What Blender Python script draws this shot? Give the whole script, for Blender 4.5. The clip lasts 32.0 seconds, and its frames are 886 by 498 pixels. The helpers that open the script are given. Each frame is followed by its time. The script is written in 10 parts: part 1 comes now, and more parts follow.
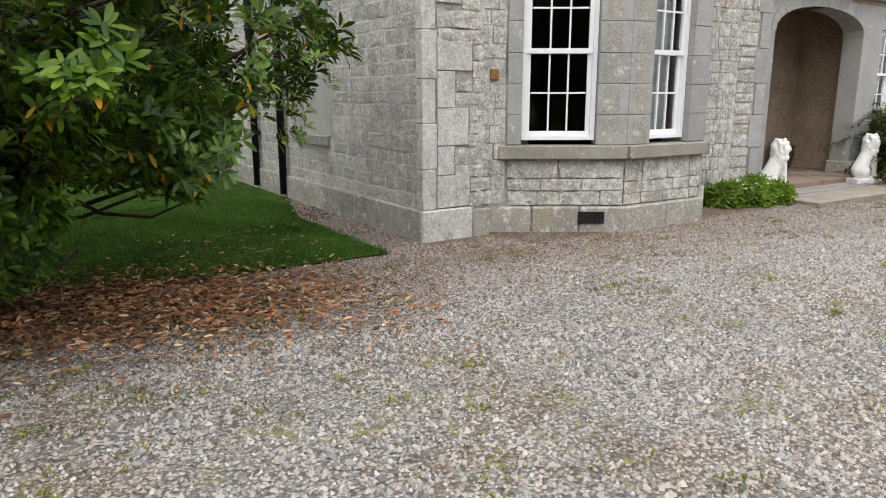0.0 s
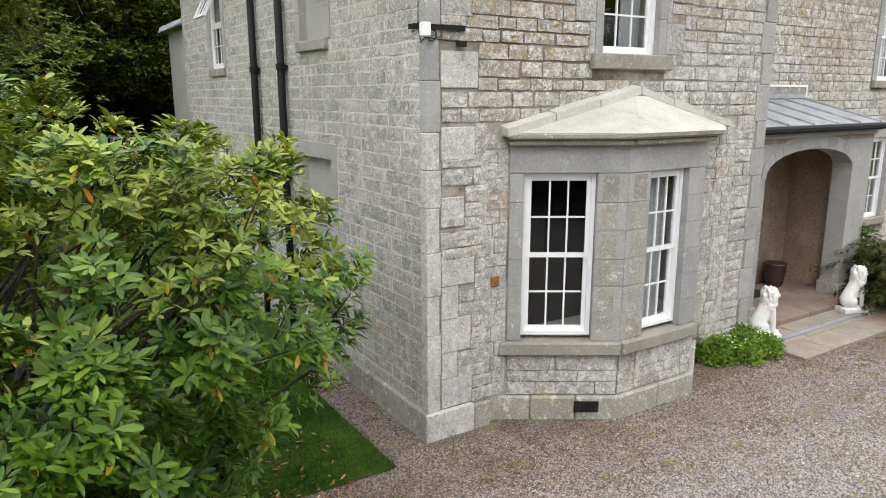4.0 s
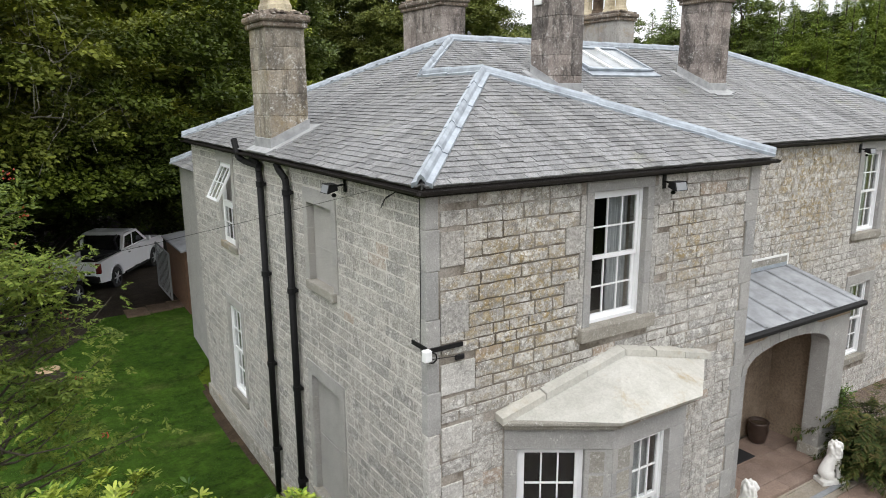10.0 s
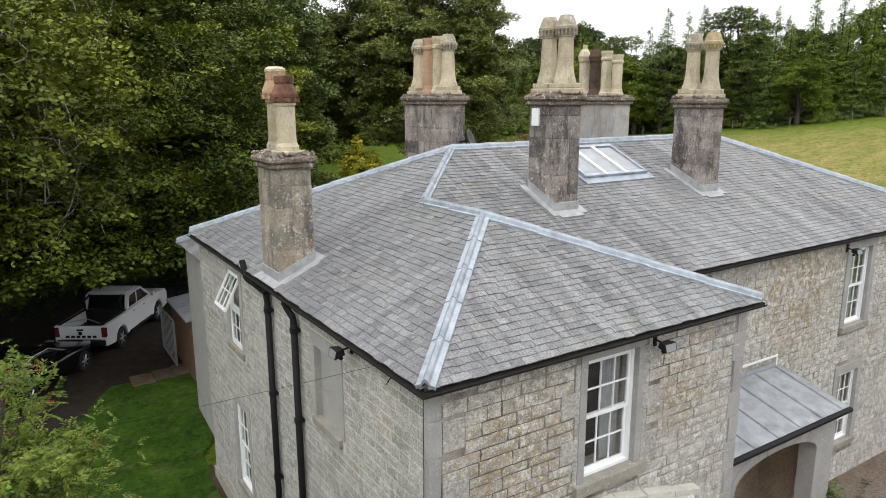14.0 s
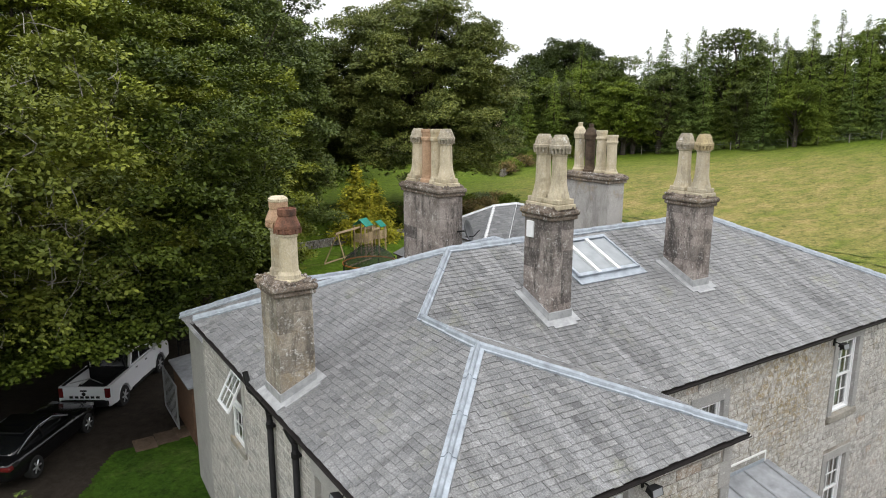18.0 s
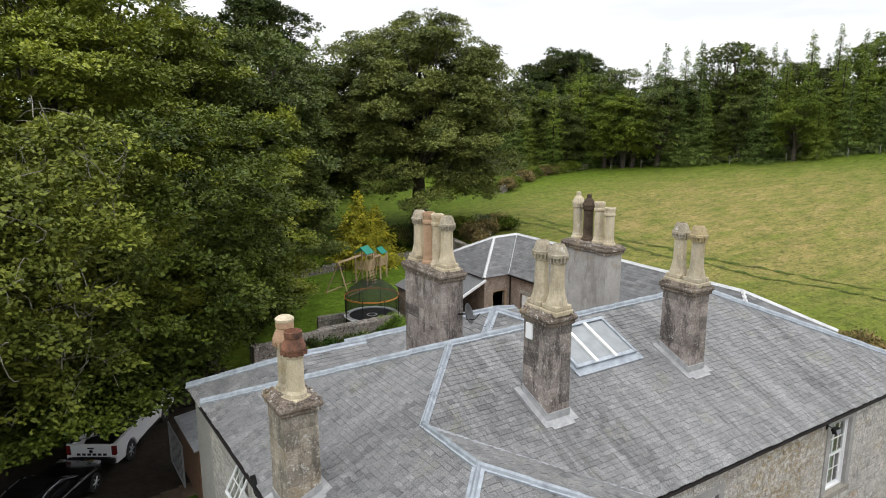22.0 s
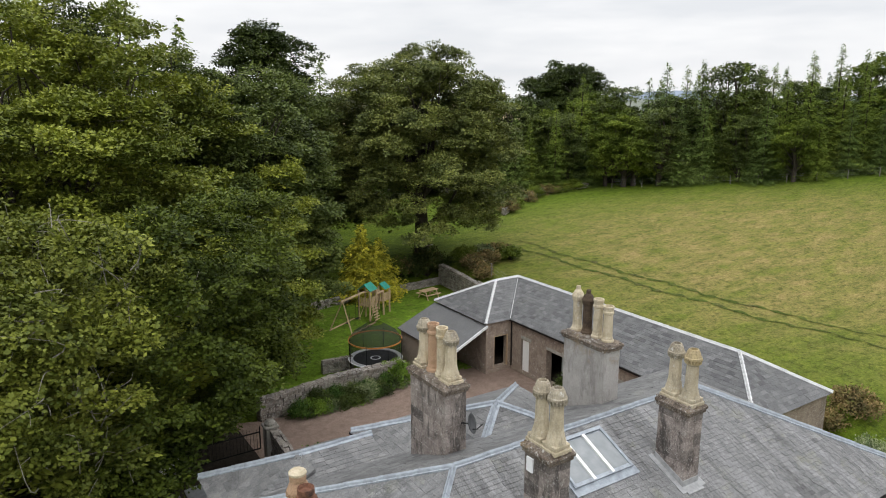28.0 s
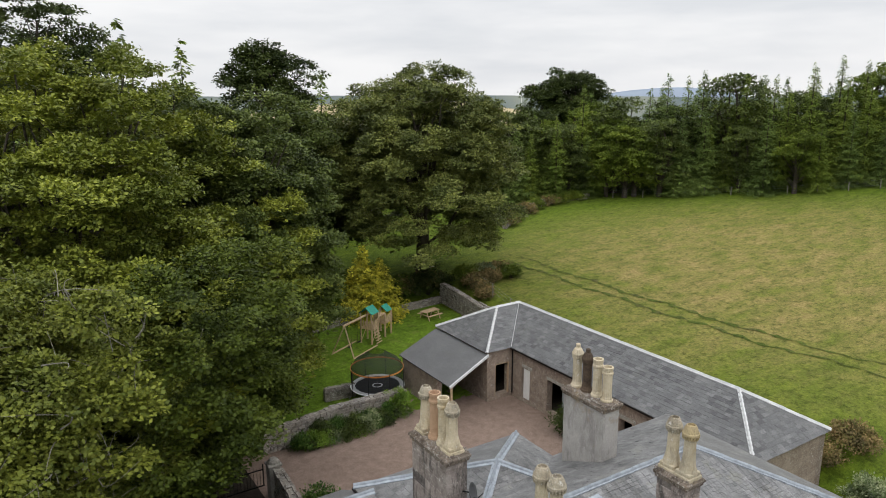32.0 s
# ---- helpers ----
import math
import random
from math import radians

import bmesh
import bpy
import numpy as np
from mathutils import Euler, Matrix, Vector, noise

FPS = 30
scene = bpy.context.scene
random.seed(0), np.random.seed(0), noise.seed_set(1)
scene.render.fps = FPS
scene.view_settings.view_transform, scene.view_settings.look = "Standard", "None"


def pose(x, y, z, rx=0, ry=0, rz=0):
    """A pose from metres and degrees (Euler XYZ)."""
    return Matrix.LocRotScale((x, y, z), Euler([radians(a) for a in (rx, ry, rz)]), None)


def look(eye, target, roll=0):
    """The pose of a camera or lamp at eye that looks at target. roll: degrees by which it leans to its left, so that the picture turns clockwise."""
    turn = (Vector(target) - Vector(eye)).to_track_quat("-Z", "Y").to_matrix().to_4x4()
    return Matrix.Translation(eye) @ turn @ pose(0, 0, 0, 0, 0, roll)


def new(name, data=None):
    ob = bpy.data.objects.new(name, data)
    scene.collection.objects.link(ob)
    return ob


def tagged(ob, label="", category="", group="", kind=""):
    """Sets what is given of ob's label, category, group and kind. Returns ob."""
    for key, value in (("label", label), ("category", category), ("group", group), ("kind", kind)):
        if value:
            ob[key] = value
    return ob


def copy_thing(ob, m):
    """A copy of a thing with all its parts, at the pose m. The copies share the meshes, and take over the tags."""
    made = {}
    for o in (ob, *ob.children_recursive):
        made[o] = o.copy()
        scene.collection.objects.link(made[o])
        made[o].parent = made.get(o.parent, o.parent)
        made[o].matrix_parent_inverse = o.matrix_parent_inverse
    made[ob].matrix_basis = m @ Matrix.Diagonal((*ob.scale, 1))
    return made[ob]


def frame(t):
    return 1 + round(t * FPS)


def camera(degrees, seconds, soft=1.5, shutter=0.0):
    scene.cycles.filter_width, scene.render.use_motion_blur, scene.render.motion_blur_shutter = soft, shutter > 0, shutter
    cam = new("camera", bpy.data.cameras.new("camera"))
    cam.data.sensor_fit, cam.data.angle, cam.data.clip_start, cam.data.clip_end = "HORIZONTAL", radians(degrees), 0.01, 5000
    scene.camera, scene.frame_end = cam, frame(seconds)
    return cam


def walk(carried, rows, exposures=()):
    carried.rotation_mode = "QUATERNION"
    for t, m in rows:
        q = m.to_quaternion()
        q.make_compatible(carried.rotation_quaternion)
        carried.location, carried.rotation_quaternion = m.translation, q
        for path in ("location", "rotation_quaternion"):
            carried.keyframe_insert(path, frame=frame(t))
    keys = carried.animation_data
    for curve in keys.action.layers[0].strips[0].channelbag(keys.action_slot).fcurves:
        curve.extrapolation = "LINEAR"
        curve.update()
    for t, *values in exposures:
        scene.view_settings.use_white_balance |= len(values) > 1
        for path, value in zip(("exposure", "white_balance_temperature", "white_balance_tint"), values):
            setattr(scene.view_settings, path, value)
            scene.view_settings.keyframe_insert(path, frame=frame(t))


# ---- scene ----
cam = camera(65.5, 32.0, soft=1.0)
PATH = [
    (0, (-3.81, -6.311, 1.556), (-2.754, -4.669, 1.121), -0.1),
    (0.5, (-3.807, -6.308, 1.868), (-2.753, -4.665, 1.432), -0.1),
    (1, (-3.8, -6.302, 2.182), (-2.745, -4.659, 1.747), -0.0),
    (1.5, (-3.79, -6.293, 2.476), (-2.737, -4.649, 2.041), 0.0),
    (2, (-3.777, -6.284, 2.76), (-2.724, -4.64, 2.324), 0.1),
    (2.5, (-3.776, -6.282, 3.049), (-2.725, -4.637, 2.614), 0.0),
    (3, (-3.781, -6.284, 3.343), (-2.73, -4.639, 2.907), -0.0),
    (3.5, (-3.785, -6.281, 3.631), (-2.735, -4.636, 3.195), -0.1),
    (4, (-3.801, -6.284, 3.922), (-2.752, -4.638, 3.486), -0.1),
    (4.5, (-3.81, -6.284, 4.213), (-2.76, -4.638, 3.779), -0.2),
    (6.5, (-3.848, -6.279, 5.37), (-2.793, -4.635, 4.941), -0.3),
    (7, (-3.831, -6.279, 5.657), (-2.777, -4.634, 5.228), -0.2),
    (7.5, (-3.814, -6.299, 5.953), (-2.76, -4.654, 5.523), -0.3),
    (8, (-3.796, -6.315, 6.245), (-2.744, -4.669, 5.814), -0.2),
    (8.5, (-3.793, -6.326, 6.543), (-2.742, -4.68, 6.111), -0.3),
    (9, (-3.798, -6.326, 6.837), (-2.748, -4.68, 6.404), -0.2),
    (9.5, (-3.795, -6.317, 7.129), (-2.746, -4.671, 6.695), -0.3),
    (10, (-3.79, -6.298, 7.417), (-2.742, -4.651, 6.982), -0.3),
    (10.5, (-3.779, -6.275, 7.701), (-2.729, -4.629, 7.266), -0.3),
    (11, (-3.762, -6.258, 7.989), (-2.712, -4.612, 7.554), -0.3),
    (11.5, (-3.76, -6.246, 8.272), (-2.71, -4.6, 7.837), -0.3),
    (12, (-3.771, -6.241, 8.55), (-2.72, -4.596, 8.116), -0.3),
    (12.5, (-3.778, -6.246, 8.83), (-2.727, -4.601, 8.397), -0.3),
    (13, (-3.785, -6.259, 9.116), (-2.734, -4.613, 8.683), -0.3),
    (13.5, (-3.805, -6.271, 9.391), (-2.753, -4.626, 8.96), -0.3),
    (14, (-3.816, -6.268, 9.666), (-2.763, -4.623, 9.235), -0.2),
    (14.5, (-3.822, -6.254, 9.942), (-2.768, -4.61, 9.513), -0.2),
    (16.5, (-3.785, -6.251, 11.009), (-2.729, -4.606, 10.588), -0.1),
    (17, (-3.766, -6.246, 11.272), (-2.711, -4.599, 10.852), -0.1),
    (17.5, (-3.754, -6.251, 11.542), (-2.699, -4.604, 11.123), -0.1),
    (18, (-3.75, -6.258, 11.816), (-2.694, -4.611, 11.396), -0.0),
    (18.5, (-3.743, -6.251, 12.097), (-2.689, -4.604, 11.678), -0.1),
    (19, (-3.731, -6.235, 12.378), (-2.676, -4.588, 11.958), -0.1),
    (19.5, (-3.708, -6.214, 12.66), (-2.654, -4.567, 12.24), -0.1),
    (20, (-3.676, -6.217, 12.935), (-2.622, -4.57, 12.515), -0.1),
    (20.5, (-3.664, -6.222, 13.195), (-2.61, -4.576, 12.772), -0.1),
    (21, (-3.673, -6.214, 13.472), (-2.618, -4.568, 13.05), -0.1),
    (21.5, (-3.708, -6.19, 13.745), (-2.653, -4.544, 13.322), -0.2),
    (22, (-3.717, -6.181, 14.014), (-2.663, -4.535, 13.59), -0.2),
    (22.5, (-3.738, -6.161, 14.294), (-2.684, -4.515, 13.87), -0.2),
    (23, (-3.759, -6.139, 14.571), (-2.706, -4.493, 14.146), -0.2),
    (23.5, (-3.795, -6.113, 14.818), (-2.742, -4.467, 14.393), -0.2),
    (24, (-3.803, -6.094, 15.06), (-2.75, -4.448, 14.634), -0.2),
    (24.5, (-3.769, -6.074, 15.316), (-2.716, -4.428, 14.888), -0.2),
    (25, (-3.722, -6.069, 15.583), (-2.669, -4.423, 15.155), -0.2),
    (25.5, (-3.703, -6.071, 15.852), (-2.651, -4.425, 15.422), -0.2),
    (27.5, (-3.741, -6.146, 16.909), (-2.691, -4.5, 16.476), -0.1),
    (28, (-3.762, -6.132, 17.171), (-2.713, -4.486, 16.737), -0.1),
    (28.5, (-3.776, -6.107, 17.432), (-2.727, -4.461, 16.998), -0.2),
    (29, (-3.766, -6.096, 17.679), (-2.717, -4.449, 17.244), -0.2),
    (29.5, (-3.744, -6.084, 17.932), (-2.696, -4.437, 17.496), -0.2),
    (30, (-3.712, -6.074, 18.189), (-2.663, -4.428, 17.752), -0.2),
    (30.5, (-3.687, -6.06, 18.445), (-2.64, -4.414, 18.006), -0.2),
    (31, (-3.67, -6.037, 18.7), (-2.623, -4.391, 18.26), -0.2),
    (31.5, (-3.658, -6.002, 18.952), (-2.612, -4.356, 18.511), -0.2),
    (32, (-3.647, -5.972, 19.197), (-2.602, -4.325, 18.754), -0.2),
]
walk(cam, [(t, look(eye, target, roll)) for t, eye, target, roll in PATH],
     exposures=[(0, 0.38), (1, 0.45), (2.5, 0.52), (4, 0.42), (9, 0.24), (13, 0.14), (19, 0.04), (25, -0.15), (28, -0.25), (32, -0.36)])

# ---------------------------------------------------------------- light
world = bpy.data.worlds.new("overcast_sky")
scene.world = world
world.use_nodes = True
wn, wl = world.node_tree.nodes, world.node_tree.links
wn.clear()
w_out = wn.new("ShaderNodeOutputWorld")
w_bg = wn.new("ShaderNodeBackground")
w_sky = wn.new("ShaderNodeTexSky")
w_sky.sky_type = "NISHITA"
w_sky.sun_disc = False
w_sky.sun_elevation = radians(48)
w_sky.sun_rotation = radians(132)
w_sky.air_density, w_sky.dust_density, w_sky.ozone_density = 1.0, 3.0, 1.0
w_co = wn.new("ShaderNodeTexCoord")
w_map = wn.new("ShaderNodeMapping")
w_map.inputs["Scale"].default_value = (1.2, 1.2, 7.0)
w_noise = wn.new("ShaderNodeTexNoise")
w_noise.inputs["Scale"].default_value = 2.2
w_noise.inputs["Detail"].default_value = 5.0
w_noise.inputs["Roughness"].default_value = 0.55
w_ramp = wn.new("ShaderNodeValToRGB")
w_ramp.color_ramp.elements[0].position, w_ramp.color_ramp.elements[0].color = 0.34, (8.2, 8.4, 8.75, 1)
w_ramp.color_ramp.elements[1].position, w_ramp.color_ramp.elements[1].color = 0.60, (10.2, 10.2, 10.3, 1)
w_mix = wn.new("ShaderNodeMixRGB")
w_mix.inputs["Fac"].default_value = 0.93
wl.new(w_co.outputs["Generated"], w_map.inputs["Vector"])
wl.new(w_map.outputs["Vector"], w_noise.inputs["Vector"])
wl.new(w_noise.outputs["Fac"], w_ramp.inputs["Fac"])
wl.new(w_sky.outputs["Color"], w_mix.inputs["Color1"])
wl.new(w_ramp.outputs["Color"], w_mix.inputs["Color2"])
wl.new(w_mix.outputs["Color"], w_bg.inputs["Color"])
# an overcast sky is brighter overhead than at the horizon
w_sep = wn.new("ShaderNodeSeparateXYZ")
w_grad = wn.new("ShaderNodeMapRange")
w_grad.inputs["From Min"].default_value, w_grad.inputs["From Max"].default_value = 0.15, 1.0
w_grad.inputs["To Min"].default_value, w_grad.inputs["To Max"].default_value = 0.124, 0.262
wl.new(w_co.outputs["Generated"], w_sep.inputs["Vector"])
wl.new(w_sep.outputs["Z"], w_grad.inputs["Value"])
wl.new(w_grad.outputs["Result"], w_bg.inputs["Strength"])
wl.new(w_bg.outputs["Background"], w_out.inputs["Surface"])

sun_data = bpy.data.lights.new("sun", "SUN")
sun_data.energy, sun_data.angle, sun_data.color = 0.6, radians(20), (1.0, 0.97, 0.92)
sun = new("sun", sun_data)
sun.matrix_world = look((-13.5, -12.0, 20.0), (0, 0, 0))


# ---------------------------------------------------------------- mesh tools
class Geo:
    """Collects the vertices and faces of one mesh."""

    def __init__(self):
        self.v, self.f = [], []

    def add(self, verts, faces):
        n = len(self.v)
        self.v.extend(tuple(p) for p in verts)
        self.f.extend(tuple(i + n for i in f) for f in faces)
        return self

    def hexa(self, p):
        return self.add(p, [(3, 2, 1, 0), (4, 5, 6, 7), (0, 1, 5, 4), (1, 2, 6, 5), (2, 3, 7, 6), (3, 0, 4, 7)])

    def box(self, x0, x1, y0, y1, z0, z1):
        x0, x1, y0, y1, z0, z1 = min(x0, x1), max(x0, x1), min(y0, y1), max(y0, y1), min(z0, z1), max(z0, z1)
        return self.hexa([(x0, y0, z0), (x1, y0, z0), (x1, y1, z0), (x0, y1, z0), (x0, y0, z1), (x1, y0, z1), (x1, y1, z1), (x0, y1, z1)])

    def rbox(self, x0, x1, y0, y1, z0, z1, b=0.01):
        """A box with all its edges chamfered by b."""
        bm = bmesh.new()
        bmesh.ops.create_cube(bm, size=1.0)
        for p in bm.verts:
            p.co = ((x0 + x1) / 2 + p.co.x * abs(x1 - x0), (y0 + y1) / 2 + p.co.y * abs(y1 - y0), (z0 + z1) / 2 + p.co.z * abs(z1 - z0))
        bmesh.ops.bevel(bm, geom=list(bm.edges), offset=b, segments=1, affect="EDGES", profile=0.5)
        return self.take(bm)

    def take(self, bm):
        bm.verts.index_update()
        self.add([tuple(p.co) for p in bm.verts], [tuple(q.index for q in f.verts) for f in bm.faces])
        bm.free()
        return self

    def prism(self, pts, z0, z1):
        """Extrudes a plan outline (anticlockwise) from z0 to z1."""
        n = len(pts)
        return self.add([(x, y, z0) for x, y in pts] + [(x, y, z1) for x, y in pts],
                        [tuple(range(n - 1, -1, -1)), tuple(range(n, 2 * n))] + [(i, (i + 1) % n, n + (i + 1) % n, n + i) for i in range(n)])

    def slab(self, pts, thick):
        """A flat polygon in space, thickened downwards along its normal."""
        pts = [Vector(p) for p in pts]
        nrm = (pts[1] - pts[0]).cross(pts[2] - pts[0]).normalized()
        if nrm.z < 0:
            pts.reverse()
            nrm = -nrm
        n = len(pts)
        return self.add([tuple(p - nrm * thick) for p in pts] + [tuple(p) for p in pts],
                        [tuple(range(n - 1, -1, -1)), tuple(range(n, 2 * n))] + [(i, (i + 1) % n, n + (i + 1) % n, n + i) for i in range(n)])

    def cone(self, a, b, r0, r1, n=10, caps=True):
        a, b = Vector(a), Vector(b)
        w = (b - a).normalized()
        u = w.orthogonal().normalized()
        t = w.cross(u)
        vs = []
        for p, r in ((a, r0), (b, r1)):
            for i in range(n):
                k = math.tau * i / n
                vs.append(tuple(p + u * (r * math.cos(k)) + t * (r * math.sin(k))))
        fs = [(i, (i + 1) % n, n + (i + 1) % n, n + i) for i in range(n)]
        if caps:
            fs += [tuple(range(n - 1, -1, -1)), tuple(range(n, 2 * n))]
        return self.add(vs, fs)

    def tube(self, pts, r, n=8):
        for a, b in zip(pts, pts[1:]):
            self.cone(a, b, r, r, n)
        return self

    def lathe(self, prof, x, y, z=0.0, n=16, turn=0.0, ring=False):
        """Turns a profile of (radius, height) round the upright axis through x, y."""
        vs, fs = [], []
        for r, h in prof:
            for i in range(n):
                k = math.tau * i / n + turn
                vs.append((x + r * math.cos(k), y + r * math.sin(k), z + h))
        for j in range(len(prof) - 1):
            for i in range(n):
                fs.append((j * n + i, j * n + (i + 1) % n, (j + 1) * n + (i + 1) % n, (j + 1) * n + i))
        if ring:
            m = (len(prof) - 1) * n
            fs += [(m + i, m + (i + 1) % n, (i + 1) % n, i) for i in range(n)]
        else:
            fs.append(tuple(range(n - 1, -1, -1)))
            fs.append(tuple((len(prof) - 1) * n + i for i in range(n)))
        return self.add(vs, fs)

    def moved(self, m):
        self.v = [tuple(m @ Vector(p)) for p in self.v]
        return self

    def mesh(self, name):
        me = bpy.data.meshes.new(name)
        me.from_pydata(self.v, [], self.f)
        me.update()
        return me


def part(name, g, material, parent=None, label="", smooth=False):
    """Links a Geo (or a ready mesh) as one mesh object, under a thing or a part."""
    me = g.mesh(name) if isinstance(g, Geo) else g
    if material is not None and not me.materials:
        me.materials.append(material)
    if smooth:
        me.polygons.foreach_set("use_smooth", [True] * len(me.polygons))
    ob = new(name, me)
    if parent is not None:
        ob.parent = parent
    if label:
        tagged(ob, label)
    return ob


def thing(name, label, category, group="", at=None, kind=""):
    ob = new(name)
    ob.empty_display_size = 0.2
    if at is not None:
        ob.matrix_basis = at if isinstance(at, Matrix) else Matrix.Translation(at)
    return tagged(ob, label, category, group, kind)


def quads_mesh(name, v, k, material, smooth=False):
    """A mesh out of loose faces of k corners each: v is an array (faces, k, 3)."""
    n = len(v)
    me = bpy.data.meshes.new(name)
    me.vertices.add(n * k)
    me.vertices.foreach_set("co", np.ascontiguousarray(v, dtype=np.float32).ravel())
    me.loops.add(n * k)
    me.loops.foreach_set("vertex_index", np.arange(n * k, dtype=np.int32))
    me.polygons.add(n)
    me.polygons.foreach_set("loop_start", np.arange(0, n * k, k, dtype=np.int32))
    me.update(calc_edges=True)
    me.materials.append(material)
    return me


def ease(a, b, x):
    k = np.clip((np.asarray(x, dtype=float) - a) / (b - a), 0.0, 1.0)
    return k * k * (3 - 2 * k)


# ---------------------------------------------------------------- materials
class Nodes:
    def __init__(self, name):
        self.mat = bpy.data.materials.new(name)
        self.mat.use_nodes = True
        self.nt = self.mat.node_tree
        self.nt.nodes.clear()
        self.out = self.n("ShaderNodeOutputMaterial")
        self.bsdf = self.n("ShaderNodeBsdfPrincipled")
        self.link(self.bsdf.outputs[0], self.out.inputs["Surface"])
        self.pos = self.n("ShaderNodeNewGeometry").outputs["Position"]

    def n(self, kind):
        return self.nt.nodes.new(kind)

    def link(self, a, b):
        self.nt.links.new(a, b)

    def noise(self, scale, detail=4.0, rough=0.6, stretch=None, vector=None):
        nd = self.n("ShaderNodeTexNoise")
        nd.inputs["Scale"].default_value = scale
        nd.inputs["Detail"].default_value = detail
        nd.inputs["Roughness"].default_value = rough
        src = vector if vector is not None else self.pos
        if stretch:
            mp = self.n("ShaderNodeMapping")
            mp.inputs["Scale"].default_value = stretch
            self.link(src, mp.inputs["Vector"])
            src = mp.outputs["Vector"]
        self.link(src, nd.inputs["Vector"])
        return nd.outputs["Fac"]

    def ramp(self, fac, *stops):
        nd = self.n("ShaderNodeValToRGB")
        el = nd.color_ramp.elements
        while len(el) < len(stops):
            el.new(0.5)
        for e, (p, c) in zip(el, stops):
            e.position = p
            e.color = (*c, 1) if len(c) == 3 else c
        self.link(fac, nd.inputs["Fac"])
        return nd.outputs["Color"]

    def mask(self, fac, lo, hi):
        nd = self.n("ShaderNodeMapRange")
        nd.inputs["From Min"].default_value = lo
        nd.inputs["From Max"].default_value = hi
        self.link(fac, nd.inputs["Value"])
        return nd.outputs["Result"]

    def mix(self, fac, a, b, blend="MIX"):
        nd = self.n("ShaderNodeMixRGB")
        nd.blend_type = blend
        for s, val in zip((nd.inputs["Fac"], nd.inputs["Color1"], nd.inputs["Color2"]), (fac, a, b)):
            if isinstance(val, (int, float)):
                s.default_value = val
            elif isinstance(val, tuple):
                s.default_value = (*val, 1)
            else:
                self.link(val, s)
        return nd.outputs["Color"]

    def math(self, op, a, b=0.0):
        nd = self.n("ShaderNodeMath")
        nd.operation = op
        for s, val in zip(nd.inputs, (a, b)):
            if isinstance(val, (int, float)):
                s.default_value = val
            else:
                self.link(val, s)
        return nd.outputs[0]

    def bump(self, height, strength=0.4, dist=0.02):
        nd = self.n("ShaderNodeBump")
        nd.inputs["Strength"].default_value = strength
        nd.inputs["Distance"].default_value = dist
        self.link(height, nd.inputs["Height"])
        self.link(nd.outputs["Normal"], self.bsdf.inputs["Normal"])

    def rand(self):
        return self.n("ShaderNodeObjectInfo").outputs["Random"]

    def island(self):
        return self.n("ShaderNodeNewGeometry").outputs["Random Per Island"]

    def done(self, color, rough=0.85, metal=0.0, spec=None):
        s = self.bsdf.inputs["Base Color"]
        if isinstance(color, tuple):
            s.default_value = (*color, 1)
        else:
            self.link(color, s)
        if isinstance(rough, (int, float)):
            self.bsdf.inputs["Roughness"].default_value = rough
        else:
            self.link(rough, self.bsdf.inputs["Roughness"])
        self.bsdf.inputs["Metallic"].default_value = metal
        if spec is not None:
            self.bsdf.inputs["Specular IOR Level"].default_value = spec
        return self.mat


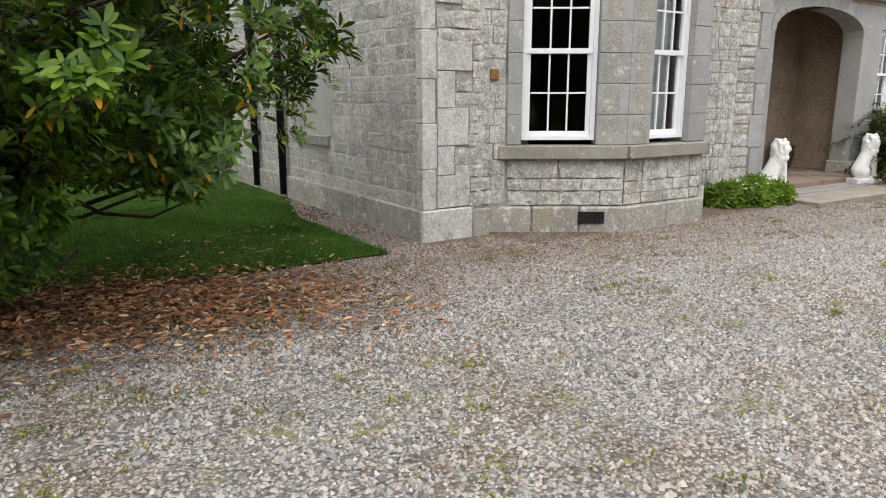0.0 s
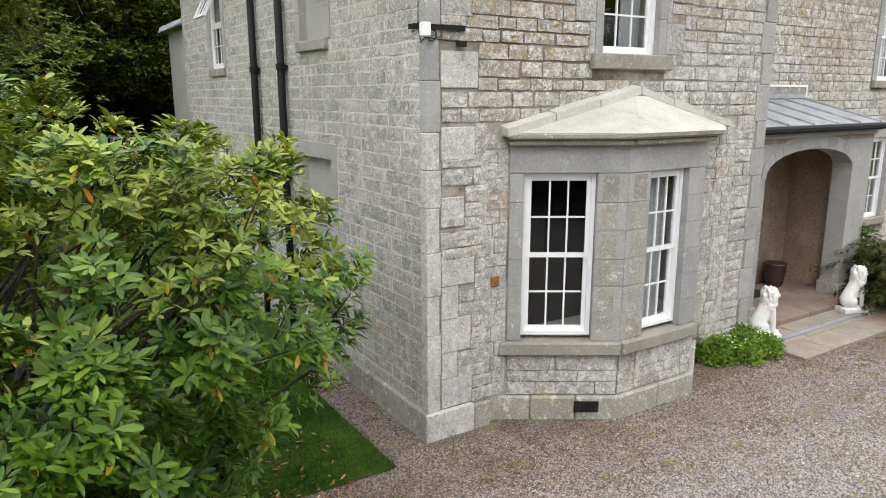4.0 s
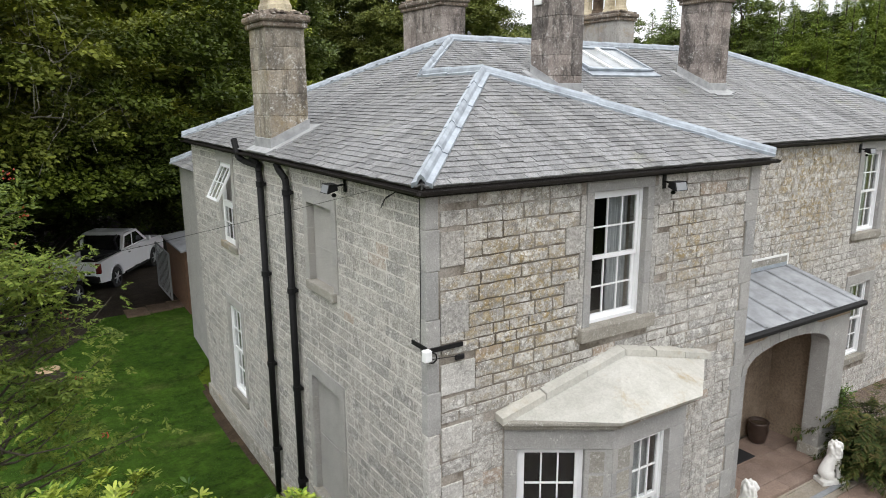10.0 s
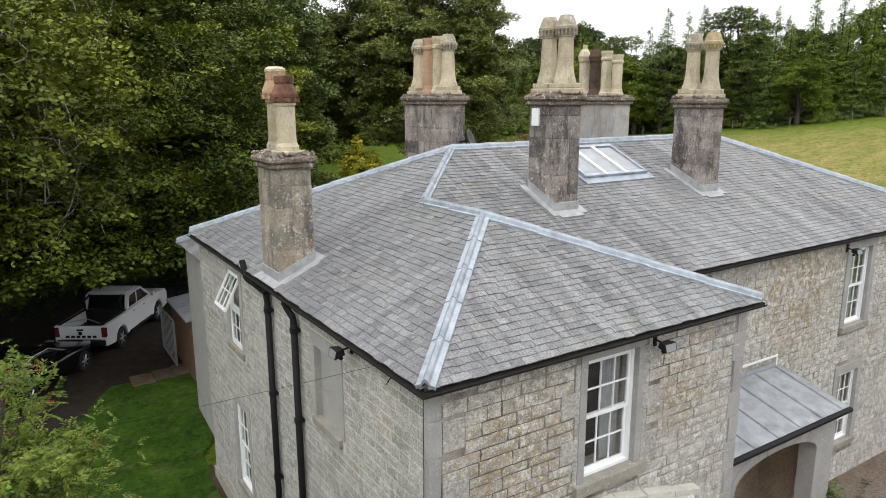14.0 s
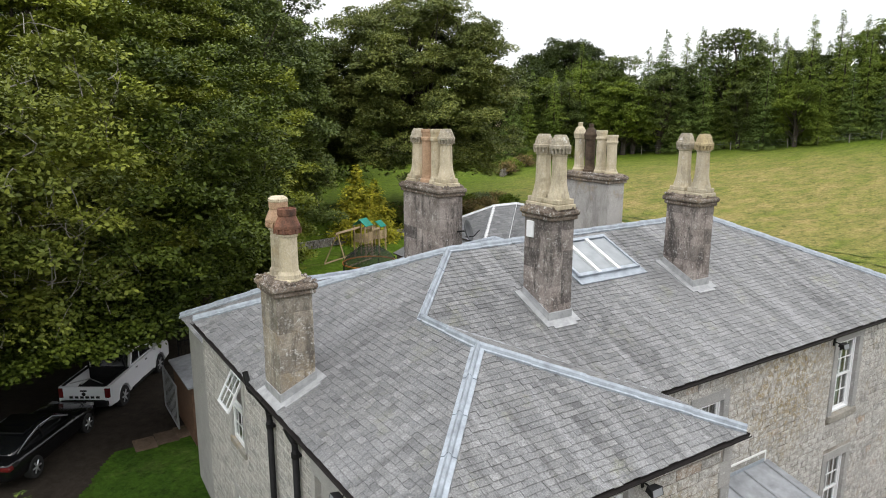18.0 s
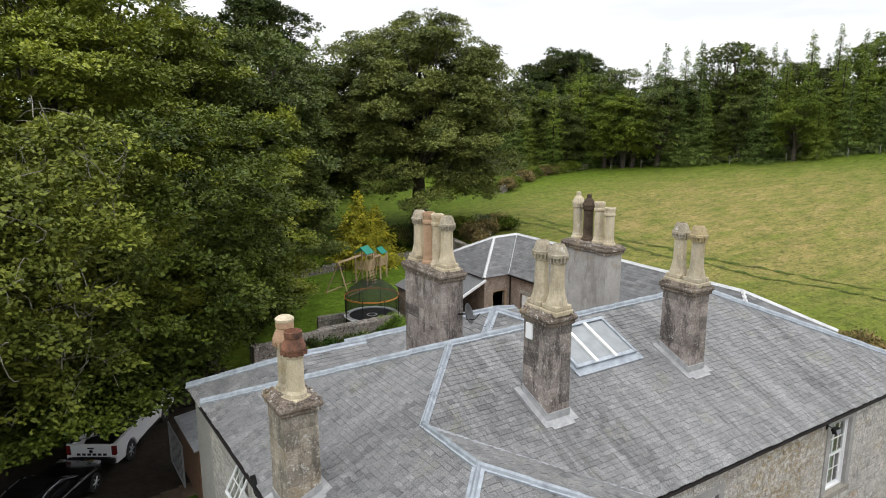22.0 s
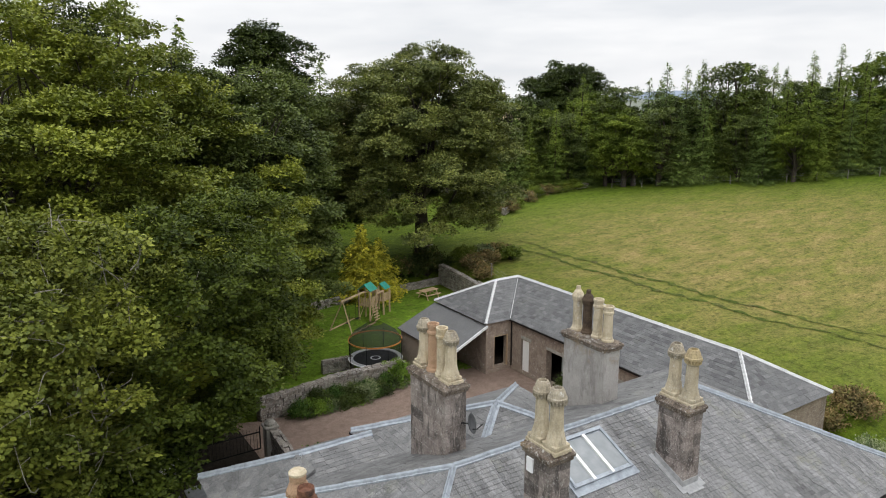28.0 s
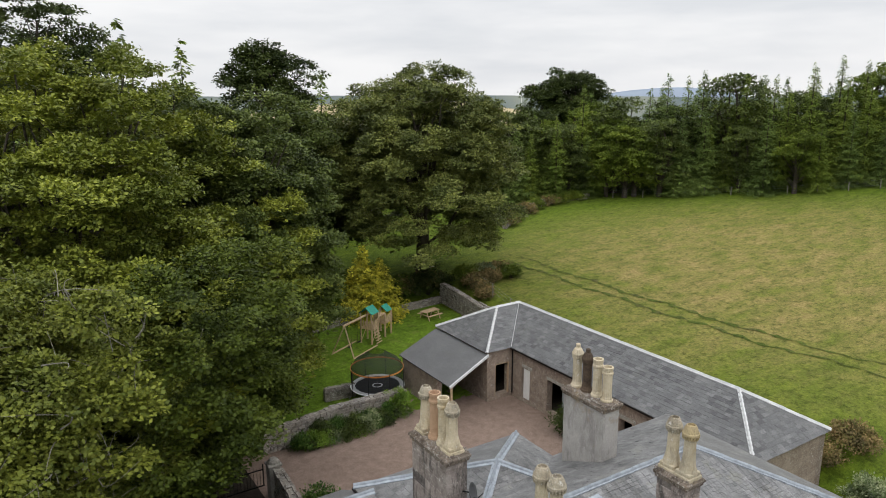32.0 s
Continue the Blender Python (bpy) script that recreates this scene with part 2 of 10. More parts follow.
def stone_mat(name, dark, light, lichen=0.0, ochre=0.0, each=0.35, grain=38.0, island=False, rust=0.0, streak=0.0, fine=0.5, growth=()):
    """Weathered stone: grain, blotches, a tone of its own for each block, lichen in white and ochre."""
    k = Nodes(name)
    c = k.ramp(k.noise(2.2, 5, 0.65), (0.3, dark), (0.7, light))
    g = k.noise(grain, 6, 0.8)
    c = k.mix(fine, c, k.ramp(g, (0.38, (0.27, 0.27, 0.27)), (0.62, (0.73, 0.73, 0.73))), "OVERLAY")
    pit = k.noise(grain * 1.6, 4, 0.7)
    c = k.mix(k.math("MULTIPLY", k.mask(pit, 0.55, 0.63), fine * 0.6), c, tuple(v * 0.42 for v in dark))
    r = k.island() if island else k.rand()
    tone = k.ramp(r, (0.0, (1 - each, 1 - each, 1 - each)), (0.45, (1.0, 0.99, 0.97)), (0.8, (1.02, 1.0, 0.975)), (1.0, (1 + each * 0.4, 1 + each * 0.36, 1 + each * 0.3)))
    c = k.mix(1.0, c, tone, "MULTIPLY")
    if ochre:
        m = k.mask(k.noise(1.0, 7, 0.75), 0.58 - 0.07 * ochre, 0.70)
        c = k.mix(k.math("MULTIPLY", m, 0.6), c, (0.33, 0.235, 0.10))
    if rust:
        m = k.mask(r, 1.0 - rust, 1.0 - rust + 0.02)
        c = k.mix(k.math("MULTIPLY", m, 0.55), c, (0.36, 0.24, 0.15))
    if streak:
        m = k.mask(k.noise(3.2, 8, 0.78, stretch=(1.0, 1.0, 0.30)), 0.50, 0.60)
        c = k.mix(k.math("MULTIPLY", m, streak), c, (0.05, 0.045, 0.042))
    for gx, gy, gz_, gr in growth:
        v = k.n("ShaderNodeVectorMath")
        v.operation = "DISTANCE"
        k.link(k.pos, v.inputs[0])
        v.inputs[1].default_value = (gx, gy, gz_)
        near = k.mask(k.math("DIVIDE", v.outputs["Value"], gr), 1.0, 0.3)
        m = k.math("MULTIPLY", near, k.mask(k.noise(4.5, 8, 0.8), 0.42, 0.55))
        c = k.mix(k.math("MULTIPLY", m, 0.8), c, k.ramp(k.noise(9.0, 5, 0.7), (0.4, (0.13, 0.10, 0.055)), (0.6, (0.36, 0.26, 0.10))))
    if lichen:
        z = k.mask(k.noise(0.9, 5, 0.7), 0.32, 0.52)
        m = k.mask(k.noise(7.5, 8, 0.82), 0.60 - 0.09 * lichen, 0.65 - 0.07 * lichen)
        c = k.mix(k.math("MULTIPLY", k.math("MULTIPLY", m, z), 0.72), c, (0.70, 0.69, 0.655))
        f = k.mask(k.noise(24.0, 5, 0.75), 0.57, 0.62)
        c = k.mix(k.math("MULTIPLY", f, 0.7 * lichen), c, (0.80, 0.79, 0.75))
        s = k.mask(k.noise(5.0, 8, 0.82), 0.54, 0.62)
        c = k.mix(k.math("MULTIPLY", s, 0.5 * lichen), c, (0.15, 0.138, 0.125))
    h = k.math("ADD", k.math("MULTIPLY", k.noise(16.0, 6, 0.7), 0.7), k.math("MULTIPLY", g, 0.3))
    h = k.math("ADD", h, k.math("MULTIPLY", pit, 0.35))
    k.bump(h, 0.8, 0.025)
    return k.done(c, 0.92, spec=0.25)


def plain_mat(name, color, rough=0.6, metal=0.0, vary=0.12, scale=6.0, bump=0.0, spec=None):
    k = Nodes(name)
    a = tuple(min(1.0, v * (1 - vary)) for v in color)
    b = tuple(min(1.0, v * (1 + vary)) for v in color)
    nz = k.noise(scale, 5, 0.65)
    c = k.ramp(nz, (0.3, a), (0.7, b))
    if bump:
        k.bump(k.noise(scale * 6, 4, 0.6), bump, 0.01)
    return k.done(c, rough, metal, spec)


def leaf_mat(name, colors, gloss=0.5, translucent=0.25, patch=0.7, shine=0.12):
    """Leaves, each with a tone of its own, in lighter and darker drifts."""
    k = Nodes(name)
    r = k.island()
    n = len(colors)
    c = k.ramp(r, *[(i / (n - 1), col) for i, col in enumerate(colors)])
    # Random drifts stand for lit clumps and shaded pockets, put into the colour.
    big = k.ramp(k.noise(patch, 3, 0.6), (0.36, (0.46, 0.50, 0.48)), (0.64, (1.48, 1.38, 1.20)))
    c = k.mix(0.8, c, big, "MULTIPLY")
    k.done(c, gloss + 0.1, spec=shine)
    tr = k.n("ShaderNodeBsdfTranslucent")
    k.link(c, tr.inputs["Color"])
    mx = k.n("ShaderNodeMixShader")
    mx.inputs["Fac"].default_value = translucent
    k.link(k.bsdf.outputs[0], mx.inputs[1])
    k.link(tr.outputs[0], mx.inputs[2])
    k.link(mx.outputs[0], k.out.inputs["Surface"])
    return k.mat


GROWTH = ((1.35, 0.0, 5.0, 1.7), (10.8, 1.85, 5.6, 2.4), (4.5, 0.0, 5.3, 0.9))
M_STONE = stone_mat("front_stone", (0.332, 0.320, 0.302), (0.505, 0.490, 0.466), lichen=1.2, ochre=0.35, each=0.20, rust=0.04, fine=0.85, growth=GROWTH)
M_STONE_J = stone_mat("front_stone_joined", (0.332, 0.320, 0.302), (0.505, 0.490, 0.466), lichen=1.2, ochre=0.7, each=0.20, island=True, rust=0.04, fine=0.85, growth=GROWTH)
M_SIDE = stone_mat("side_stone", (0.33, 0.318, 0.30), (0.49, 0.475, 0.45), lichen=0.9, each=0.22, rust=0.015, fine=0.9)
M_SIDE_J = stone_mat("side_stone_joined", (0.33, 0.318, 0.30), (0.49, 0.475, 0.45), lichen=0.9, each=0.22, island=True, rust=0.015, fine=0.9)
k = Nodes("lime_mortar")
mc = k.ramp(k.noise(0.8, 6, 0.75), (0.40, (0.16, 0.138, 0.112)), (0.52, (0.36, 0.325, 0.285)), (0.70, (0.47, 0.445, 0.405)))
mc = k.mix(0.6, mc, k.ramp(k.noise(45, 5, 0.8), (0.38, (0.3, 0.3, 0.3)), (0.62, (0.7, 0.7, 0.7))), "OVERLAY")
v = k.n("ShaderNodeVectorMath")
v.operation = "DISTANCE"
k.link(k.pos, v.inputs[0])
v.inputs[1].default_value = (1.3, 0.0, 4.9)
mc = k.mix(k.math("MULTIPLY", k.mask(k.math("ADD", v.outputs["Value"], k.noise(1.5, 5, 0.7)), 2.1, 1.0), 0.7), mc, (0.10, 0.08, 0.055))
k.bump(k.noise(40, 5, 0.7), 0.6, 0.02)
M_MORTAR = k.done(mc, 0.95, spec=0.2)
M_MORTAR_S = stone_mat("side_mortar", (0.54, 0.525, 0.495), (0.66, 0.64, 0.61), each=0.0, grain=60)
M_ASHLAR = stone_mat("dressed_stone", (0.322, 0.319, 0.311), (0.412, 0.408, 0.399), lichen=0.2, each=0.10, grain=60, fine=0.35)
M_ASHLAR_W = stone_mat("pale_dressed_stone", (0.42, 0.41, 0.392), (0.60, 0.588, 0.566), lichen=1.0, each=0.1, grain=45)
M_TOOLED = stone_mat("tooled_stone", (0.33, 0.318, 0.30), (0.46, 0.445, 0.42), lichen=0.6, ochre=0.1, each=0.12, grain=22, fine=0.7)
M_RENDER = stone_mat("grey_render", (0.355, 0.348, 0.335), (0.43, 0.422, 0.405), each=0.0, grain=90)
M_PLINTH = stone_mat("plinth_stone", (0.28, 0.265, 0.23), (0.40, 0.385, 0.345), lichen=0.6, ochre=0.1, each=0.18, grain=60)
M_SILL = stone_mat("sill_stone", (0.25, 0.235, 0.205), (0.36, 0.345, 0.31), lichen=0.2, ochre=0.3, each=0.1, grain=60)
M_CHIM = stone_mat("sooty_chimney_stone", (0.13, 0.108, 0.10), (0.40, 0.355, 0.33), lichen=0.3, each=0.55, grain=24, streak=0.82)
M_CHIM_L = stone_mat("pale_chimney_stone", (0.20, 0.175, 0.145), (0.42, 0.375, 0.31), lichen=0.45, ochre=0.7, each=0.3, grain=30, streak=0.55)
M_CHIM_R = stone_mat("rendered_chimney", (0.33, 0.322, 0.31), (0.46, 0.45, 0.435), ochre=0.2, each=0.0, grain=40, streak=0.3)
M_CAP = stone_mat("mossy_chimney_cap", (0.075, 0.055, 0.042), (0.24, 0.20, 0.165), lichen=0.5, ochre=0.6, each=0.1, grain=26, fine=0.9)
M_POT = stone_mat("buff_clay_pot", (0.43, 0.37, 0.26), (0.62, 0.55, 0.415), lichen=0.15, ochre=0.5, each=0.2, grain=30, streak=0.35, fine=0.3)
M_POT_T = stone_mat("terracotta_pot", (0.42, 0.27, 0.17), (0.56, 0.385, 0.26), each=0.15, grain=40)
M_POT_TS = stone_mat("sooty_terracotta_pot", (0.07, 0.04, 0.03), (0.34, 0.16, 0.10), each=0.1, grain=25, streak=0.5)
M_POT_S = stone_mat("sooty_pot", (0.03, 0.022, 0.016), (0.13, 0.095, 0.068), each=0.1, grain=20, streak=0.6)
M_CROWN = stone_mat("weathered_pot_crown", (0.26, 0.225, 0.165), (0.48, 0.43, 0.335), lichen=0.3, each=0.2, grain=30, streak=0.3)
M_CROWN_Y = stone_mat("lichened_pot_crown", (0.30, 0.25, 0.16), (0.54, 0.44, 0.25), ochre=1.0, each=0.1, grain=30)
M_UPVC = plain_mat("white_window_paint", (0.82, 0.83, 0.84), 0.35, vary=0.03)
M_WHITE = plain_mat("white_painted_wood", (0.78, 0.78, 0.76), 0.5, vary=0.06)
M_BLACK = plain_mat("black_iron_paint", (0.009, 0.009, 0.0095), 0.7, vary=0.3, spec=0.25)
M_GUTTER = plain_mat("black_gutter", (0.016, 0.013, 0.012), 0.65, vary=0.5, spec=0.25)
M_LEAD = plain_mat("lead_sheet", (0.31, 0.345, 0.385), 0.5, metal=0.15, vary=0.3, scale=5.0, bump=0.15)
M_LEAD_D = plain_mat("dull_lead", (0.26, 0.27, 0.285), 0.6, metal=0.1, vary=0.3, scale=3.0, bump=0.1)
M_APRON = plain_mat("pale_weathered_lead", (0.34, 0.345, 0.35), 0.6, metal=0.1, vary=0.25, scale=6.0, bump=0.15)
M_BAYROOF = stone_mat("cream_stone_roof", (0.42, 0.412, 0.37), (0.56, 0.55, 0.51), ochre=0.15, each=0.05, grain=30, fine=0.2)
M_PLASTER = stone_mat("tan_porch_plaster", (0.22, 0.165, 0.12), (0.36, 0.285, 0.215), each=0.0, grain=20)
M_SLABS = stone_mat("red_sandstone_slabs", (0.22, 0.155, 0.125), (0.33, 0.25, 0.205), each=0.2, grain=40)
M_DRIVEFLAG = stone_mat("muddy_flagstone", (0.085, 0.06, 0.042), (0.17, 0.125, 0.09), each=0.2, grain=30)
M_PAVING = stone_mat("worn_paving", (0.27, 0.23, 0.185), (0.37, 0.33, 0.28), each=0.12, grain=40)
# Unlit interior: the rooms' darkness is put into this near-black colour.
M_DARKROOM = plain_mat("unlit_room_black", (0.02, 0.018, 0.016), 0.9, vary=0.2)
M_CURTAIN = plain_mat("grey_curtain", (0.42, 0.43, 0.44), 0.9, vary=0.15, scale=9)
M_LION = plain_mat("white_painted_concrete", (0.74, 0.73, 0.70), 0.75, vary=0.08, scale=12, bump=0.3)
M_POTDARK = plain_mat("dark_glazed_pot", (0.05, 0.032, 0.025), 0.35, vary=0.3)
M_RUBBLE = stone_mat("rubble_wall_stone", (0.15, 0.13, 0.11), (0.33, 0.30, 0.265), lichen=0.7, each=0.4, island=True, grain=30)
M_STABLE = stone_mat("stable_wall_stone", (0.20, 0.155, 0.125), (0.36, 0.295, 0.24), lichen=0.4, each=0.2, grain=12)
M_TIMBER = plain_mat("weathered_timber", (0.50, 0.36, 0.225), 0.8, vary=0.25, scale=8, bump=0.2)
M_SHED = plain_mat("brown_shed_timber", (0.13, 0.07, 0.042), 0.8, vary=0.25, scale=8, bump=0.2)
M_BARK = stone_mat("bark", (0.035, 0.03, 0.024), (0.09, 0.075, 0.06), each=0.0, grain=20)
M_BARK_PALE = stone_mat("pale_bark", (0.15, 0.14, 0.12), (0.27, 0.255, 0.22), each=0.0, grain=20)
M_GREENP = plain_mat("green_playhouse_roof", (0.03, 0.27, 0.20), 0.6, vary=0.2)
M_NET = plain_mat("trampoline_mat", (0.012, 0.012, 0.013), 0.8, vary=0.2)
M_ORANGE = plain_mat("orange_foam", (0.45, 0.17, 0.03), 0.7)
M_PAD = plain_mat("pale_trampoline_pad", (0.70, 0.72, 0.73), 0.6)
M_CARWHITE = plain_mat("white_car_paint", (0.75, 0.76, 0.78), 0.22, vary=0.02)
M_CARBLACK = plain_mat("black_car_paint", (0.006, 0.006, 0.007), 0.16, vary=0.1)
M_TYRE = plain_mat("tyre_rubber", (0.018, 0.018, 0.018), 0.85, vary=0.2)
M_RIM = plain_mat("alloy_rim", (0.45, 0.46, 0.47), 0.35, metal=0.8)
M_CARGLASS = plain_mat("tinted_car_glass", (0.008, 0.009, 0.01), 0.08, vary=0.05)
M_RED = plain_mat("red_lamp_lens", (0.12, 0.010, 0.010), 0.25)
M_PLATE = plain_mat("yellow_number_plate", (0.68, 0.38, 0.03), 0.5)
M_DISH = plain_mat("dark_grey_dish", (0.055, 0.057, 0.06), 0.5)
M_GREYPL = plain_mat("grey_plastic", (0.22, 0.23, 0.24), 0.55)


def slate_mat(name, dark, light, island, run=(1.0, 1.0, 1.0), wash=1.0):
    k = Nodes(name)
    r = k.island() if island else k.rand()
    c = k.ramp(r, (0.0, tuple(v * 0.64 for v in dark)), (0.25, dark), (0.8, light), (1.0, tuple(v * 1.32 for v in light)))
    # pale weathering washes and green growth
    w = k.mask(k.noise(1.1, 8, 0.75, stretch=run), 0.46, 0.62)
    c = k.mix(k.math("MULTIPLY", w, 0.55 * wash), c, (0.30, 0.302, 0.305))
    m = k.mask(k.noise(1.1, 6, 0.75), 0.56, 0.68)
    c = k.mix(k.math("MULTIPLY", m, 0.4 * wash), c, (0.23, 0.235, 0.13))
    b = k.mask(k.noise(0.28, 5, 0.6, stretch=tuple(0.5 + 0.5 * v for v in run)), 0.40, 0.62)
    c = k.mix(k.math("MULTIPLY", b, 0.36 * wash), c, (0.25, 0.252, 0.252))
    s = k.mask(k.noise(1.8, 8, 0.78, stretch=run), 0.51, 0.60)
    c = k.mix(k.math("MULTIPLY", s, 0.52 * wash), c, (0.062, 0.06, 0.06))
    sp = k.mask(k.noise(18.0, 6, 0.8), 0.60, 0.67)
    c = k.mix(k.math("MULTIPLY", sp, 0.62), c, (0.40, 0.40, 0.38))
    g = k.noise(34, 6, 0.8)
    c = k.mix(0.95, c, k.ramp(g, (0.38, (0.28, 0.28, 0.28)), (0.62, (0.72, 0.72, 0.72))), "OVERLAY")
    k.bump(k.noise(30, 5, 0.65), 0.35, 0.01)
    return k.done(c, 0.62, spec=0.4)


M_SLATE = slate_mat("roof_slate", (0.125, 0.126, 0.128), (0.15, 0.15, 0.148), False, (2.0, 0.16, 0.16))
M_SLATE_J = slate_mat("roof_slate_joined", (0.120, 0.121, 0.122), (0.144, 0.144, 0.142), True, (1.0, 1.0, 1.0), 0.6)
M_SLATE_M = slate_mat("main_roof_slate", (0.125, 0.126, 0.128), (0.15, 0.15, 0.148), True, (2.0, 0.13, 0.13))
M_SLATE_W = slate_mat("side_roof_slate", (0.118, 0.119, 0.122), (0.142, 0.142, 0.141), True, (0.2, 1.4, 0.2), 0.6)
M_SLATE_S = slate_mat("stable_slate", (0.098, 0.10, 0.103), (0.118, 0.119, 0.12), True, (0.7, 0.7, 0.7), 0.2)

k = Nodes("window_glass")
k.bsdf.inputs["Transmission Weight"].default_value = 1.0
k.bsdf.inputs["IOR"].default_value = 1.45
M_GLASS = k.done((0.93, 0.96, 0.96), 0.02)

# ---------------------------------------------------------------- masonry
def plane(o, u, inward):
    """Local axes of a wall face: along it, into it, up."""
    u, w = Vector(u).normalized(), Vector(inward).normalized()
    return Matrix(((u.x, w.x, 0, o[0]), (u.y, w.y, 0, o[1]), (u.z, w.z, 1, o[2]), (0, 0, 0, 1)))


def unit_stones(prefix, material, count, rough, seed):
    """Rock-faced blocks one unit wide and high, their face 1 unit proud of the back."""
    made = []
    rng = random.Random(seed)
    for i in range(count):
        vs, fs = [], []
        nx, nz = 5, 4
        for j in range(nz):
            for a in range(nx):
                u, z = a / (nx - 1), j / (nz - 1)
                edge = a in (0, nx - 1) or j in (0, nz - 1)
                u2 = u + (rng.uniform(-0.022, 0.022) if edge else rng.uniform(-0.06, 0.06))
                z2 = z + (rng.uniform(-0.045, 0.045) if edge else rng.uniform(-0.07, 0.07))
                d = -rng.uniform(0.25, 0.65) if edge else -rng.uniform(0.45, 1.0) * rough
                vs.append((u2, d, z2))
        for j in range(nz - 1):
            for a in range(nx - 1):
                fs.append((j * nx + a, j * nx + a + 1, (j + 1) * nx + a + 1, (j + 1) * nx + a))
        ring = [a for a in range(nx)] + [j * nx + nx - 1 for j in range(1, nz)] + [(nz - 1) * nx + a for a in range(nx - 2, -1, -1)] + [j * nx for j in range(nz - 2, 0, -1)]
        base = len(vs)
        for q in ring:
            vs.append((vs[q][0], 2.0, vs[q][2]))
        for q in range(len(ring)):
            b = (q + 1) % len(ring)
            fs.append((ring[b], ring[q], base + q, base + b))
        me = bpy.data.meshes.new(prefix)
        me.from_pydata(vs, [], fs)
        me.materials.append(material)
        made.append(me)
    return made


def free_spans(z0, z1, u0, u1, holes):
    spans = [(u0, u1)]
    for a, b, c, d in holes:
        if min(z1, d) - max(z0, c) < 0.35 * (z1 - z0):
            continue
        nxt = []
        for s, e in spans:
            if b <= s or a >= e:
                nxt.append((s, e))
                continue
            if a > s:
                nxt.append((s, a))
            if b < e:
                nxt.append((b, e))
        spans = nxt
    return [(s, e) for s, e in spans if e - s > 0.08]


def lay_stones(parent, m, length, z0, z1, holes, units, joined, seed, near, rows=(0.17, 0.27), wide=(0.22, 0.62), gap=0.018, proud=0.016, u_start=0.0):
    """Courses of stones on a wall face. Those inside the stretch near=(u0, u1, z0, z1) are objects, the rest one mesh."""
    rng = random.Random(seed)
    inv = []
    z = z0
    while z < z1 - 0.06:
        h = rng.uniform(*rows)
        if z1 - z - h < 0.09:
            h = z1 - z
        for s, e in free_spans(z, z + h, u_start, length, holes):
            u = s
            while u < e - 0.02:
                w = rng.uniform(*wide)
                if e - u - w < wide[0] * 0.7:
                    w = e - u
                if e - u - w < 0 or w > e - u:
                    w = e - u
                inv.append((u, z, w, h))
                u += w
        z += h
    rest = Geo()
    count = 0
    for u, z, w, h in inv:
        me = units[rng.randrange(len(units))]
        g = gap * rng.uniform(0.45, 1.5)
        loc = Matrix.Translation((u + g / 2, 0.010, z + g / 2)) @ Matrix.Diagonal((w - g, proud * rng.uniform(0.45, 1.5), h - g, 1))
        inside = near[0] <= u <= near[1] and near[2] <= z <= near[3]
        if inside and count < 300:
            ob = new("stone", me)
            ob.parent = parent
            ob.matrix_basis = m @ loc
            count += 1
        else:
            mm = m @ loc
            rest.add([tuple(mm @ v.co) for v in me.vertices], [tuple(p.vertices) for p in me.polygons])
    if rest.v:
        tagged(part("stonework", rest, joined, parent), "coursed weathered stones, rest of the wall", kind="stuff")


def wall_core(m, length, z0, z1, holes, d0, d1):
    """The body of a wall with its openings cut through, in one mesh."""
    us = sorted({0.0, length, *[v for h in holes for v in h[:2] if 0 < v < length]})
    zs = sorted({z0, z1, *[v for h in holes for v in h[2:] if z0 < v < z1]})
    g = Geo()
    for a, b in zip(us, us[1:]):
        run = None
        for c, d in zip(zs, zs[1:]):
            mid = ((a + b) / 2, (c + d) / 2)
            solid = not any(h[0] < mid[0] < h[1] and h[2] < mid[1] < h[3] for h in holes)
            if solid:
                run = (run[0], d) if run else (c, d)
            if run and (not solid or d == zs[-1]):
                g.box(a, b, d0, d1, *run)
                run = None
    return g.moved(m)


def block(parent, m, u0, u1, d0, d1, z0, z1, material, name="dressed_block", b=0.005):
    ob = part(name, Geo().rbox(u0, u1, d0, d1, z0, z1, b), material, parent)
    ob.matrix_basis = m
    return ob


def pier(parent, m, u0, u1, d0, d1, z0, z1, material, course=0.42, joint=0.004, name="dressed_block", seed=0, jog=0.0):
    rng = random.Random(seed)
    n = max(1, round((z1 - z0) / course))
    h = (z1 - z0) / n
    for i in range(n):
        j = jog if i % 2 else 0.0
        block(parent, m, u0, u1 + j, d0 - rng.uniform(0, 0.004), d1, z0 + i * h + joint / 2, z0 + (i + 1) * h - joint / 2, material, name)


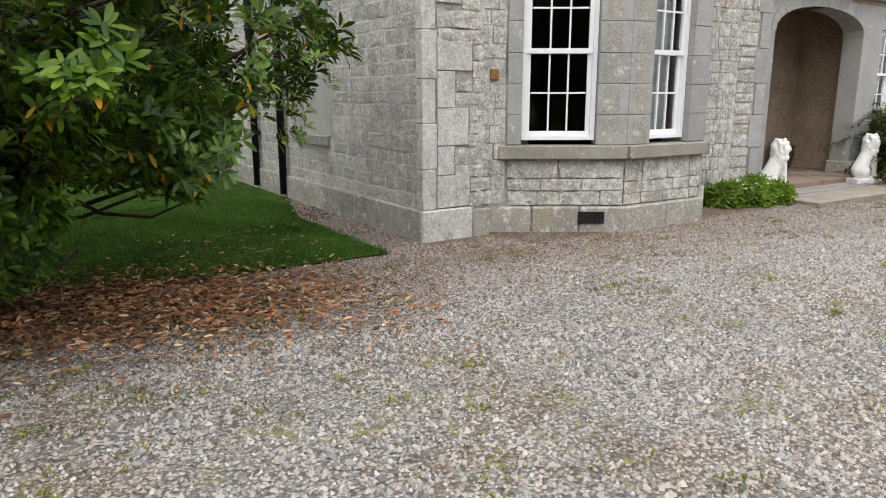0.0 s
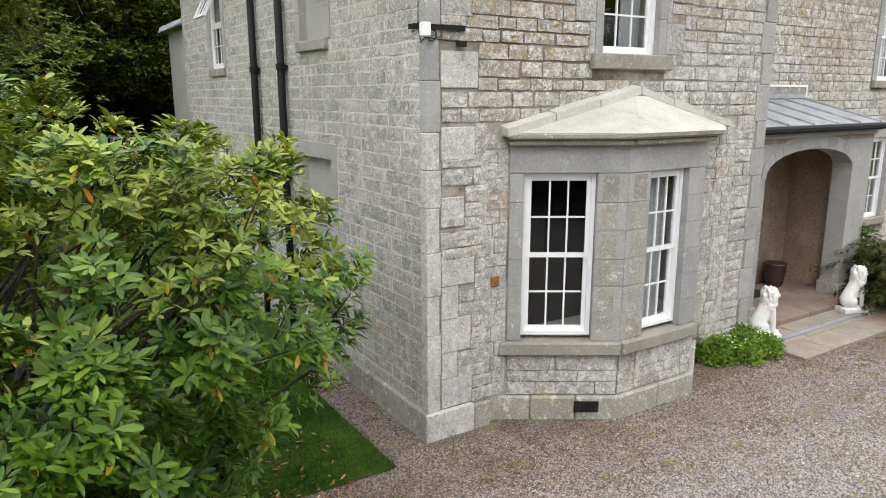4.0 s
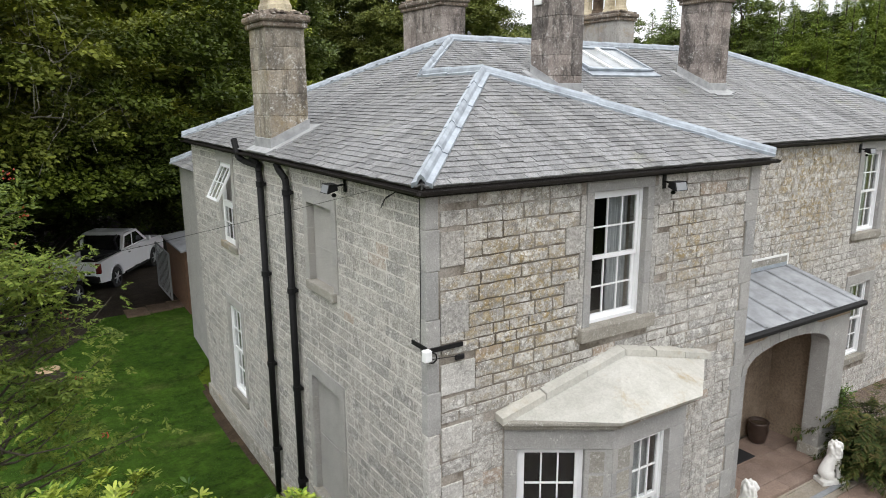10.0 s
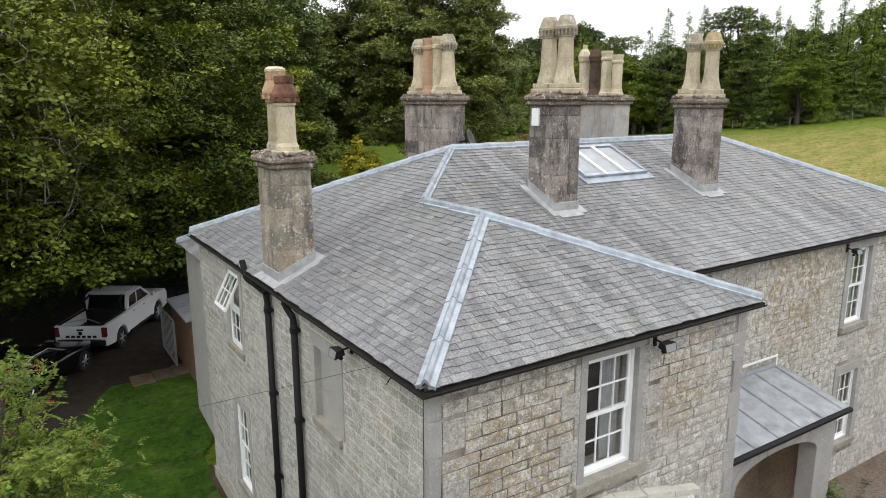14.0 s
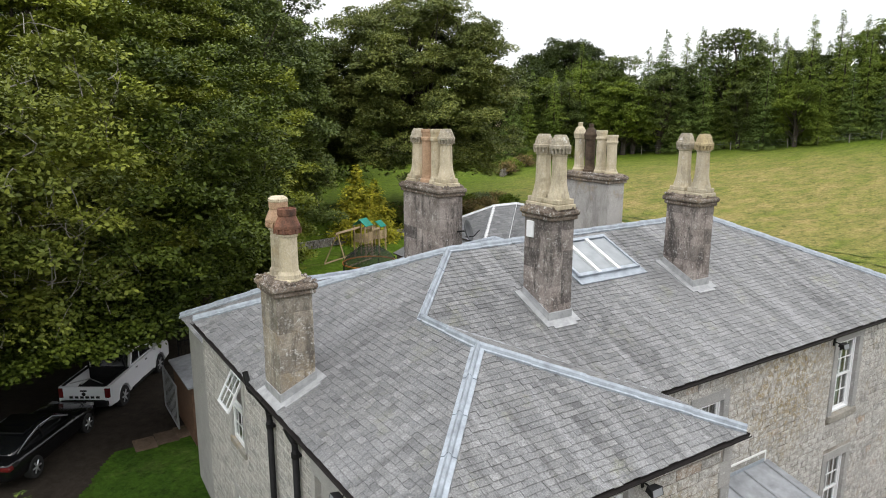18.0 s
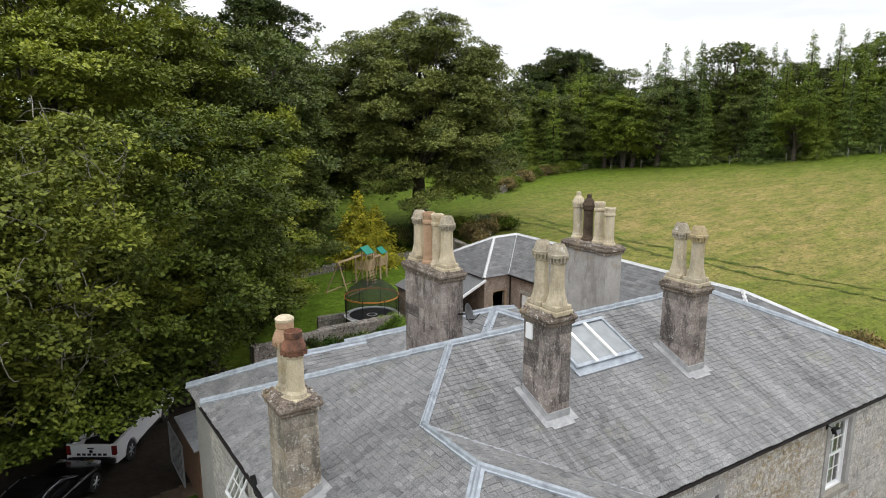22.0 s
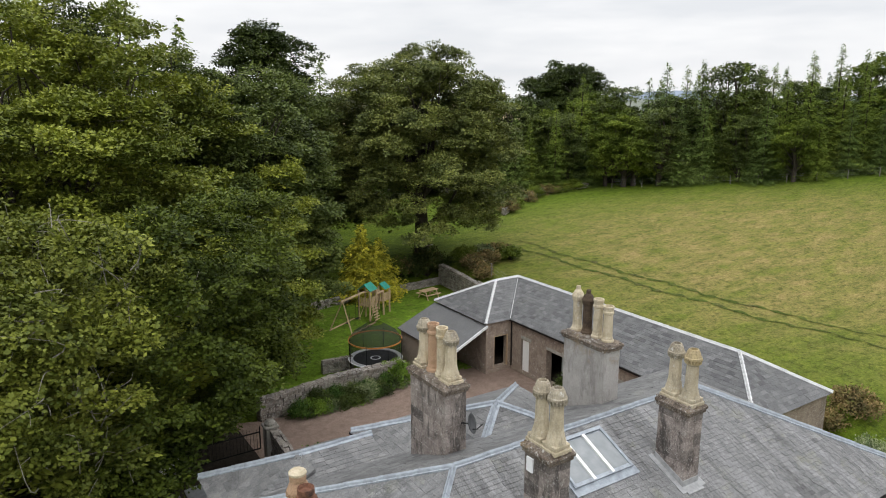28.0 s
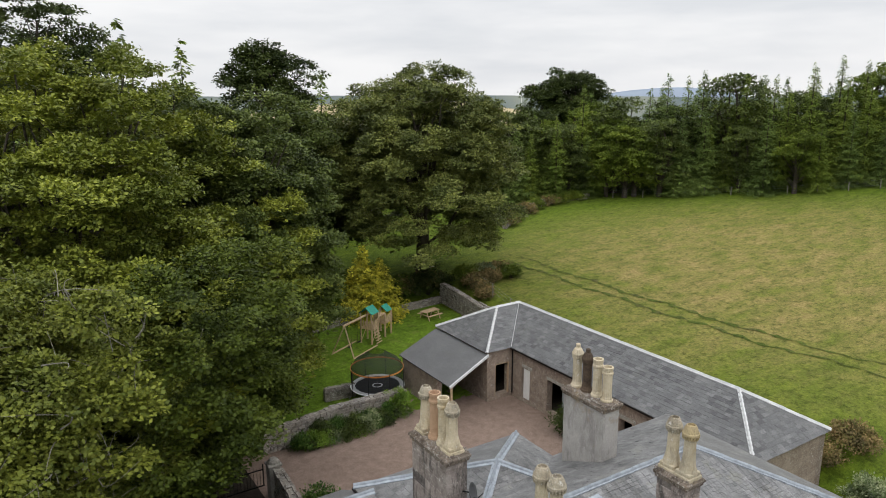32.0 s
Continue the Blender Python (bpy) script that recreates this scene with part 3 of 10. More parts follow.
# ---------------------------------------------------------------- windows
def sash_window(house, m, u0, u1, z0, z1, depth=0.16, name="window", cols=3, lower_open=0.0, curtain=None):
    """A white sliding sash, three panes wide and two high in either half, set back in its reveal."""
    u0, u1, z0, z1 = u0 + 0.006, u1 - 0.006, z0 + 0.006, z1 - 0.006
    w, h = u1 - u0, z1 - z0
    win = part(name, Geo().box(0, w, 0, 0.10, 0, 0.045).box(0, w, 0, 0.10, h - 0.05, h).box(0, 0.05, 0, 0.10, 0.045, h - 0.05).box(w - 0.05, w, 0, 0.10, 0.045, h - 0.05), M_UPVC, house, "white painted sash window with twelve panes")
    win.matrix_basis = m @ Matrix.Translation((u0, depth, z0))
    mid = h * 0.5
    for half, (a, b, d) in (("upper_sash", (mid - 0.03, h - 0.05, 0.02)), ("lower_sash", (0.045 + lower_open, mid + 0.02 + lower_open, 0.055))):
        rail, stile = 0.055, 0.045
        x0, x1 = 0.052, w - 0.052
        g = Geo().box(x0, x1, d, d + 0.035, a, a + rail).box(x0, x1, d, d + 0.035, b - rail, b)
        g.box(x0, x0 + stile, d, d + 0.035, a + rail, b - rail).box(x1 - stile, x1, d, d + 0.035, a + rail, b - rail)
        part(half, g, M_UPVC, win)
        gx0, gx1, gz0, gz1 = x0 + stile, x1 - stile, a + rail, b - rail
        bar = Geo()
        for i in range(1, cols):
            x = gx0 + (gx1 - gx0) * i / cols
            bar.box(x - 0.010, x + 0.010, d + 0.004, d + 0.030, gz0, gz1)
        part("glazing_bar", bar, M_UPVC, win)
        zm = (gz0 + gz1) / 2
        bar = Geo()
        for i in range(cols):
            bar.box(gx0 + (gx1 - gx0) * i / cols + 0.0105, gx0 + (gx1 - gx0) * (i + 1) / cols - 0.0105, d + 0.004, d + 0.030, zm - 0.010, zm + 0.010)
        part("glazing_bar", bar, M_UPVC, win)
        for i in range(cols):
            for (p, q) in ((gz0, zm - 0.0105), (zm + 0.0105, gz1)):
                pane = part("pane", Geo().box(gx0 + (gx1 - gx0) * i / cols + 0.0105, gx0 + (gx1 - gx0) * (i + 1) / cols - 0.0105, d + 0.015, d + 0.019, p, q), M_GLASS, win)
                pane.visible_shadow = False
    if curtain:
        for a, b in curtain:
            g = Geo()
            n = 28
            top = []
            for i in range(n + 1):
                x = a * w + (b - a) * w * i / n
                top.append((x, 0.24 + 0.022 * math.sin(i * 1.45) + 0.008 * math.sin(i * 0.6)))
            vs = [(x, y, 0.02) for x, y in top] + [(x, y, h - 0.02) for x, y in top] + [(x, y + 0.004, 0.02) for x, y in top] + [(x, y + 0.004, h - 0.02) for x, y in top]
            k = n + 1
            fs = [(i, i + 1, k + i + 1, k + i) for i in range(n)] + [(2 * k + i + 1, 2 * k + i, 3 * k + i, 3 * k + i + 1) for i in range(n)]
            g.add(vs, fs)
            c = tagged(part("curtain", g, M_CURTAIN, None, smooth=True), "grey curtain hanging behind the sash window", "curtain", "curtains")
            c.matrix_basis = m @ Matrix.Translation((u0, depth, z0))
    return win


# ---------------------------------------------------------------- the house
house = thing("country_house", "two-storey grey stone country house with slate hipped roofs", "house")
WX, WY = 5.98, 1.85          # the wing's width and how far it stands forward
LX, LY = 17.6, 10.7         # the main block
TOP = 6.40
P_FRONT = plane((0, 0, 0), (1, 0, 0), (0, 1, 0))
P_SIDE = plane((0, LY, 0), (0, -1, 0), (1, 0, 0))
P_MAIN = plane((WX, WY, 0), (1, 0, 0), (0, 1, 0))
P_RET = plane((WX, 0, 0), (0, 1, 0), (-1, 0, 0))


def sy(y):
    return LY - y


U1 = (2.50, 3.50, 4.41, 6.21)
BAY = ((1.12, 0.0), (2.27, -0.75), (3.64, -0.75), (4.66, 0.0))
BLIND_U = (sy(3.47), sy(2.56), 4.66, 5.87)
BLIND_L = (sy(3.60), sy(2.50), 1.02, 3.06)
LW_L = (sy(8.36), sy(7.46), 1.06, 3.04)
LW_U = (sy(8.34), sy(7.46), 4.43, 6.12)
RW_U = (12.82 - WX, 13.76 - WX, 4.22, 6.13)
RW_L = (12.90 - WX, 13.82 - WX, 1.06, 2.96)
PW_U = (7.52 - WX, 8.42 - WX, 4.00, 5.74)


def margin(h, a, b=None, c=None):
    b = a if b is None else b
    c = a if c is None else c
    return (h[0] - a, h[1] + a, h[2] - b, h[3] + c)


wall_f = part("wall", wall_core(P_FRONT, WX, 0.0, TOP, [U1, (1.45, 4.35, 0.9, 3.05), (-1.0, 0.03, -1.0, 9.0)], 0.012, 0.5), M_MORTAR, house, "wing front wall of grey weathered stone")
wall_s = part("wall", wall_core(P_SIDE, LY, 0.0, TOP, [LW_L, LW_U, BLIND_U, BLIND_L], 0.008, 0.115).add(*(lambda g: (g.v, g.f))(wall_core(P_SIDE, LY - 0.5, 0.0, TOP, [LW_L, LW_U], 0.115, 0.5))), M_MORTAR_S, house, "side wall of flat grey stone courses")
wall_m = part("wall", wall_core(P_MAIN, LX - WX, 0.0, TOP, [RW_U, RW_L, PW_U], 0.012, 0.5), M_MORTAR, house, "main front wall of lichen-spotted stone")
wall_r = part("wall", Geo().box(WX - 0.5, WX - 0.012, 0.512, WY + 0.5, 0, TOP), M_MORTAR, house)
wall_b = part("wall", Geo().box(0.5, LX, LY - 0.5, LY, 0, TOP).box(LX - 0.5, LX, WY + 0.5, LY - 0.5, 0, TOP), M_STABLE, house)

# quoins and dressed margins
rng = random.Random(3)
z, i = 0.34, 0
while z < TOP - 0.05:
    h = min(rng.uniform(0.40, 0.56), TOP - z)
    if TOP - z - h < 0.2:
        h = TOP - z
    q = part("quoin", Geo().rbox(-0.014, 0.17 if i % 2 else 0.15, -0.014, 0.12, z + 0.003, z + h - 0.003, 0.008), M_ASHLAR_W if z < 3.2 else M_ASHLAR, house)
    part("quoin", Geo().rbox(WX - (0.30 if i % 2 else 0.22), WX + 0.012, -0.012, 0.24, z + 0.003, z + h - 0.003, 0.008), M_ASHLAR, house)
    z += h
    i += 1
# broad tooled blocks bonded into the corner and into the window's jambs, by turns long and short
TOOLED = []
z, i = 0.345, 0
while z < TOP - 0.1:
    h = min(rng.uniform(0.30, 0.42), TOP - z)
    if i % 2 == 0 or z < 1.9:
        TOOLED.append((0.176, rng.uniform(0.48, 0.68) if i % 2 == 0 else rng.uniform(0.34, 0.44), z, z + h))
    z += h
    i += 1
for side in (-1, 1):
    z, i = U1[2] + 0.02, (side + 1) // 2
    while z < U1[3] - 0.1:
        h = min(rng.uniform(0.30, 0.40), U1[3] - z)
        w = rng.uniform(0.40, 0.50) if i % 2 else rng.uniform(0.19, 0.24)
        e = U1[0] - 0.125 if side < 0 else U1[1] + 0.125
        TOOLED.append((min(e, e + side * (w - 0.125)), max(e, e + side * (w - 0.125)), z, z + h))
        z += h
        i += 1
for a, b, c, d in TOOLED:
    block(wall_f, P_FRONT, a + 0.005, b - 0.005, -0.008, 0.2, c + 0.004, d - 0.004, M_ASHLAR_W if a < 0.3 and c < 4.2 else M_TOOLED)

HOLES_F = TOOLED + [margin(U1, 0.13, 0.20, 0.20), (U1[0] - 0.2, U1[1] + 0.2, U1[3], 9), (0, 0.175, 0, 9), (WX - 0.26, WX, 0, 9), (0.80, 5.30, 0, 3.62)]
HOLES_S = [margin(LW_L, 0.2, 0.2, 0.2), margin(LW_U, 0.16, 0.2, 0.2), margin(BLIND_U, 0.16, 0.2, 0.24), margin(BLIND_L, 0.17, 0.18, 0.24), (LY - 0.125, LY, 0, 9)]
HOLES_M = [margin(RW_U, 0.2, 0.25, 0.25), margin(RW_L, 0.2, 0.25, 0.25), margin(PW_U, 0.2, 0.25, 0.25), (0, 4.3, 0, 3.86)]


def surround(m, parent, h, material=M_ASHLAR, side=0.22, top=0.25, sill=0.17, sill_out=0.09, over=0.16, seed=1, reveal=0.30):
    """Dressed jambs, lintel and sill of an opening."""
    u0, u1, z0, z1 = h
    pier(parent, m, u0 - side, u0 + 0.004, -0.012, reveal, z0, z1, material, 0.44, seed=seed)
    pier(parent, m, u1 - 0.004, u1 + side, -0.012, reveal, z0, z1, material, 0.44, seed=seed + 1)
    block(parent, m, u0 - side, u1 + side, -0.014, reveal, z1 - 0.004, z1 + top, material, "lintel")
    block(parent, m, u0 - over, u1 + over, -sill_out, reveal, z0 - sill, z0 + 0.004, M_SILL, "sill", 0.012)


surround(P_FRONT, wall_f, U1, side=0.125, top=0.20, over=0.20, sill=0.18, seed=4)
for h, sd in ((LW_L, 11), (LW_U, 12)):
    surround(P_SIDE, wall_s, h, M_RENDER, 0.16, 0.2, 0.14, 0.05, 0.10, sd)
for h, sd in ((BLIND_U, 13), (BLIND_L, 14)):
    surround(P_SIDE, wall_s, h, M_RENDER, 0.15, 0.22, 0.14, 0.06, 0.06, sd, reveal=0.112)
part("blind_panel", Geo().box(BLIND_U[0], BLIND_U[1], 0.10, 0.114, BLIND_U[2], BLIND_U[3]).box(BLIND_U[0], BLIND_U[1], 0.092, 0.1, 5.18, 5.20).moved(P_SIDE), M_RENDER, wall_s, "smooth grey rendered blind window")
part("blind_panel", Geo().box(BLIND_L[0], BLIND_L[1], 0.09, 0.114, BLIND_L[2], 2.02).box(BLIND_L[0], BLIND_L[1], 0.09, 0.114, 2.035, BLIND_L[3]).moved(P_SIDE), M_RENDER, wall_s, "smooth grey rendered blind window")
for h, sd in ((RW_U, 15), (RW_L, 16), (PW_U, 17)):
    surround(P_MAIN, wall_m, h, M_ASHLAR, 0.18, 0.22, 0.16, 0.07, 0.14, sd)

sash_window(house, P_FRONT, *U1, depth=0.08, curtain=[(0.60, 0.97)])
sash_window(house, P_SIDE, *LW_L, depth=0.03, curtain=[(0.05, 0.9)])
sash_window(house, P_MAIN, *RW_U, depth=0.08, curtain=[(0.05, 0.9)])
sash_window(house, P_MAIN, *RW_L, depth=0.08, curtain=[(0.4, 0.95)])
sash_window(house, P_MAIN, *PW_U, depth=0.08, curtain=[(0.1, 0.9)])

# the side window whose upper light stands open, hinged at its head
wz0, wz1 = LW_U[2], LW_U[3]
ww, wh = LW_U[1] - LW_U[0], wz1 - wz0
win = part("window", Geo().box(0, ww, 0, 0.08, 0, 0.05).box(0, ww, 0, 0.08, wh - 0.05, wh).box(0, 0.05, 0, 0.08, 0.05, wh - 0.05).box(ww - 0.05, ww, 0, 0.08, 0.05, wh - 0.05).box(0.05, ww - 0.05, 0, 0.07, wh / 2 - 0.03, wh / 2 + 0.03), M_UPVC, house, "white window with its upper light propped open")
win.matrix_basis = P_SIDE @ Matrix.Translation((LW_U[0], 0.03, wz0))


def light_geo(w, h):
    g = Geo().box(0, w, 0, 0.045, 0, 0.055).box(0, w, 0, 0.045, h - 0.055, h).box(0, 0.05, 0, 0.045, 0.055, h - 0.055).box(w - 0.05, w, 0, 0.045, 0.055, h - 0.055)
    for i in (1, 2):
        g.box(w * i / 3 - 0.01, w * i / 3 + 0.01, 0.008, 0.036, 0.055, h - 0.055)
    for i in range(3):
        a = 0.05 if i == 0 else w * i / 3 + 0.0105
        b = w - 0.05 if i == 2 else w * (i + 1) / 3 - 0.0105
        g.box(a, b, 0.008, 0.036, h / 2 - 0.01, h / 2 + 0.01)
    return g


for nm, zz, tilt in (("upper_light", wh / 2 + 0.03, 27), ("lower_light", 0.05, 0)):
    lw, lh = ww - 0.1, wh / 2 - 0.08
    s = part(nm, light_geo(lw, lh), M_UPVC, win)
    p = part("pane", Geo().box(0.05, lw - 0.05, 0.016, 0.020, 0.055, lh - 0.055), M_GLASS, win)
    p.visible_shadow = False
    for ob in (s, p):
        ob.matrix_basis = Matrix.Translation((0.05, 0.0, zz + lh)) @ Matrix.Rotation(radians(-tilt), 4, "X") @ Matrix.Translation((0, 0, -lh))

# ---- canted bay
bay = part("bay_window", Geo().prism([(1.18, 0.0), (2.29, -0.71), (3.62, -0.71), (4.60, 0.0)], 0.0, 0.80), M_MORTAR, house, "canted stone bay with two visible sash windows")
part("bay_ceiling", Geo().prism([(1.22, 0.0), (2.31, -0.69), (3.60, -0.69), (4.56, 0.0)], 3.32, 3.42), M_MORTAR, bay)
facets = []
for a, b in zip(BAY, BAY[1:]):
    u = Vector((b[0] - a[0], b[1] - a[1], 0))
    facets.append((plane((a[0], a[1], 0), u, (-u.y, u.x, 0)), u.length))
wins = [(0.185, 1.0), (0.40, 1.05), (0.22, 1.02)]
for n, ((m, ln), (a, b)) in enumerate(zip(facets, wins)):
    pier(bay, m, 0.0 if n != 1 else 0.004, a - 0.02, 0.0, 0.30 if n else 0.28, 1.0, 3.04, M_ASHLAR, 0.34, seed=20 + n)
    pier(bay, m, b + 0.02, ln - 0.004, 0.0, 0.26, 1.0, 3.04, M_ASHLAR, 0.34, seed=24 + n)
    # stippled raised panels on the mullions
    for q in range(6):
        lo, hi = 1.02 + q * 0.34, 1.02 + q * 0.34 + 0.30
        if n < 2:
            if n == 0:
                block(bay, m, b + 0.08, ln - 0.10, -0.004, 0.02, lo, hi, M_PLINTH, "stippled_panel", 0.006)
            else:
                block(bay, m, 0.09, a - 0.08, -0.004, 0.02, lo, hi, M_PLINTH, "stippled_panel", 0.006)
    block(bay, m, 0.0, ln, -0.006, 0.25, 3.045, 3.36, M_ASHLAR, "lintel")
    block(bay, m, -0.10 if n == 0 else 0.0, ln + (0.10 if n == 2 else 0.0), -0.085, 0.20, 0.84, 0.995, M_SILL, "sill", 0.012)
    sash_window(house, m, a - 0.02, b + 0.02, 1.045, 3.055, depth=0.085 if n < 2 else 0.20, curtain=[(0.02, 0.95)] if n == 1 else None)
    block(bay, m, -0.02, ln + 0.02, -0.11, 0.10, 3.365, 3.43, M_SILL, "cornice", 0.012)
    block(bay, m, -0.05, ln + 0.05, -0.17, 0.10, 3.435, 3.50, M_SILL, "cornice", 0.015)
# roof of the bay: two slopes and a front over the cornice
ra, rb, rc, rd, rt = (0.97, -0.02, 3.505), (2.21, -0.95, 3.505), (3.68, -0.97, 3.505), (4.98, -0.02, 3.505), (3.08, -0.02, 3.97)
for tri in ((ra, rb, rt), (rb, rc, rt), (rc, rd, rt)):
    part("roof_slab", Geo().slab(tri, 0.05), M_BAYROOF, bay, "cream stone roof slab")
for a, b in ((ra, rt), (rt, rd)):
    d = (Vector(b) - Vector(a))
    for s in range(3):
        p, q = Vector(a) + d * (s / 3 + 0.004), Vector(a) + d * ((s + 1) / 3 - 0.004)
        lift = 0.05 if s != 1 else 0.06
        vs = [(p.x, -0.15, p.z - 0.04), (q.x, -0.15, q.z - 0.04), (q.x, 0.01, q.z - 0.02), (p.x, 0.01, p.z - 0.02), (p.x, -0.14, p.z + lift), (q.x, -0.14, q.z + lift), (q.x, 0.01, q.z + lift + 0.03), (p.x, 0.01, p.z + lift + 0.03)]
        part("coping", Geo().hexa(vs), M_BAYROOF, bay)
# air brick in the bay's foot
m0 = facets[0][0]
part("air_grate", Geo().box(0.84, 1.14, -0.075, -0.05, 0.10, 0.235).moved(m0), M_BLACK, bay, "black iron air grate")
for i in range(6):
    part("grate_bar", Geo().box(0.85 + i * 0.048, 0.875 + i * 0.048, -0.083, -0.075, 0.105, 0.23).moved(m0), M_GUTTER, bay)

# ---- plinth courses
pl = [(P_FRONT, 0.0, 0.62, M_ASHLAR_W), (P_FRONT, 4.82, WX + 0.05, M_PLINTH)]
for u in range(8):
    pl.append((P_SIDE, u * 1.34, (u + 1) * 1.34, M_PLINTH))
for m, a, b, mt in pl:
    a2 = a - (0.05 if a == 0.0 and m is P_FRONT else 0.0)
    b2 = b + (0.0 if m is not P_SIDE or b < LY else 0.02)
    block(house, m, a2 + 0.003, b2 - 0.003, -0.055, 0.011, -0.05, 0.335, mt, "plinth_block", 0.014)
for n, (m, ln) in enumerate(facets):
    cuts = [-0.32 if n == 0 else -0.02, 0.30, 0.86, ln + 0.02] if n == 0 else ([-0.02, 0.7, ln + 0.02] if n == 1 else [-0.02, 0.7, ln + 0.2])
    for a, b in zip(cuts, cuts[1:]):
        block(house, m, a + 0.003, b - 0.003, -0.055, 0.06, -0.05, 0.29, M_PLINTH, "plinth_block", 0.02)
block(house, P_FRONT, 0.62, 0.86, -0.05, 0.011, -0.05, 0.30, M_PLINTH, "plinth_block", 0.014)

# ---- porch
PY = 0.46
ax0, ax1, azs, azt = 6.85, 9.55, 2.56, 3.0
porch = part("porch", Geo().box(WX + 0.0, 6.85, PY, PY + 0.36, 0, azs), M_ASHLAR, house, "flat-roofed stone porch with a wide arch")
part("pier", Geo().box(ax1, 10.2, PY, PY + 0.36, 0, azs), M_ASHLAR, porch)
arc = []
N = 15
for i in range(N + 1):
    k = math.pi * i / N
    # a flattened arch
    arc.append(((ax0 + ax1) / 2 - math.cos(k) * (ax1 - ax0) / 2, azs + (azt - azs) * math.sin(k) ** 0.85))
for i in range(N):
    (u0, z0), (u1, z1) = arc[i], arc[i + 1]
    cu = (ax0 + ax1) / 2
    o0 = (cu + (u0 - cu) * 1.10, z0 + 0.26 * math.sin(math.pi * i / N) + 0.0)
    o1 = (cu + (u1 - cu) * 1.10, z1 + 0.26 * math.sin(math.pi * (i + 1) / N))
    t = 0.004
    vs = [(u0 + t, PY - 0.008, z0), (u1 - t, PY - 0.008, z1), (o1[0] - t, PY - 0.008, o1[1]), (o0[0] + t, PY - 0.008, o0[1])]
    part("voussoir", Geo().hexa([*vs, *[(x, PY + 0.365, z) for x, y, z in vs]]), M_ASHLAR, porch)
for i in range(N):
    (u0, z0), (u1, z1) = arc[i], arc[i + 1]
    part("spandrel_block", Geo().hexa([(u0, PY, z0), (u1, PY, z1), (u1, PY, 3.12), (u0, PY, 3.12), (u0, PY + 0.36, z0), (u1, PY + 0.36, z1), (u1, PY + 0.36, 3.12), (u0, PY + 0.36, 3.12)]), M_ASHLAR, porch)
for u0, u1 in ((WX, ax0), (ax1, 10.2)):
    part("spandrel_block", Geo().box(u0, u1, PY, PY + 0.36, azs, 3.12), M_ASHLAR, porch)
part("side_wall", Geo().box(9.92, 10.2, PY + 0.36, WY, 0, 3.12), M_ASHLAR, porch)
for bx in ((WX, 9.92, WY - 0.03, WY), (9.89, 9.92, PY + 0.36, WY - 0.03), (WX + 0.014, WX + 0.04, PY + 0.36, WY - 0.03)):
    part("inner_plaster", Geo().box(*bx, 0.12, 3.1), M_PLASTER, porch, "tan plastered inner wall, damp stained")
part("ceiling", Geo().box(WX, 10.2, PY, WY, 3.12, 3.2), M_PLASTER, porch)
for u0, u1 in ((6.66, 6.83), (9.53, 10.16)):
    part("pier_base", Geo().rbox(u0 - 0.02, u1 + 0.03, PY - 0.05, PY + 0.40, 0.0, 0.34, 0.015), M_PLINTH, porch)
part("cornice", Geo().rbox(WX, 10.22, PY - 0.06, WY, 3.205, 3.27, 0.01), M_ASHLAR, porch)
part("cornice", Geo().rbox(WX, 10.27, PY - 0.12, WY, 3.275, 3.33, 0.01), M_ASHLAR, porch)
part("gutter", Geo().rbox(WX + 0.02, 10.36, PY - 0.24, PY - 0.12, 3.30, 3.41, 0.03), M_BLACK, porch, "black gutter")
part("lead_roof", Geo().slab([(WX, PY - 0.16, 3.42), (10.30, PY - 0.16, 3.42), (10.24, WY - 0.012, 3.84), (WX, WY - 0.012, 3.84)], 0.06), M_LEAD_D, porch, "grey lead sheet roof")
for i in range(6):
    x = 6.35 + i * 0.74
    part("lead_roll", Geo().cone((x, PY - 0.15, 3.425), (x, WY - 0.02, 3.845), 0.032, 0.032, 8), M_LEAD_D, porch)
part("upstand", Geo().box(6.3, 10.1, WY - 0.05, WY - 0.024, 4.07, 4.11).box(6.3, 6.34, WY - 0.05, WY - 0.024, 3.84, 4.07).box(10.06, 10.1, WY - 0.05, WY - 0.024, 3.84, 4.07), M_WHITE, porch, "pale wooden trim round the roof upstand")
part("upstand_panel", Geo().box(6.34, 10.06, WY - 0.04, WY - 0.024, 3.84, 4.07), M_PLINTH, porch)
part("flashing", Geo().box(6.34, 10.06, WY - 0.05, WY - 0.041, 3.85, 3.93), M_LEAD, porch, "blue-grey lead flashing")
# floor of the porch, in slabs
for i in range(6):
    for j in range(2):
        x0 = WX + 0.03 + i * 0.78
        part("floor_slab", Geo().rbox(x0, min(x0 + 0.77, 9.88), PY - 0.02 + j * 0.68, PY - 0.02 + j * 0.68 + 0.665, 0.0, 0.125, 0.01), M_SLABS, porch)
for i in range(4):
    x0 = 6.2 + i * 0.95
    part("step", Geo().rbox(x0, x0 + 0.94, PY - 0.34, PY - 0.026, 0.0, 0.118, 0.012), M_SLABS, porch)

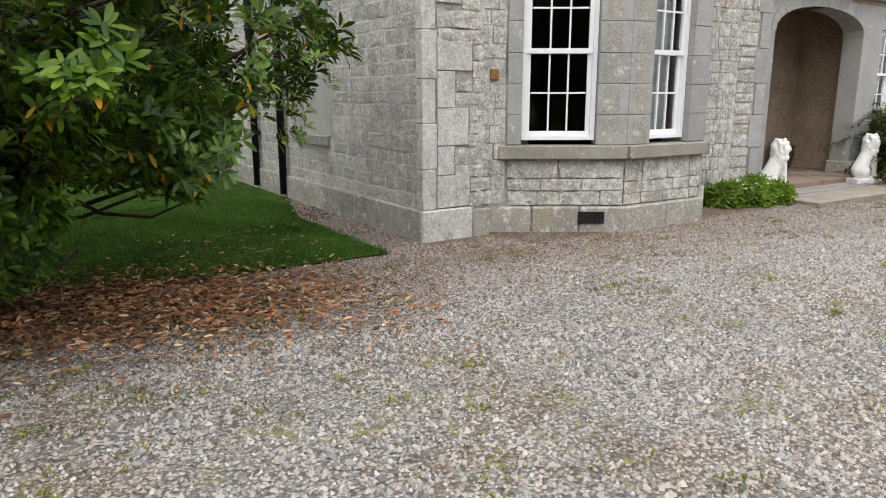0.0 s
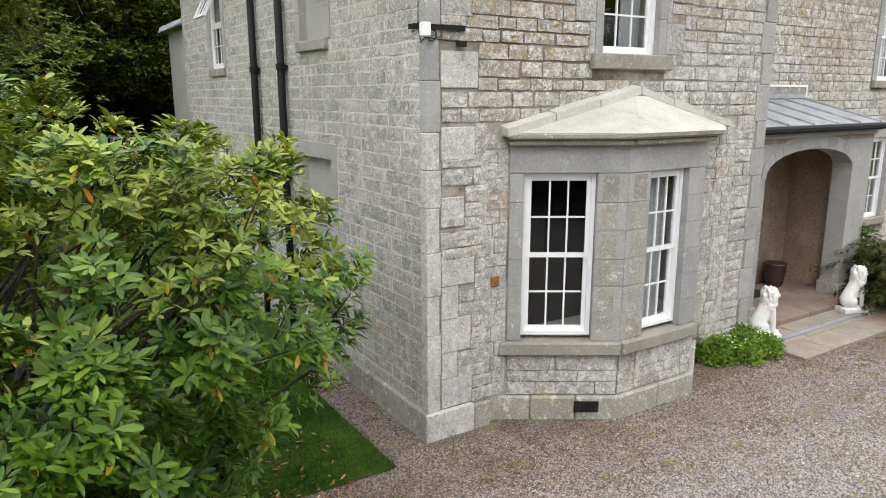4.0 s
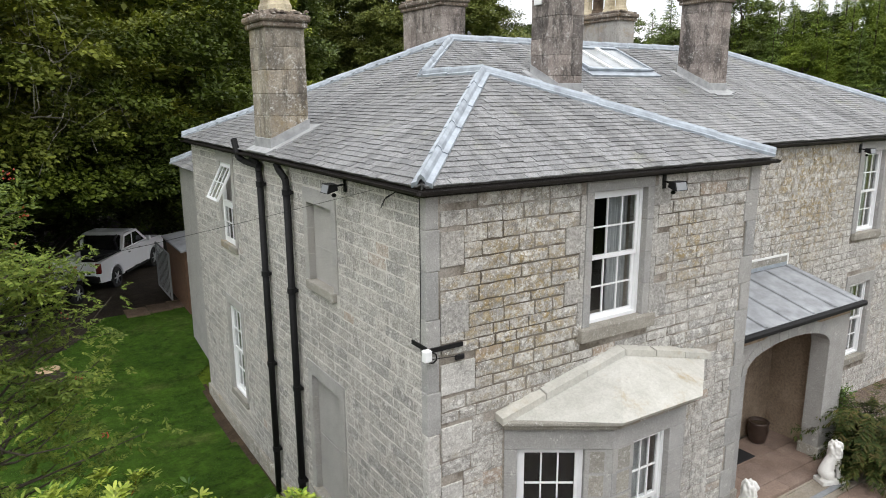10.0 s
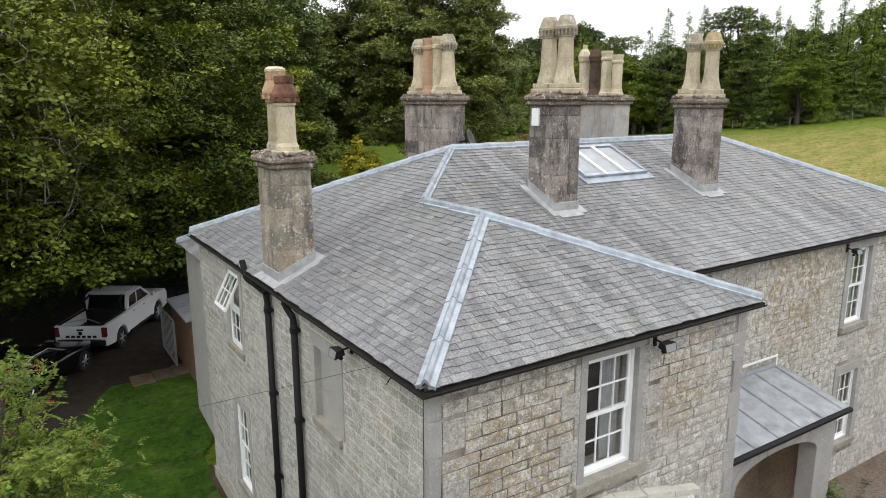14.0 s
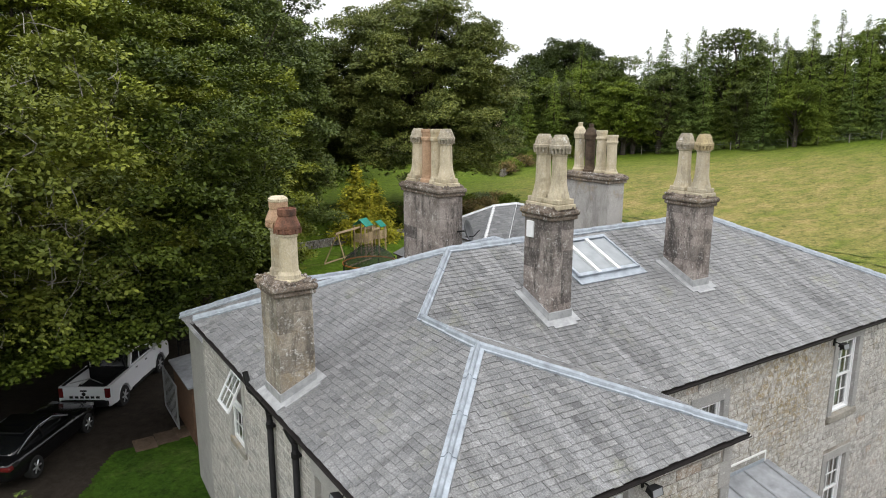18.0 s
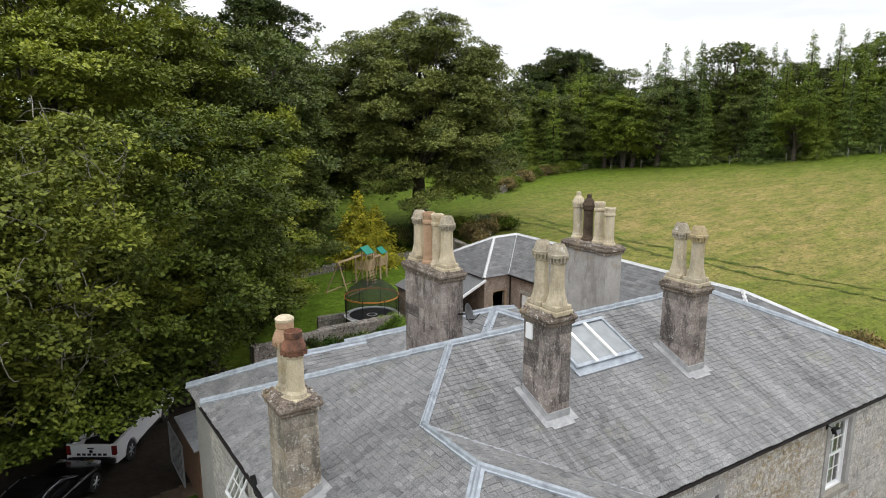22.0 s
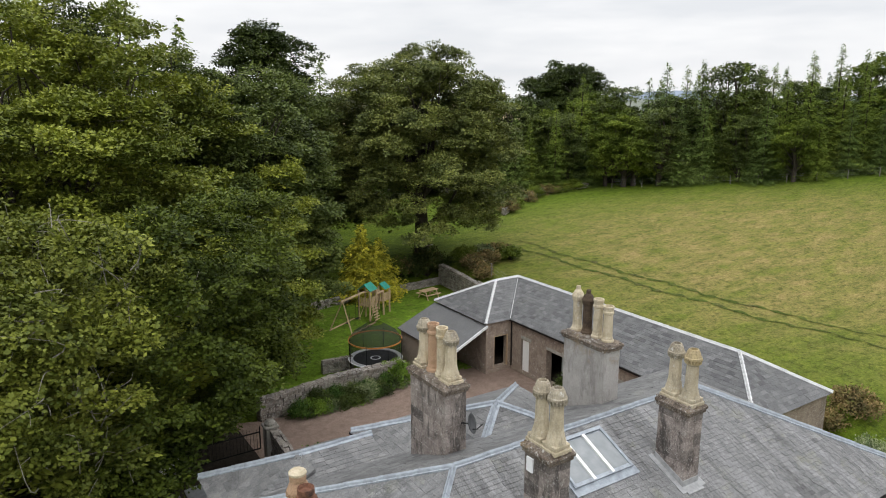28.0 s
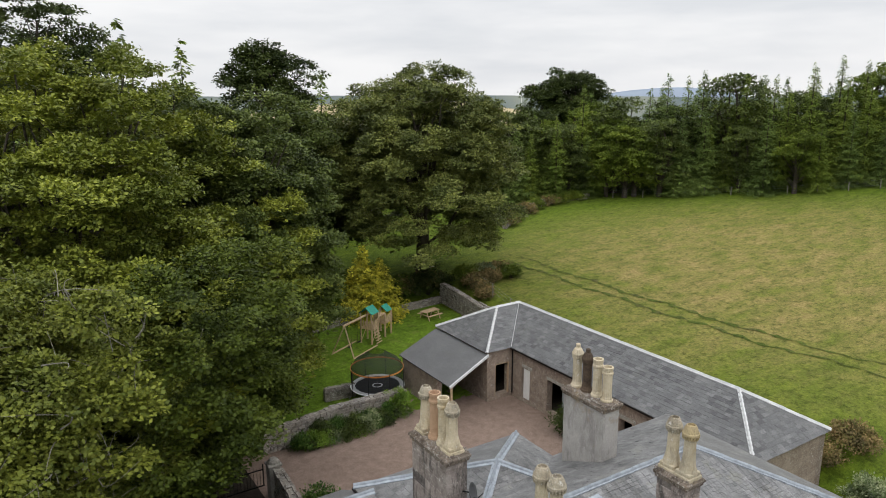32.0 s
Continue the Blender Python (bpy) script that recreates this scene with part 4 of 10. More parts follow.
# ---- roofs
EZ, TAN = 6.50, 0.45
E0, E1, F0, F1 = -0.12, WX + 0.12, WY - 0.12, LY + 0.12
HW = 2.80                   # run of the wing's outer slope; its ridge lies off the middle
AX, AZ = E0 + HW, EZ + TAN * HW
HD = (F1 - F0) / 2
RY, RZ = F0 + HD, EZ + TAN * HD
RX0, RX1 = E0 + HD, LX + 0.12 - HD
V = {
    "c": (E0, E0, EZ), "r": (E1, E0, EZ), "a": (AX, E0 + HW, AZ), "j": (AX, F0 + HW, AZ), "i": (E1, F0, EZ),
    "bl": (E0, F1, EZ), "m0": (RX0, RY, RZ), "m1": (RX1, RY, RZ), "fr": (LX + 0.12, F0, EZ), "br": (LX + 0.12, F1, EZ)}
SLOPES = {"front": "c r a", "side": "bl c a j m0", "inner": "r i j a", "main": "i fr m1 m0 j", "right": "fr br m1", "back": "br bl m0 m1"}
roof = part("roof", Geo(), M_SLATE_J, house, "blue-grey slate hipped roof with lead ridges")
g = Geo()
for key, names in SLOPES.items():
    g.slab([V[n] for n in names.split()], 0.06)
roof.data = g.mesh("roof")
roof.data.materials.append(M_SLATE_J)


def slate_unit():
    me = bpy.data.meshes.new("slate")
    me.from_pydata([(0, 0, 0), (1, 0, 0), (1, 1, 0), (0, 1, 0), (0, 0, 1), (1, 0, 1), (1, 1, 0.1), (0, 1, 0.1)], [], [(0, 1, 5, 4), (4, 5, 6, 7), (1, 2, 6, 5), (3, 0, 4, 7), (2, 3, 7, 6)])
    me.materials.append(M_SLATE)
    return me


SLATE = slate_unit()
SLATE_BOX = [(0, 0, 0), (1, 0, 0), (1, 1, 0), (0, 1, 0), (0, 0, 1), (1, 0, 1), (1, 1, 0.1), (0, 1, 0.1)]
SLATE_FACES = [(0, 1, 5, 4), (4, 5, 6, 7), (1, 2, 6, 5), (3, 0, 4, 7)]


def lay_slates(parent, pts, course, wide, seed, loose=None, limit=0, joined=M_SLATE_J, name="slating", gaps=(), thick=0.012):
    """Courses of slates on a slope whose first two corners are its eave. The pieces in the stretch loose=(u0, u1, v0, v1) are objects."""
    rng = random.Random(seed)
    p = [Vector(q) for q in pts]
    u = (p[1] - p[0]).normalized()
    nrm = (p[1] - p[0]).cross(p[2] - p[0]).normalized()
    if nrm.z < 0:
        nrm = -nrm
    w = nrm.cross(u)
    if w.z < 0:
        w = -w
    flat = [((q - p[0]).dot(u), (q - p[0]).dot(w)) for q in p]
    top = max(b for a, b in flat)
    fr = Matrix(((u.x, w.x, nrm.x, p[0].x), (u.y, w.y, nrm.y, p[0].y), (u.z, w.z, nrm.z, p[0].z), (0, 0, 0, 1)))
    vs, fs = [], []
    base = np.array(SLATE_BOX)
    frn = np.array(fr)
    made, row, v = 0, 0, -0.05
    while v < top - 0.03:
        vm = max(v + course * 0.5, 0.001)
        xs = []
        for (a0, b0), (a1, b1) in zip(flat, flat[1:] + flat[:1]):
            if (b0 <= vm < b1) or (b1 <= vm < b0):
                xs.append(a0 + (a1 - a0) * (vm - b0) / (b1 - b0))
        xs.sort()
        for s, e in zip(xs[::2], xs[1::2]):
            a = s - (rng.uniform(0.3, 0.7) * wide)
            while a < e:
                ww = wide * rng.uniform(0.75, 1.3)
                a0, a1 = max(a, s), min(a + ww, e)
                a += ww
                if a1 - a0 < 0.03 or any(g0 < (a0 + a1) / 2 < g1 and g2 < vm < g3 for g0, g1, g2, g3 in gaps):
                    continue
                lift = 0.004 + rng.uniform(0, 0.005)
                dv = rng.uniform(-0.012, 0.008)
                size = (a1 - a0 - 0.005, course * 1.35, thick * rng.uniform(0.8, 1.5))
                org = (a0 + 0.0025, v + dv, lift)
                if loose and made < limit and loose[0] < a0 < loose[1] and loose[2] < v < loose[3]:
                    ob = new("slate", SLATE)
                    ob.parent = parent
                    ob.matrix_basis = fr @ Matrix.Translation(org) @ Matrix.Diagonal((*size, 1))
                    made += 1
                else:
                    q = base * np.array(size) + np.array(org)
                    q = q @ frn[:3, :3].T + frn[:3, 3]
                    n = len(vs) * 8
                    vs.append(q)
                    fs.extend(tuple(i + n for i in f) for f in SLATE_FACES)
        v += course
        row += 1
    if vs:
        me = bpy.data.meshes.new(name)
        me.from_pydata(np.concatenate(vs).tolist(), [], fs)
        me.materials.append(joined)
        tagged(part(name, me, None, parent), "overlapping grey roof slates", kind="stuff")


def lead_strip(parent, a, b, n1, n2, wide=0.17, lap=1.05, roll=0.045, name="lead_flashing", material=M_LEAD):
    """Lead dressed over a hip or ridge, in lapped lengths. n1, n2: the normals of the slopes on either side."""
    a, b = Vector(a), Vector(b)
    d = (b - a).normalized()
    ln = (b - a).length
    s1, s2 = d.cross(Vector(n1)).normalized(), Vector(n2).cross(d).normalized()
    if s1.z > 0:
        s1 = -s1
    if s2.z > 0:
        s2 = -s2
    up = (Vector(n1) + Vector(n2)).normalized()
    n = max(1, round(ln / lap))
    for i in range(n):
        p, q = a + d * (ln * i / n), a + d * (ln * (i + 1) / n + 0.05)
        prof = [(s1, wide, 0.022), (s1, 0.055, 0.026), (s1, 0.035, 0.026 + roll), (up, 0.0, 0.03 + roll * 1.45), (s2, 0.035, 0.026 + roll), (s2, 0.055, 0.026), (s2, wide, 0.022)]
        vs = []
        for end, lift in ((p, 0.034), (q, 0.020)):
            for s, w, h in prof:
                vs.append(tuple(end + (s * w if w else Vector()) + up * (h + lift)))
        k = len(prof)
        fs = [(j, j + 1, k + j + 1, k + j) for j in range(k - 1)]
        low = [tuple(Vector(v) - up * 0.055) for v in vs]
        g = Geo().add(vs + low, fs + [(2 * k + j + 1, 2 * k + j, 3 * k + j, 3 * k + j + 1) for j in range(k - 1)] + [(0, k, 3 * k, 2 * k), (2 * k - 1, k - 1, 3 * k - 1, 4 * k - 1), tuple(2 * k + j for j in range(k)) + tuple(range(k - 1, -1, -1)), tuple(range(k, 2 * k)) + tuple(3 * k + j for j in range(k - 1, -1, -1))])
        part(name, g, material, parent)


def slope_normal(key):
    q = [Vector(V[n]) for n in SLOPES[key].split()[:3]]
    n = (q[1] - q[0]).cross(q[2] - q[0]).normalized()
    return n if n.z > 0 else -n


NF, NS, NI, NM, NR, NB = [slope_normal(k) for k in ("front", "side", "inner", "main", "right", "back")]
for a, b, n1, n2 in (("c", "a", NS, NF), ("r", "a", NF, NI), ("a", "j", NS, NI), ("j", "m0", NS, NM), ("m0", "m1", NM, NB), ("bl", "m0", NB, NS), ("fr", "m1", NM, NR)):
    lead_strip(roof, V[a], V[b], n1, n2, 0.12 if a == "c" else 0.085, 0.9, 0.045)
# valley behind the wing
vi, vj = Vector(V["i"]), Vector(V["j"])
part("lead_valley", Geo().slab([tuple(vi + Vector((-0.12, -0.05, 0.03))), tuple(vi + Vector((0.1, 0.12, 0.03))), tuple(vj + Vector((0.1, 0.12, 0.03))), tuple(vj + Vector((-0.1, -0.12, 0.03)))], 0.02), M_LEAD_D, roof)


def gutter(parent, pts):
    for a, b in zip(pts, pts[1:]):
        a, b = Vector(a), Vector(b)
        d = (b - a).normalized()
        o = Vector((d.y, -d.x, 0))
        vs = []
        for p in (a, b):
            for k in range(7):
                t = math.pi * (1 + k / 6)
                vs.append(tuple(p + o * (0.046 * math.cos(t)) + Vector((0, 0, 0.048 * math.sin(t)))))
            for k in range(6, -1, -1):
                t = math.pi * (1 + k / 6)
                vs.append(tuple(p + o * (0.037 * math.cos(t)) + Vector((0, 0, 0.039 * math.sin(t)))))
        fs = [(i, (i + 1) % 14, 14 + (i + 1) % 14, 14 + i) for i in range(14)] + [tuple(range(13, -1, -1)), tuple(range(14, 28))]
        part("gutter", Geo().add(vs, fs), M_GUTTER, parent, "black half-round gutter")


GE = 0.06
gutter(house, [(E0 - GE, F1, EZ - 0.06), (E0 - GE, E0 - GE, EZ - 0.06)])
gutter(house, [(E0 - GE + 0.001, E0 - GE, EZ - 0.06), (E1 + GE, E0 - GE, EZ - 0.06)])
gutter(house, [(E1 + GE, E0 - GE + 0.02, EZ - 0.06), (E1 + GE, F0 - GE, EZ - 0.06)])
gutter(house, [(E1 + GE + 0.02, F0 - GE, EZ - 0.06), (LX + 0.15, F0 - GE, EZ - 0.06)])
for bx in ((E0 + 0.02, E0 + 0.05, E0, F1), (E0 + 0.05, E1 - 0.02, E0 + 0.02, E0 + 0.05), (E1 - 0.05, E1 - 0.02, E0 + 0.06, F0 + 0.05), (E1, LX, F0 + 0.02, F0 + 0.05)):
    part("fascia", Geo().box(*bx, 6.36, 6.47), M_GUTTER, house)
part("wall_head", Geo().box(0.0, WX, 0.0, 0.4, TOP, 6.5).box(0.0, 0.4, 0.4, LY, TOP, 6.5).box(WX, LX, WY, WY + 0.4, TOP, 6.5), M_MORTAR, house)


# ---- chimneys
def pot_geo(kind):
    if kind == "crown":      # square foot, flared shaft, ring of arches and a domed top
        g = Geo().rbox(-0.25, 0.25, -0.25, 0.25, 0.0, 0.10, 0.015).rbox(-0.22, 0.22, -0.22, 0.22, 0.10, 0.20, 0.015)
        g.lathe([(0.235, 0.20), (0.225, 0.25), (0.19, 0.36), (0.165, 0.50), (0.15, 1.02), (0.17, 1.04), (0.17, 1.058)], 0, 0, 0, 8, math.pi / 8)
        return g
    if kind == "crown_top":  # a ring of small arches under a dome
        g = Geo()
        for i in range(16):
            k = math.tau * i / 16
            g.cone((0.185 * math.cos(k), 0.185 * math.sin(k), 1.07), (0.20 * math.cos(k), 0.20 * math.sin(k), 1.17), 0.022, 0.022, 5)
        g.lathe([(0.165, 1.06), (0.165, 1.17), (0.225, 1.17), (0.225, 1.22), (0.20, 1.24), (0.17, 1.34), (0.125, 1.42), (0.10, 1.425), (0.10, 1.36)], 0, 0, 0, 8, math.pi / 8)
        return g
    if kind == "round":
        return Geo().lathe([(0.20, 0.0), (0.20, 0.08), (0.17, 0.12), (0.165, 0.16), (0.15, 0.20), (0.145, 0.95), (0.175, 0.98), (0.175, 1.03), (0.15, 1.06), (0.16, 1.14), (0.17, 1.16), (0.17, 1.22), (0.13, 1.22), (0.12, 1.1)], 0, 0, 0, 16)
    if kind == "cowl":
        g = Geo().lathe([(0.20, 0.0), (0.20, 0.08), (0.17, 0.12), (0.165, 0.16), (0.15, 0.20), (0.15, 0.98), (0.18, 1.0), (0.19, 1.10), (0.20, 1.12), (0.20, 1.16), (0.13, 1.30), (0.07, 1.36), (0.06, 1.37)], 0, 0, 0, 16)
        return g.lathe([(0.075, 1.36), (0.075, 1.46), (0.06, 1.47)], 0, 0, 0, 12)
    g = Geo().rbox(-0.2, 0.2, -0.2, 0.2, 0.0, 0.05, 0.012)
    if kind == "eave":
        return g.lathe([(0.21, 0.05), (0.21, 0.12), (0.175, 0.18), (0.17, 0.25), (0.165, 0.78), (0.19, 0.80), (0.19, 0.84)], 0, 0, 0, 8, math.pi / 8)
    g = Geo()
    g.lathe([(0.19, 0.84), (0.22, 0.86), (0.22, 0.92), (0.235, 0.94), (0.235, 0.98), (0.19, 1.08), (0.15, 1.16)], 0, 0, 0, 8, math.pi / 8)
    for i in range(12):
        k = math.tau * i / 12
        g.cone((0.225 * math.cos(k), 0.225 * math.sin(k), 0.85), (0.225 * math.cos(k), 0.225 * math.sin(k), 0.93), 0.022, 0.022, 5)
    g.lathe([(0.155, 1.15), (0.165, 1.17), (0.165, 1.27), (0.15, 1.28), (0.12, 1.2)], 0, 0, 0, 14)
    return g


POTS = {}


def pot(chim, kind, material, x, y, z, turn=0, grow=1.0, crown=M_CROWN):
    key = (kind, material.name)
    if key not in POTS:
        POTS[key] = pot_geo(kind).mesh("chimney_pot")
        POTS[key].materials.append(material)
    ob = part("pot_crown" if kind == "crown_top" else "chimney_pot", POTS[key], None, chim)
    if kind == "crown":
        pot(chim, "crown_top", crown, x, y, z, turn, grow)
    ob.matrix_basis = Matrix.Translation((x, y, z)) @ Matrix.Rotation(radians(turn), 4, "Z") @ Matrix.Diagonal((1, 1, grow, 1))
    return ob


def chimney(x0, x1, y0, y1, z0, zc, material, label, courses=True, seed=0, cap=M_CAP):
    rng = random.Random(seed)
    ch = part("chimney", Geo().box(x0 + 0.012, x1 - 0.012, y0 + 0.012, y1 - 0.012, z0, zc), material, house, label)
    if courses:
        z = z0 + 0.02
        while z < zc - 0.05:
            h = min(rng.uniform(0.30, 0.44), zc - z)
            if zc - z - h < 0.15:
                h = zc - z
            cut = y0 + (y1 - y0) * rng.uniform(0.35, 0.65)
            cx = x0 + (x1 - x0) * rng.uniform(0.4, 0.6)
            for (a, b) in ((x0, cx), (cx, x1)):
                for (c, d) in ((y0, cut), (cut, y1)):
                    o = rng.uniform(0, 0.006)
                    part("chimney_block", Geo().rbox(a + (o if a == x0 else 0.002), b - (o if b == x1 else 0.002), c + (o if c == y0 else 0.002), d - (o if d == y1 else 0.002), z + 0.003, z + h - 0.003, 0.007), material, ch)
            z += h
    part("cap_course", Geo().rbox(x0 - 0.05, x1 + 0.05, y0 - 0.05, y1 + 0.05, zc, zc + 0.09, 0.02), cap, ch)
    part("cap_course", Geo().rbox(x0 - 0.09, x1 + 0.09, y0 - 0.09, y1 + 0.09, zc + 0.09, zc + 0.20, 0.03), cap, ch)
    part("flaunching", Geo().hexa([(x0 - 0.05, y0 - 0.05, zc + 0.2), (x1 + 0.05, y0 - 0.05, zc + 0.2), (x1 + 0.05, y1 + 0.05, zc + 0.2), (x0 - 0.05, y1 + 0.05, zc + 0.2), (x0 + 0.06, y0 + 0.06, zc + 0.27), (x1 - 0.06, y0 + 0.06, zc + 0.27), (x1 - 0.06, y1 - 0.06, zc + 0.27), (x0 + 0.06, y1 - 0.06, zc + 0.27)]), cap, ch)
    g = Geo()
    for i in range(int(300 * (x1 - x0) * (y1 - y0))):
        x, y = rng.uniform(x0 - 0.06, x1 + 0.06), rng.uniform(y0 - 0.06, y1 + 0.06)
        s = rng.uniform(0.018, 0.055)
        g.lathe([(s, 0), (s * 0.8, s * 0.5), (s * 0.2, s * 0.8)], x, y, zc + 0.2 + rng.uniform(0.0, 0.05), 6)
    tagged(part("lichen_crust", g, cap, ch), kind="stuff")
    return ch


def apron(ch, x0, x1, y0, y1, nrm_axis="y", key="main"):
    """Lead dressed round the foot of a chimney, lying on the slope."""
    def rz(x, y):
        return EZ + TAN * (y - F0) if key == "main" else EZ + TAN * (x - E0)
    w = 0.15
    for a, b, c, d in ((x0 - w, x0, y0 - w, y1 + 0.1), (x1, x1 + w, y0 - w, y1 + 0.1), (x0, x1, y0 - w * 1.5, y0)):
        pts = [(a, c), (b, c), (b, d), (a, d)]
        part("lead_apron", Geo().slab([(p, q, rz(p, q) + 0.045) for p, q in pts], 0.03), M_APRON, ch)
    e, h = 0.012, 0.17
    for a, b, c, d in ((x0 - e, x0 + 0.004, y0 - e, y1), (x1 - 0.004, x1 + e, y0 - e, y1), (x0 + 0.004, x1 - 0.004, y0 - e, y0 + 0.004)):
        pts = [(a, c), (b, c), (b, d), (a, d)]
        part("upstand", Geo().hexa([(p, q, rz(p, q) + 0.03) for p, q in pts] + [(p, q, rz(p, q) + 0.03 + h) for p, q in pts]), M_APRON, ch)


c1 = chimney(-0.03, 0.64, 4.86, 5.68, 6.35, 8.50, M_CHIM_L, "tall pale stone chimney stack at the eave", seed=1)
pot(c1, "eave", M_POT, 0.31, 5.47, 8.74, 10, 1.06)
pot(c1, "eave_top", M_POT_T, 0.31, 5.47, 8.74, 10, 1.06)
pot(c1, "eave", M_POT, 0.31, 5.06, 8.74, 22, 1.0)
pot(c1, "eave_top", M_POT_TS, 0.31, 5.06, 8.74, 22, 1.0)
part("pot_cowl", Geo().lathe([(0.16, 0), (0.175, 0.02), (0.175, 0.06), (0.12, 0.10)], 0.31, 5.47, 10.08, 14), M_POT, c1)
apron(c1, -0.03, 0.64, 4.86, 5.68, key="side")
c2 = chimney(5.3, 5.98, 8.0, 9.84, 6.4, 9.48, M_CHIM, "wide dark stone chimney stack with four pots", seed=2)
for y, kind, mt, s in ((9.6, "crown", M_POT, 0.98), (9.12, "round", M_POT_T, 1.14), (8.68, "round", M_POT, 1.15), (8.24, "crown", M_POT, 1.0)):
    pot(c2, kind, mt, 5.64, y, 9.72, 0, s)
c3 = chimney(5.24, 5.84, 3.80, 4.64, 7.0, 9.50, M_CHIM, "soot-dark stone chimney stack with two pots", seed=3)
pot(c3, "crown", M_POT, 5.54, 4.45, 9.72, 0, 1.02)
pot(c3, "crown", M_POT, 5.54, 3.97, 9.72, 0, 1.02)
apron(c3, 5.24, 5.84, 3.80, 4.64)
c4 = chimney(9.78, 10.36, 3.86, 4.78, 7.0, 9.40, M_CHIM, "soot-dark stone chimney stack with two pots", seed=4)
pot(c4, "crown", M_POT, 10.07, 4.57, 9.62, 0, 1.02)
pot(c4, "crown", M_POT, 10.07, 4.06, 9.62, 0, 1.02, M_CROWN_Y)
apron(c4, 9.78, 10.36, 3.86, 4.78)
c5 = chimney(11.14, 11.82, 8.02, 9.86, 6.3, 9.44, M_CHIM_R, "smooth grey rendered chimney stack with four pots", courses=False, seed=5)
for y, kind, mt, s in ((9.62, "cowl", M_POT, 1.02), (9.16, "cowl", M_POT_S, 1.0), (8.70, "round", M_POT, 1.05), (8.27, "round", M_POT, 0.95)):
    pot(c5, kind, mt, 11.48, y, 9.68, 0, s)

# ---- skylight in the main slope
def mz(y):
    return EZ + TAN * (y - F0)


sx0, sx1, sy0, sy1 = 6.98, 8.88, 4.78, 5.86
sk = part("skylight", Geo().slab([(sx0 - 0.12, sy0 - 0.22, mz(sy0 - 0.22) + 0.05), (sx1 + 0.12, sy0 - 0.22, mz(sy0 - 0.22) + 0.05), (sx1 + 0.12, sy1 + 0.1, mz(sy1 + 0.1) + 0.05), (sx0 - 0.12, sy1 + 0.1, mz(sy1 + 0.1) + 0.05)], 0.04), M_LEAD, house, "glazed skylight in a lead surround")
k = Nodes("skylight_glass")
M_SKYGLASS = k.done(k.ramp(k.noise(2.0), (0.3, (0.20, 0.22, 0.23)), (0.7, (0.30, 0.32, 0.33))), 0.12)
part("pane", Geo().slab([(sx0, sy0, mz(sy0) + 0.085), (sx1, sy0, mz(sy0) + 0.085), (sx1, sy1, mz(sy1) + 0.085), (sx0, sy1, mz(sy1) + 0.085)], 0.03), M_SKYGLASS, sk, "milky roof glass")
for i in range(4):
    x = sx0 + (sx1 - sx0) * i / 3
    w = 0.045 if i in (1, 2) else 0.03
    part("glazing_bar", Geo().slab([(x - w, sy0 - 0.03, mz(sy0 - 0.03) + 0.125), (x + w, sy0 - 0.03, mz(sy0 - 0.03) + 0.125), (x + w, sy1 + 0.03, mz(sy1 + 0.03) + 0.125), (x - w, sy1 + 0.03, mz(sy1 + 0.03) + 0.125)], 0.06), M_WHITE if i in (1, 2) else M_LEAD, sk)
for y in (sy0 - 0.05, sy1 + 0.03):
    part("skylight_rail", Geo().slab([(sx0 - 0.05, y, mz(y) + 0.115), (sx1 + 0.05, y, mz(y) + 0.115), (sx1 + 0.05, y + 0.09, mz(y + 0.09) + 0.115), (sx0 - 0.05, y + 0.09, mz(y + 0.09) + 0.115)], 0.05), M_LEAD, sk)

# ---- rear stair block under a pyramid roof, and the low rear block beside it
PX0, PX1, PY0, PY1, PZ = 4.82, 11.6, 6.7, 12.9, 6.50
PA = (8.40, 9.85, 7.78)
rear = part("rear_wall", Geo().box(PX0 + 0.15, PX1 - 0.15, LY, PY1 - 0.15, 0.0, PZ - 0.02), M_STABLE, house)
pr = part("rear_roof", Geo().slab([(PX0, PY0, PZ), (PX0, PY1, PZ), PA], 0.06).slab([(PX0, PY1, PZ), (PX1, PY1, PZ), PA], 0.06).slab([(PX1, PY1, PZ), (PX1, PY0, PZ), PA], 0.06).slab([(PX1, PY0, PZ), (PX0, PY0, PZ), PA], 0.06), M_SLATE_J, house, "slate pyramid roof behind the main ridge")
nl, nb, nr, nf = Vector((-0.46, 0, 1)), Vector((0, 0.46, 1)), Vector((0.46, 0, 1)), Vector((0, -0.46, 1))
for (x, y), a, b in (((PX0, PY1), nl, nb), ((PX1, PY1), nb, nr), ((PX1, PY0), nr, nf), ((PX0, PY0), nf, nl)):
    lead_strip(pr, (x, y, PZ), PA, a.normalized(), b.normalized(), 0.14)
part("gutter", Geo().box(PX0 - 0.09, PX0 - 0.01, LY, PY1 + 0.02, PZ - 0.10, PZ - 0.02), M_GUTTER, pr)
QX0, QY1, QZ = 0.25, 14.3, 5.60
rw = part("rear_wall", Geo().box(QX0 + 0.15, PX0 + 0.15, LY, QY1 - 0.15, 0.0, QZ - 0.02), M_RENDER, house, "rear block wall")
s = 2.45
qa, qb = (QX0 + s, QY1 - s, QZ + 0.5 * s), (PX0 + 0.15, QY1 - s, QZ + 0.5 * s)
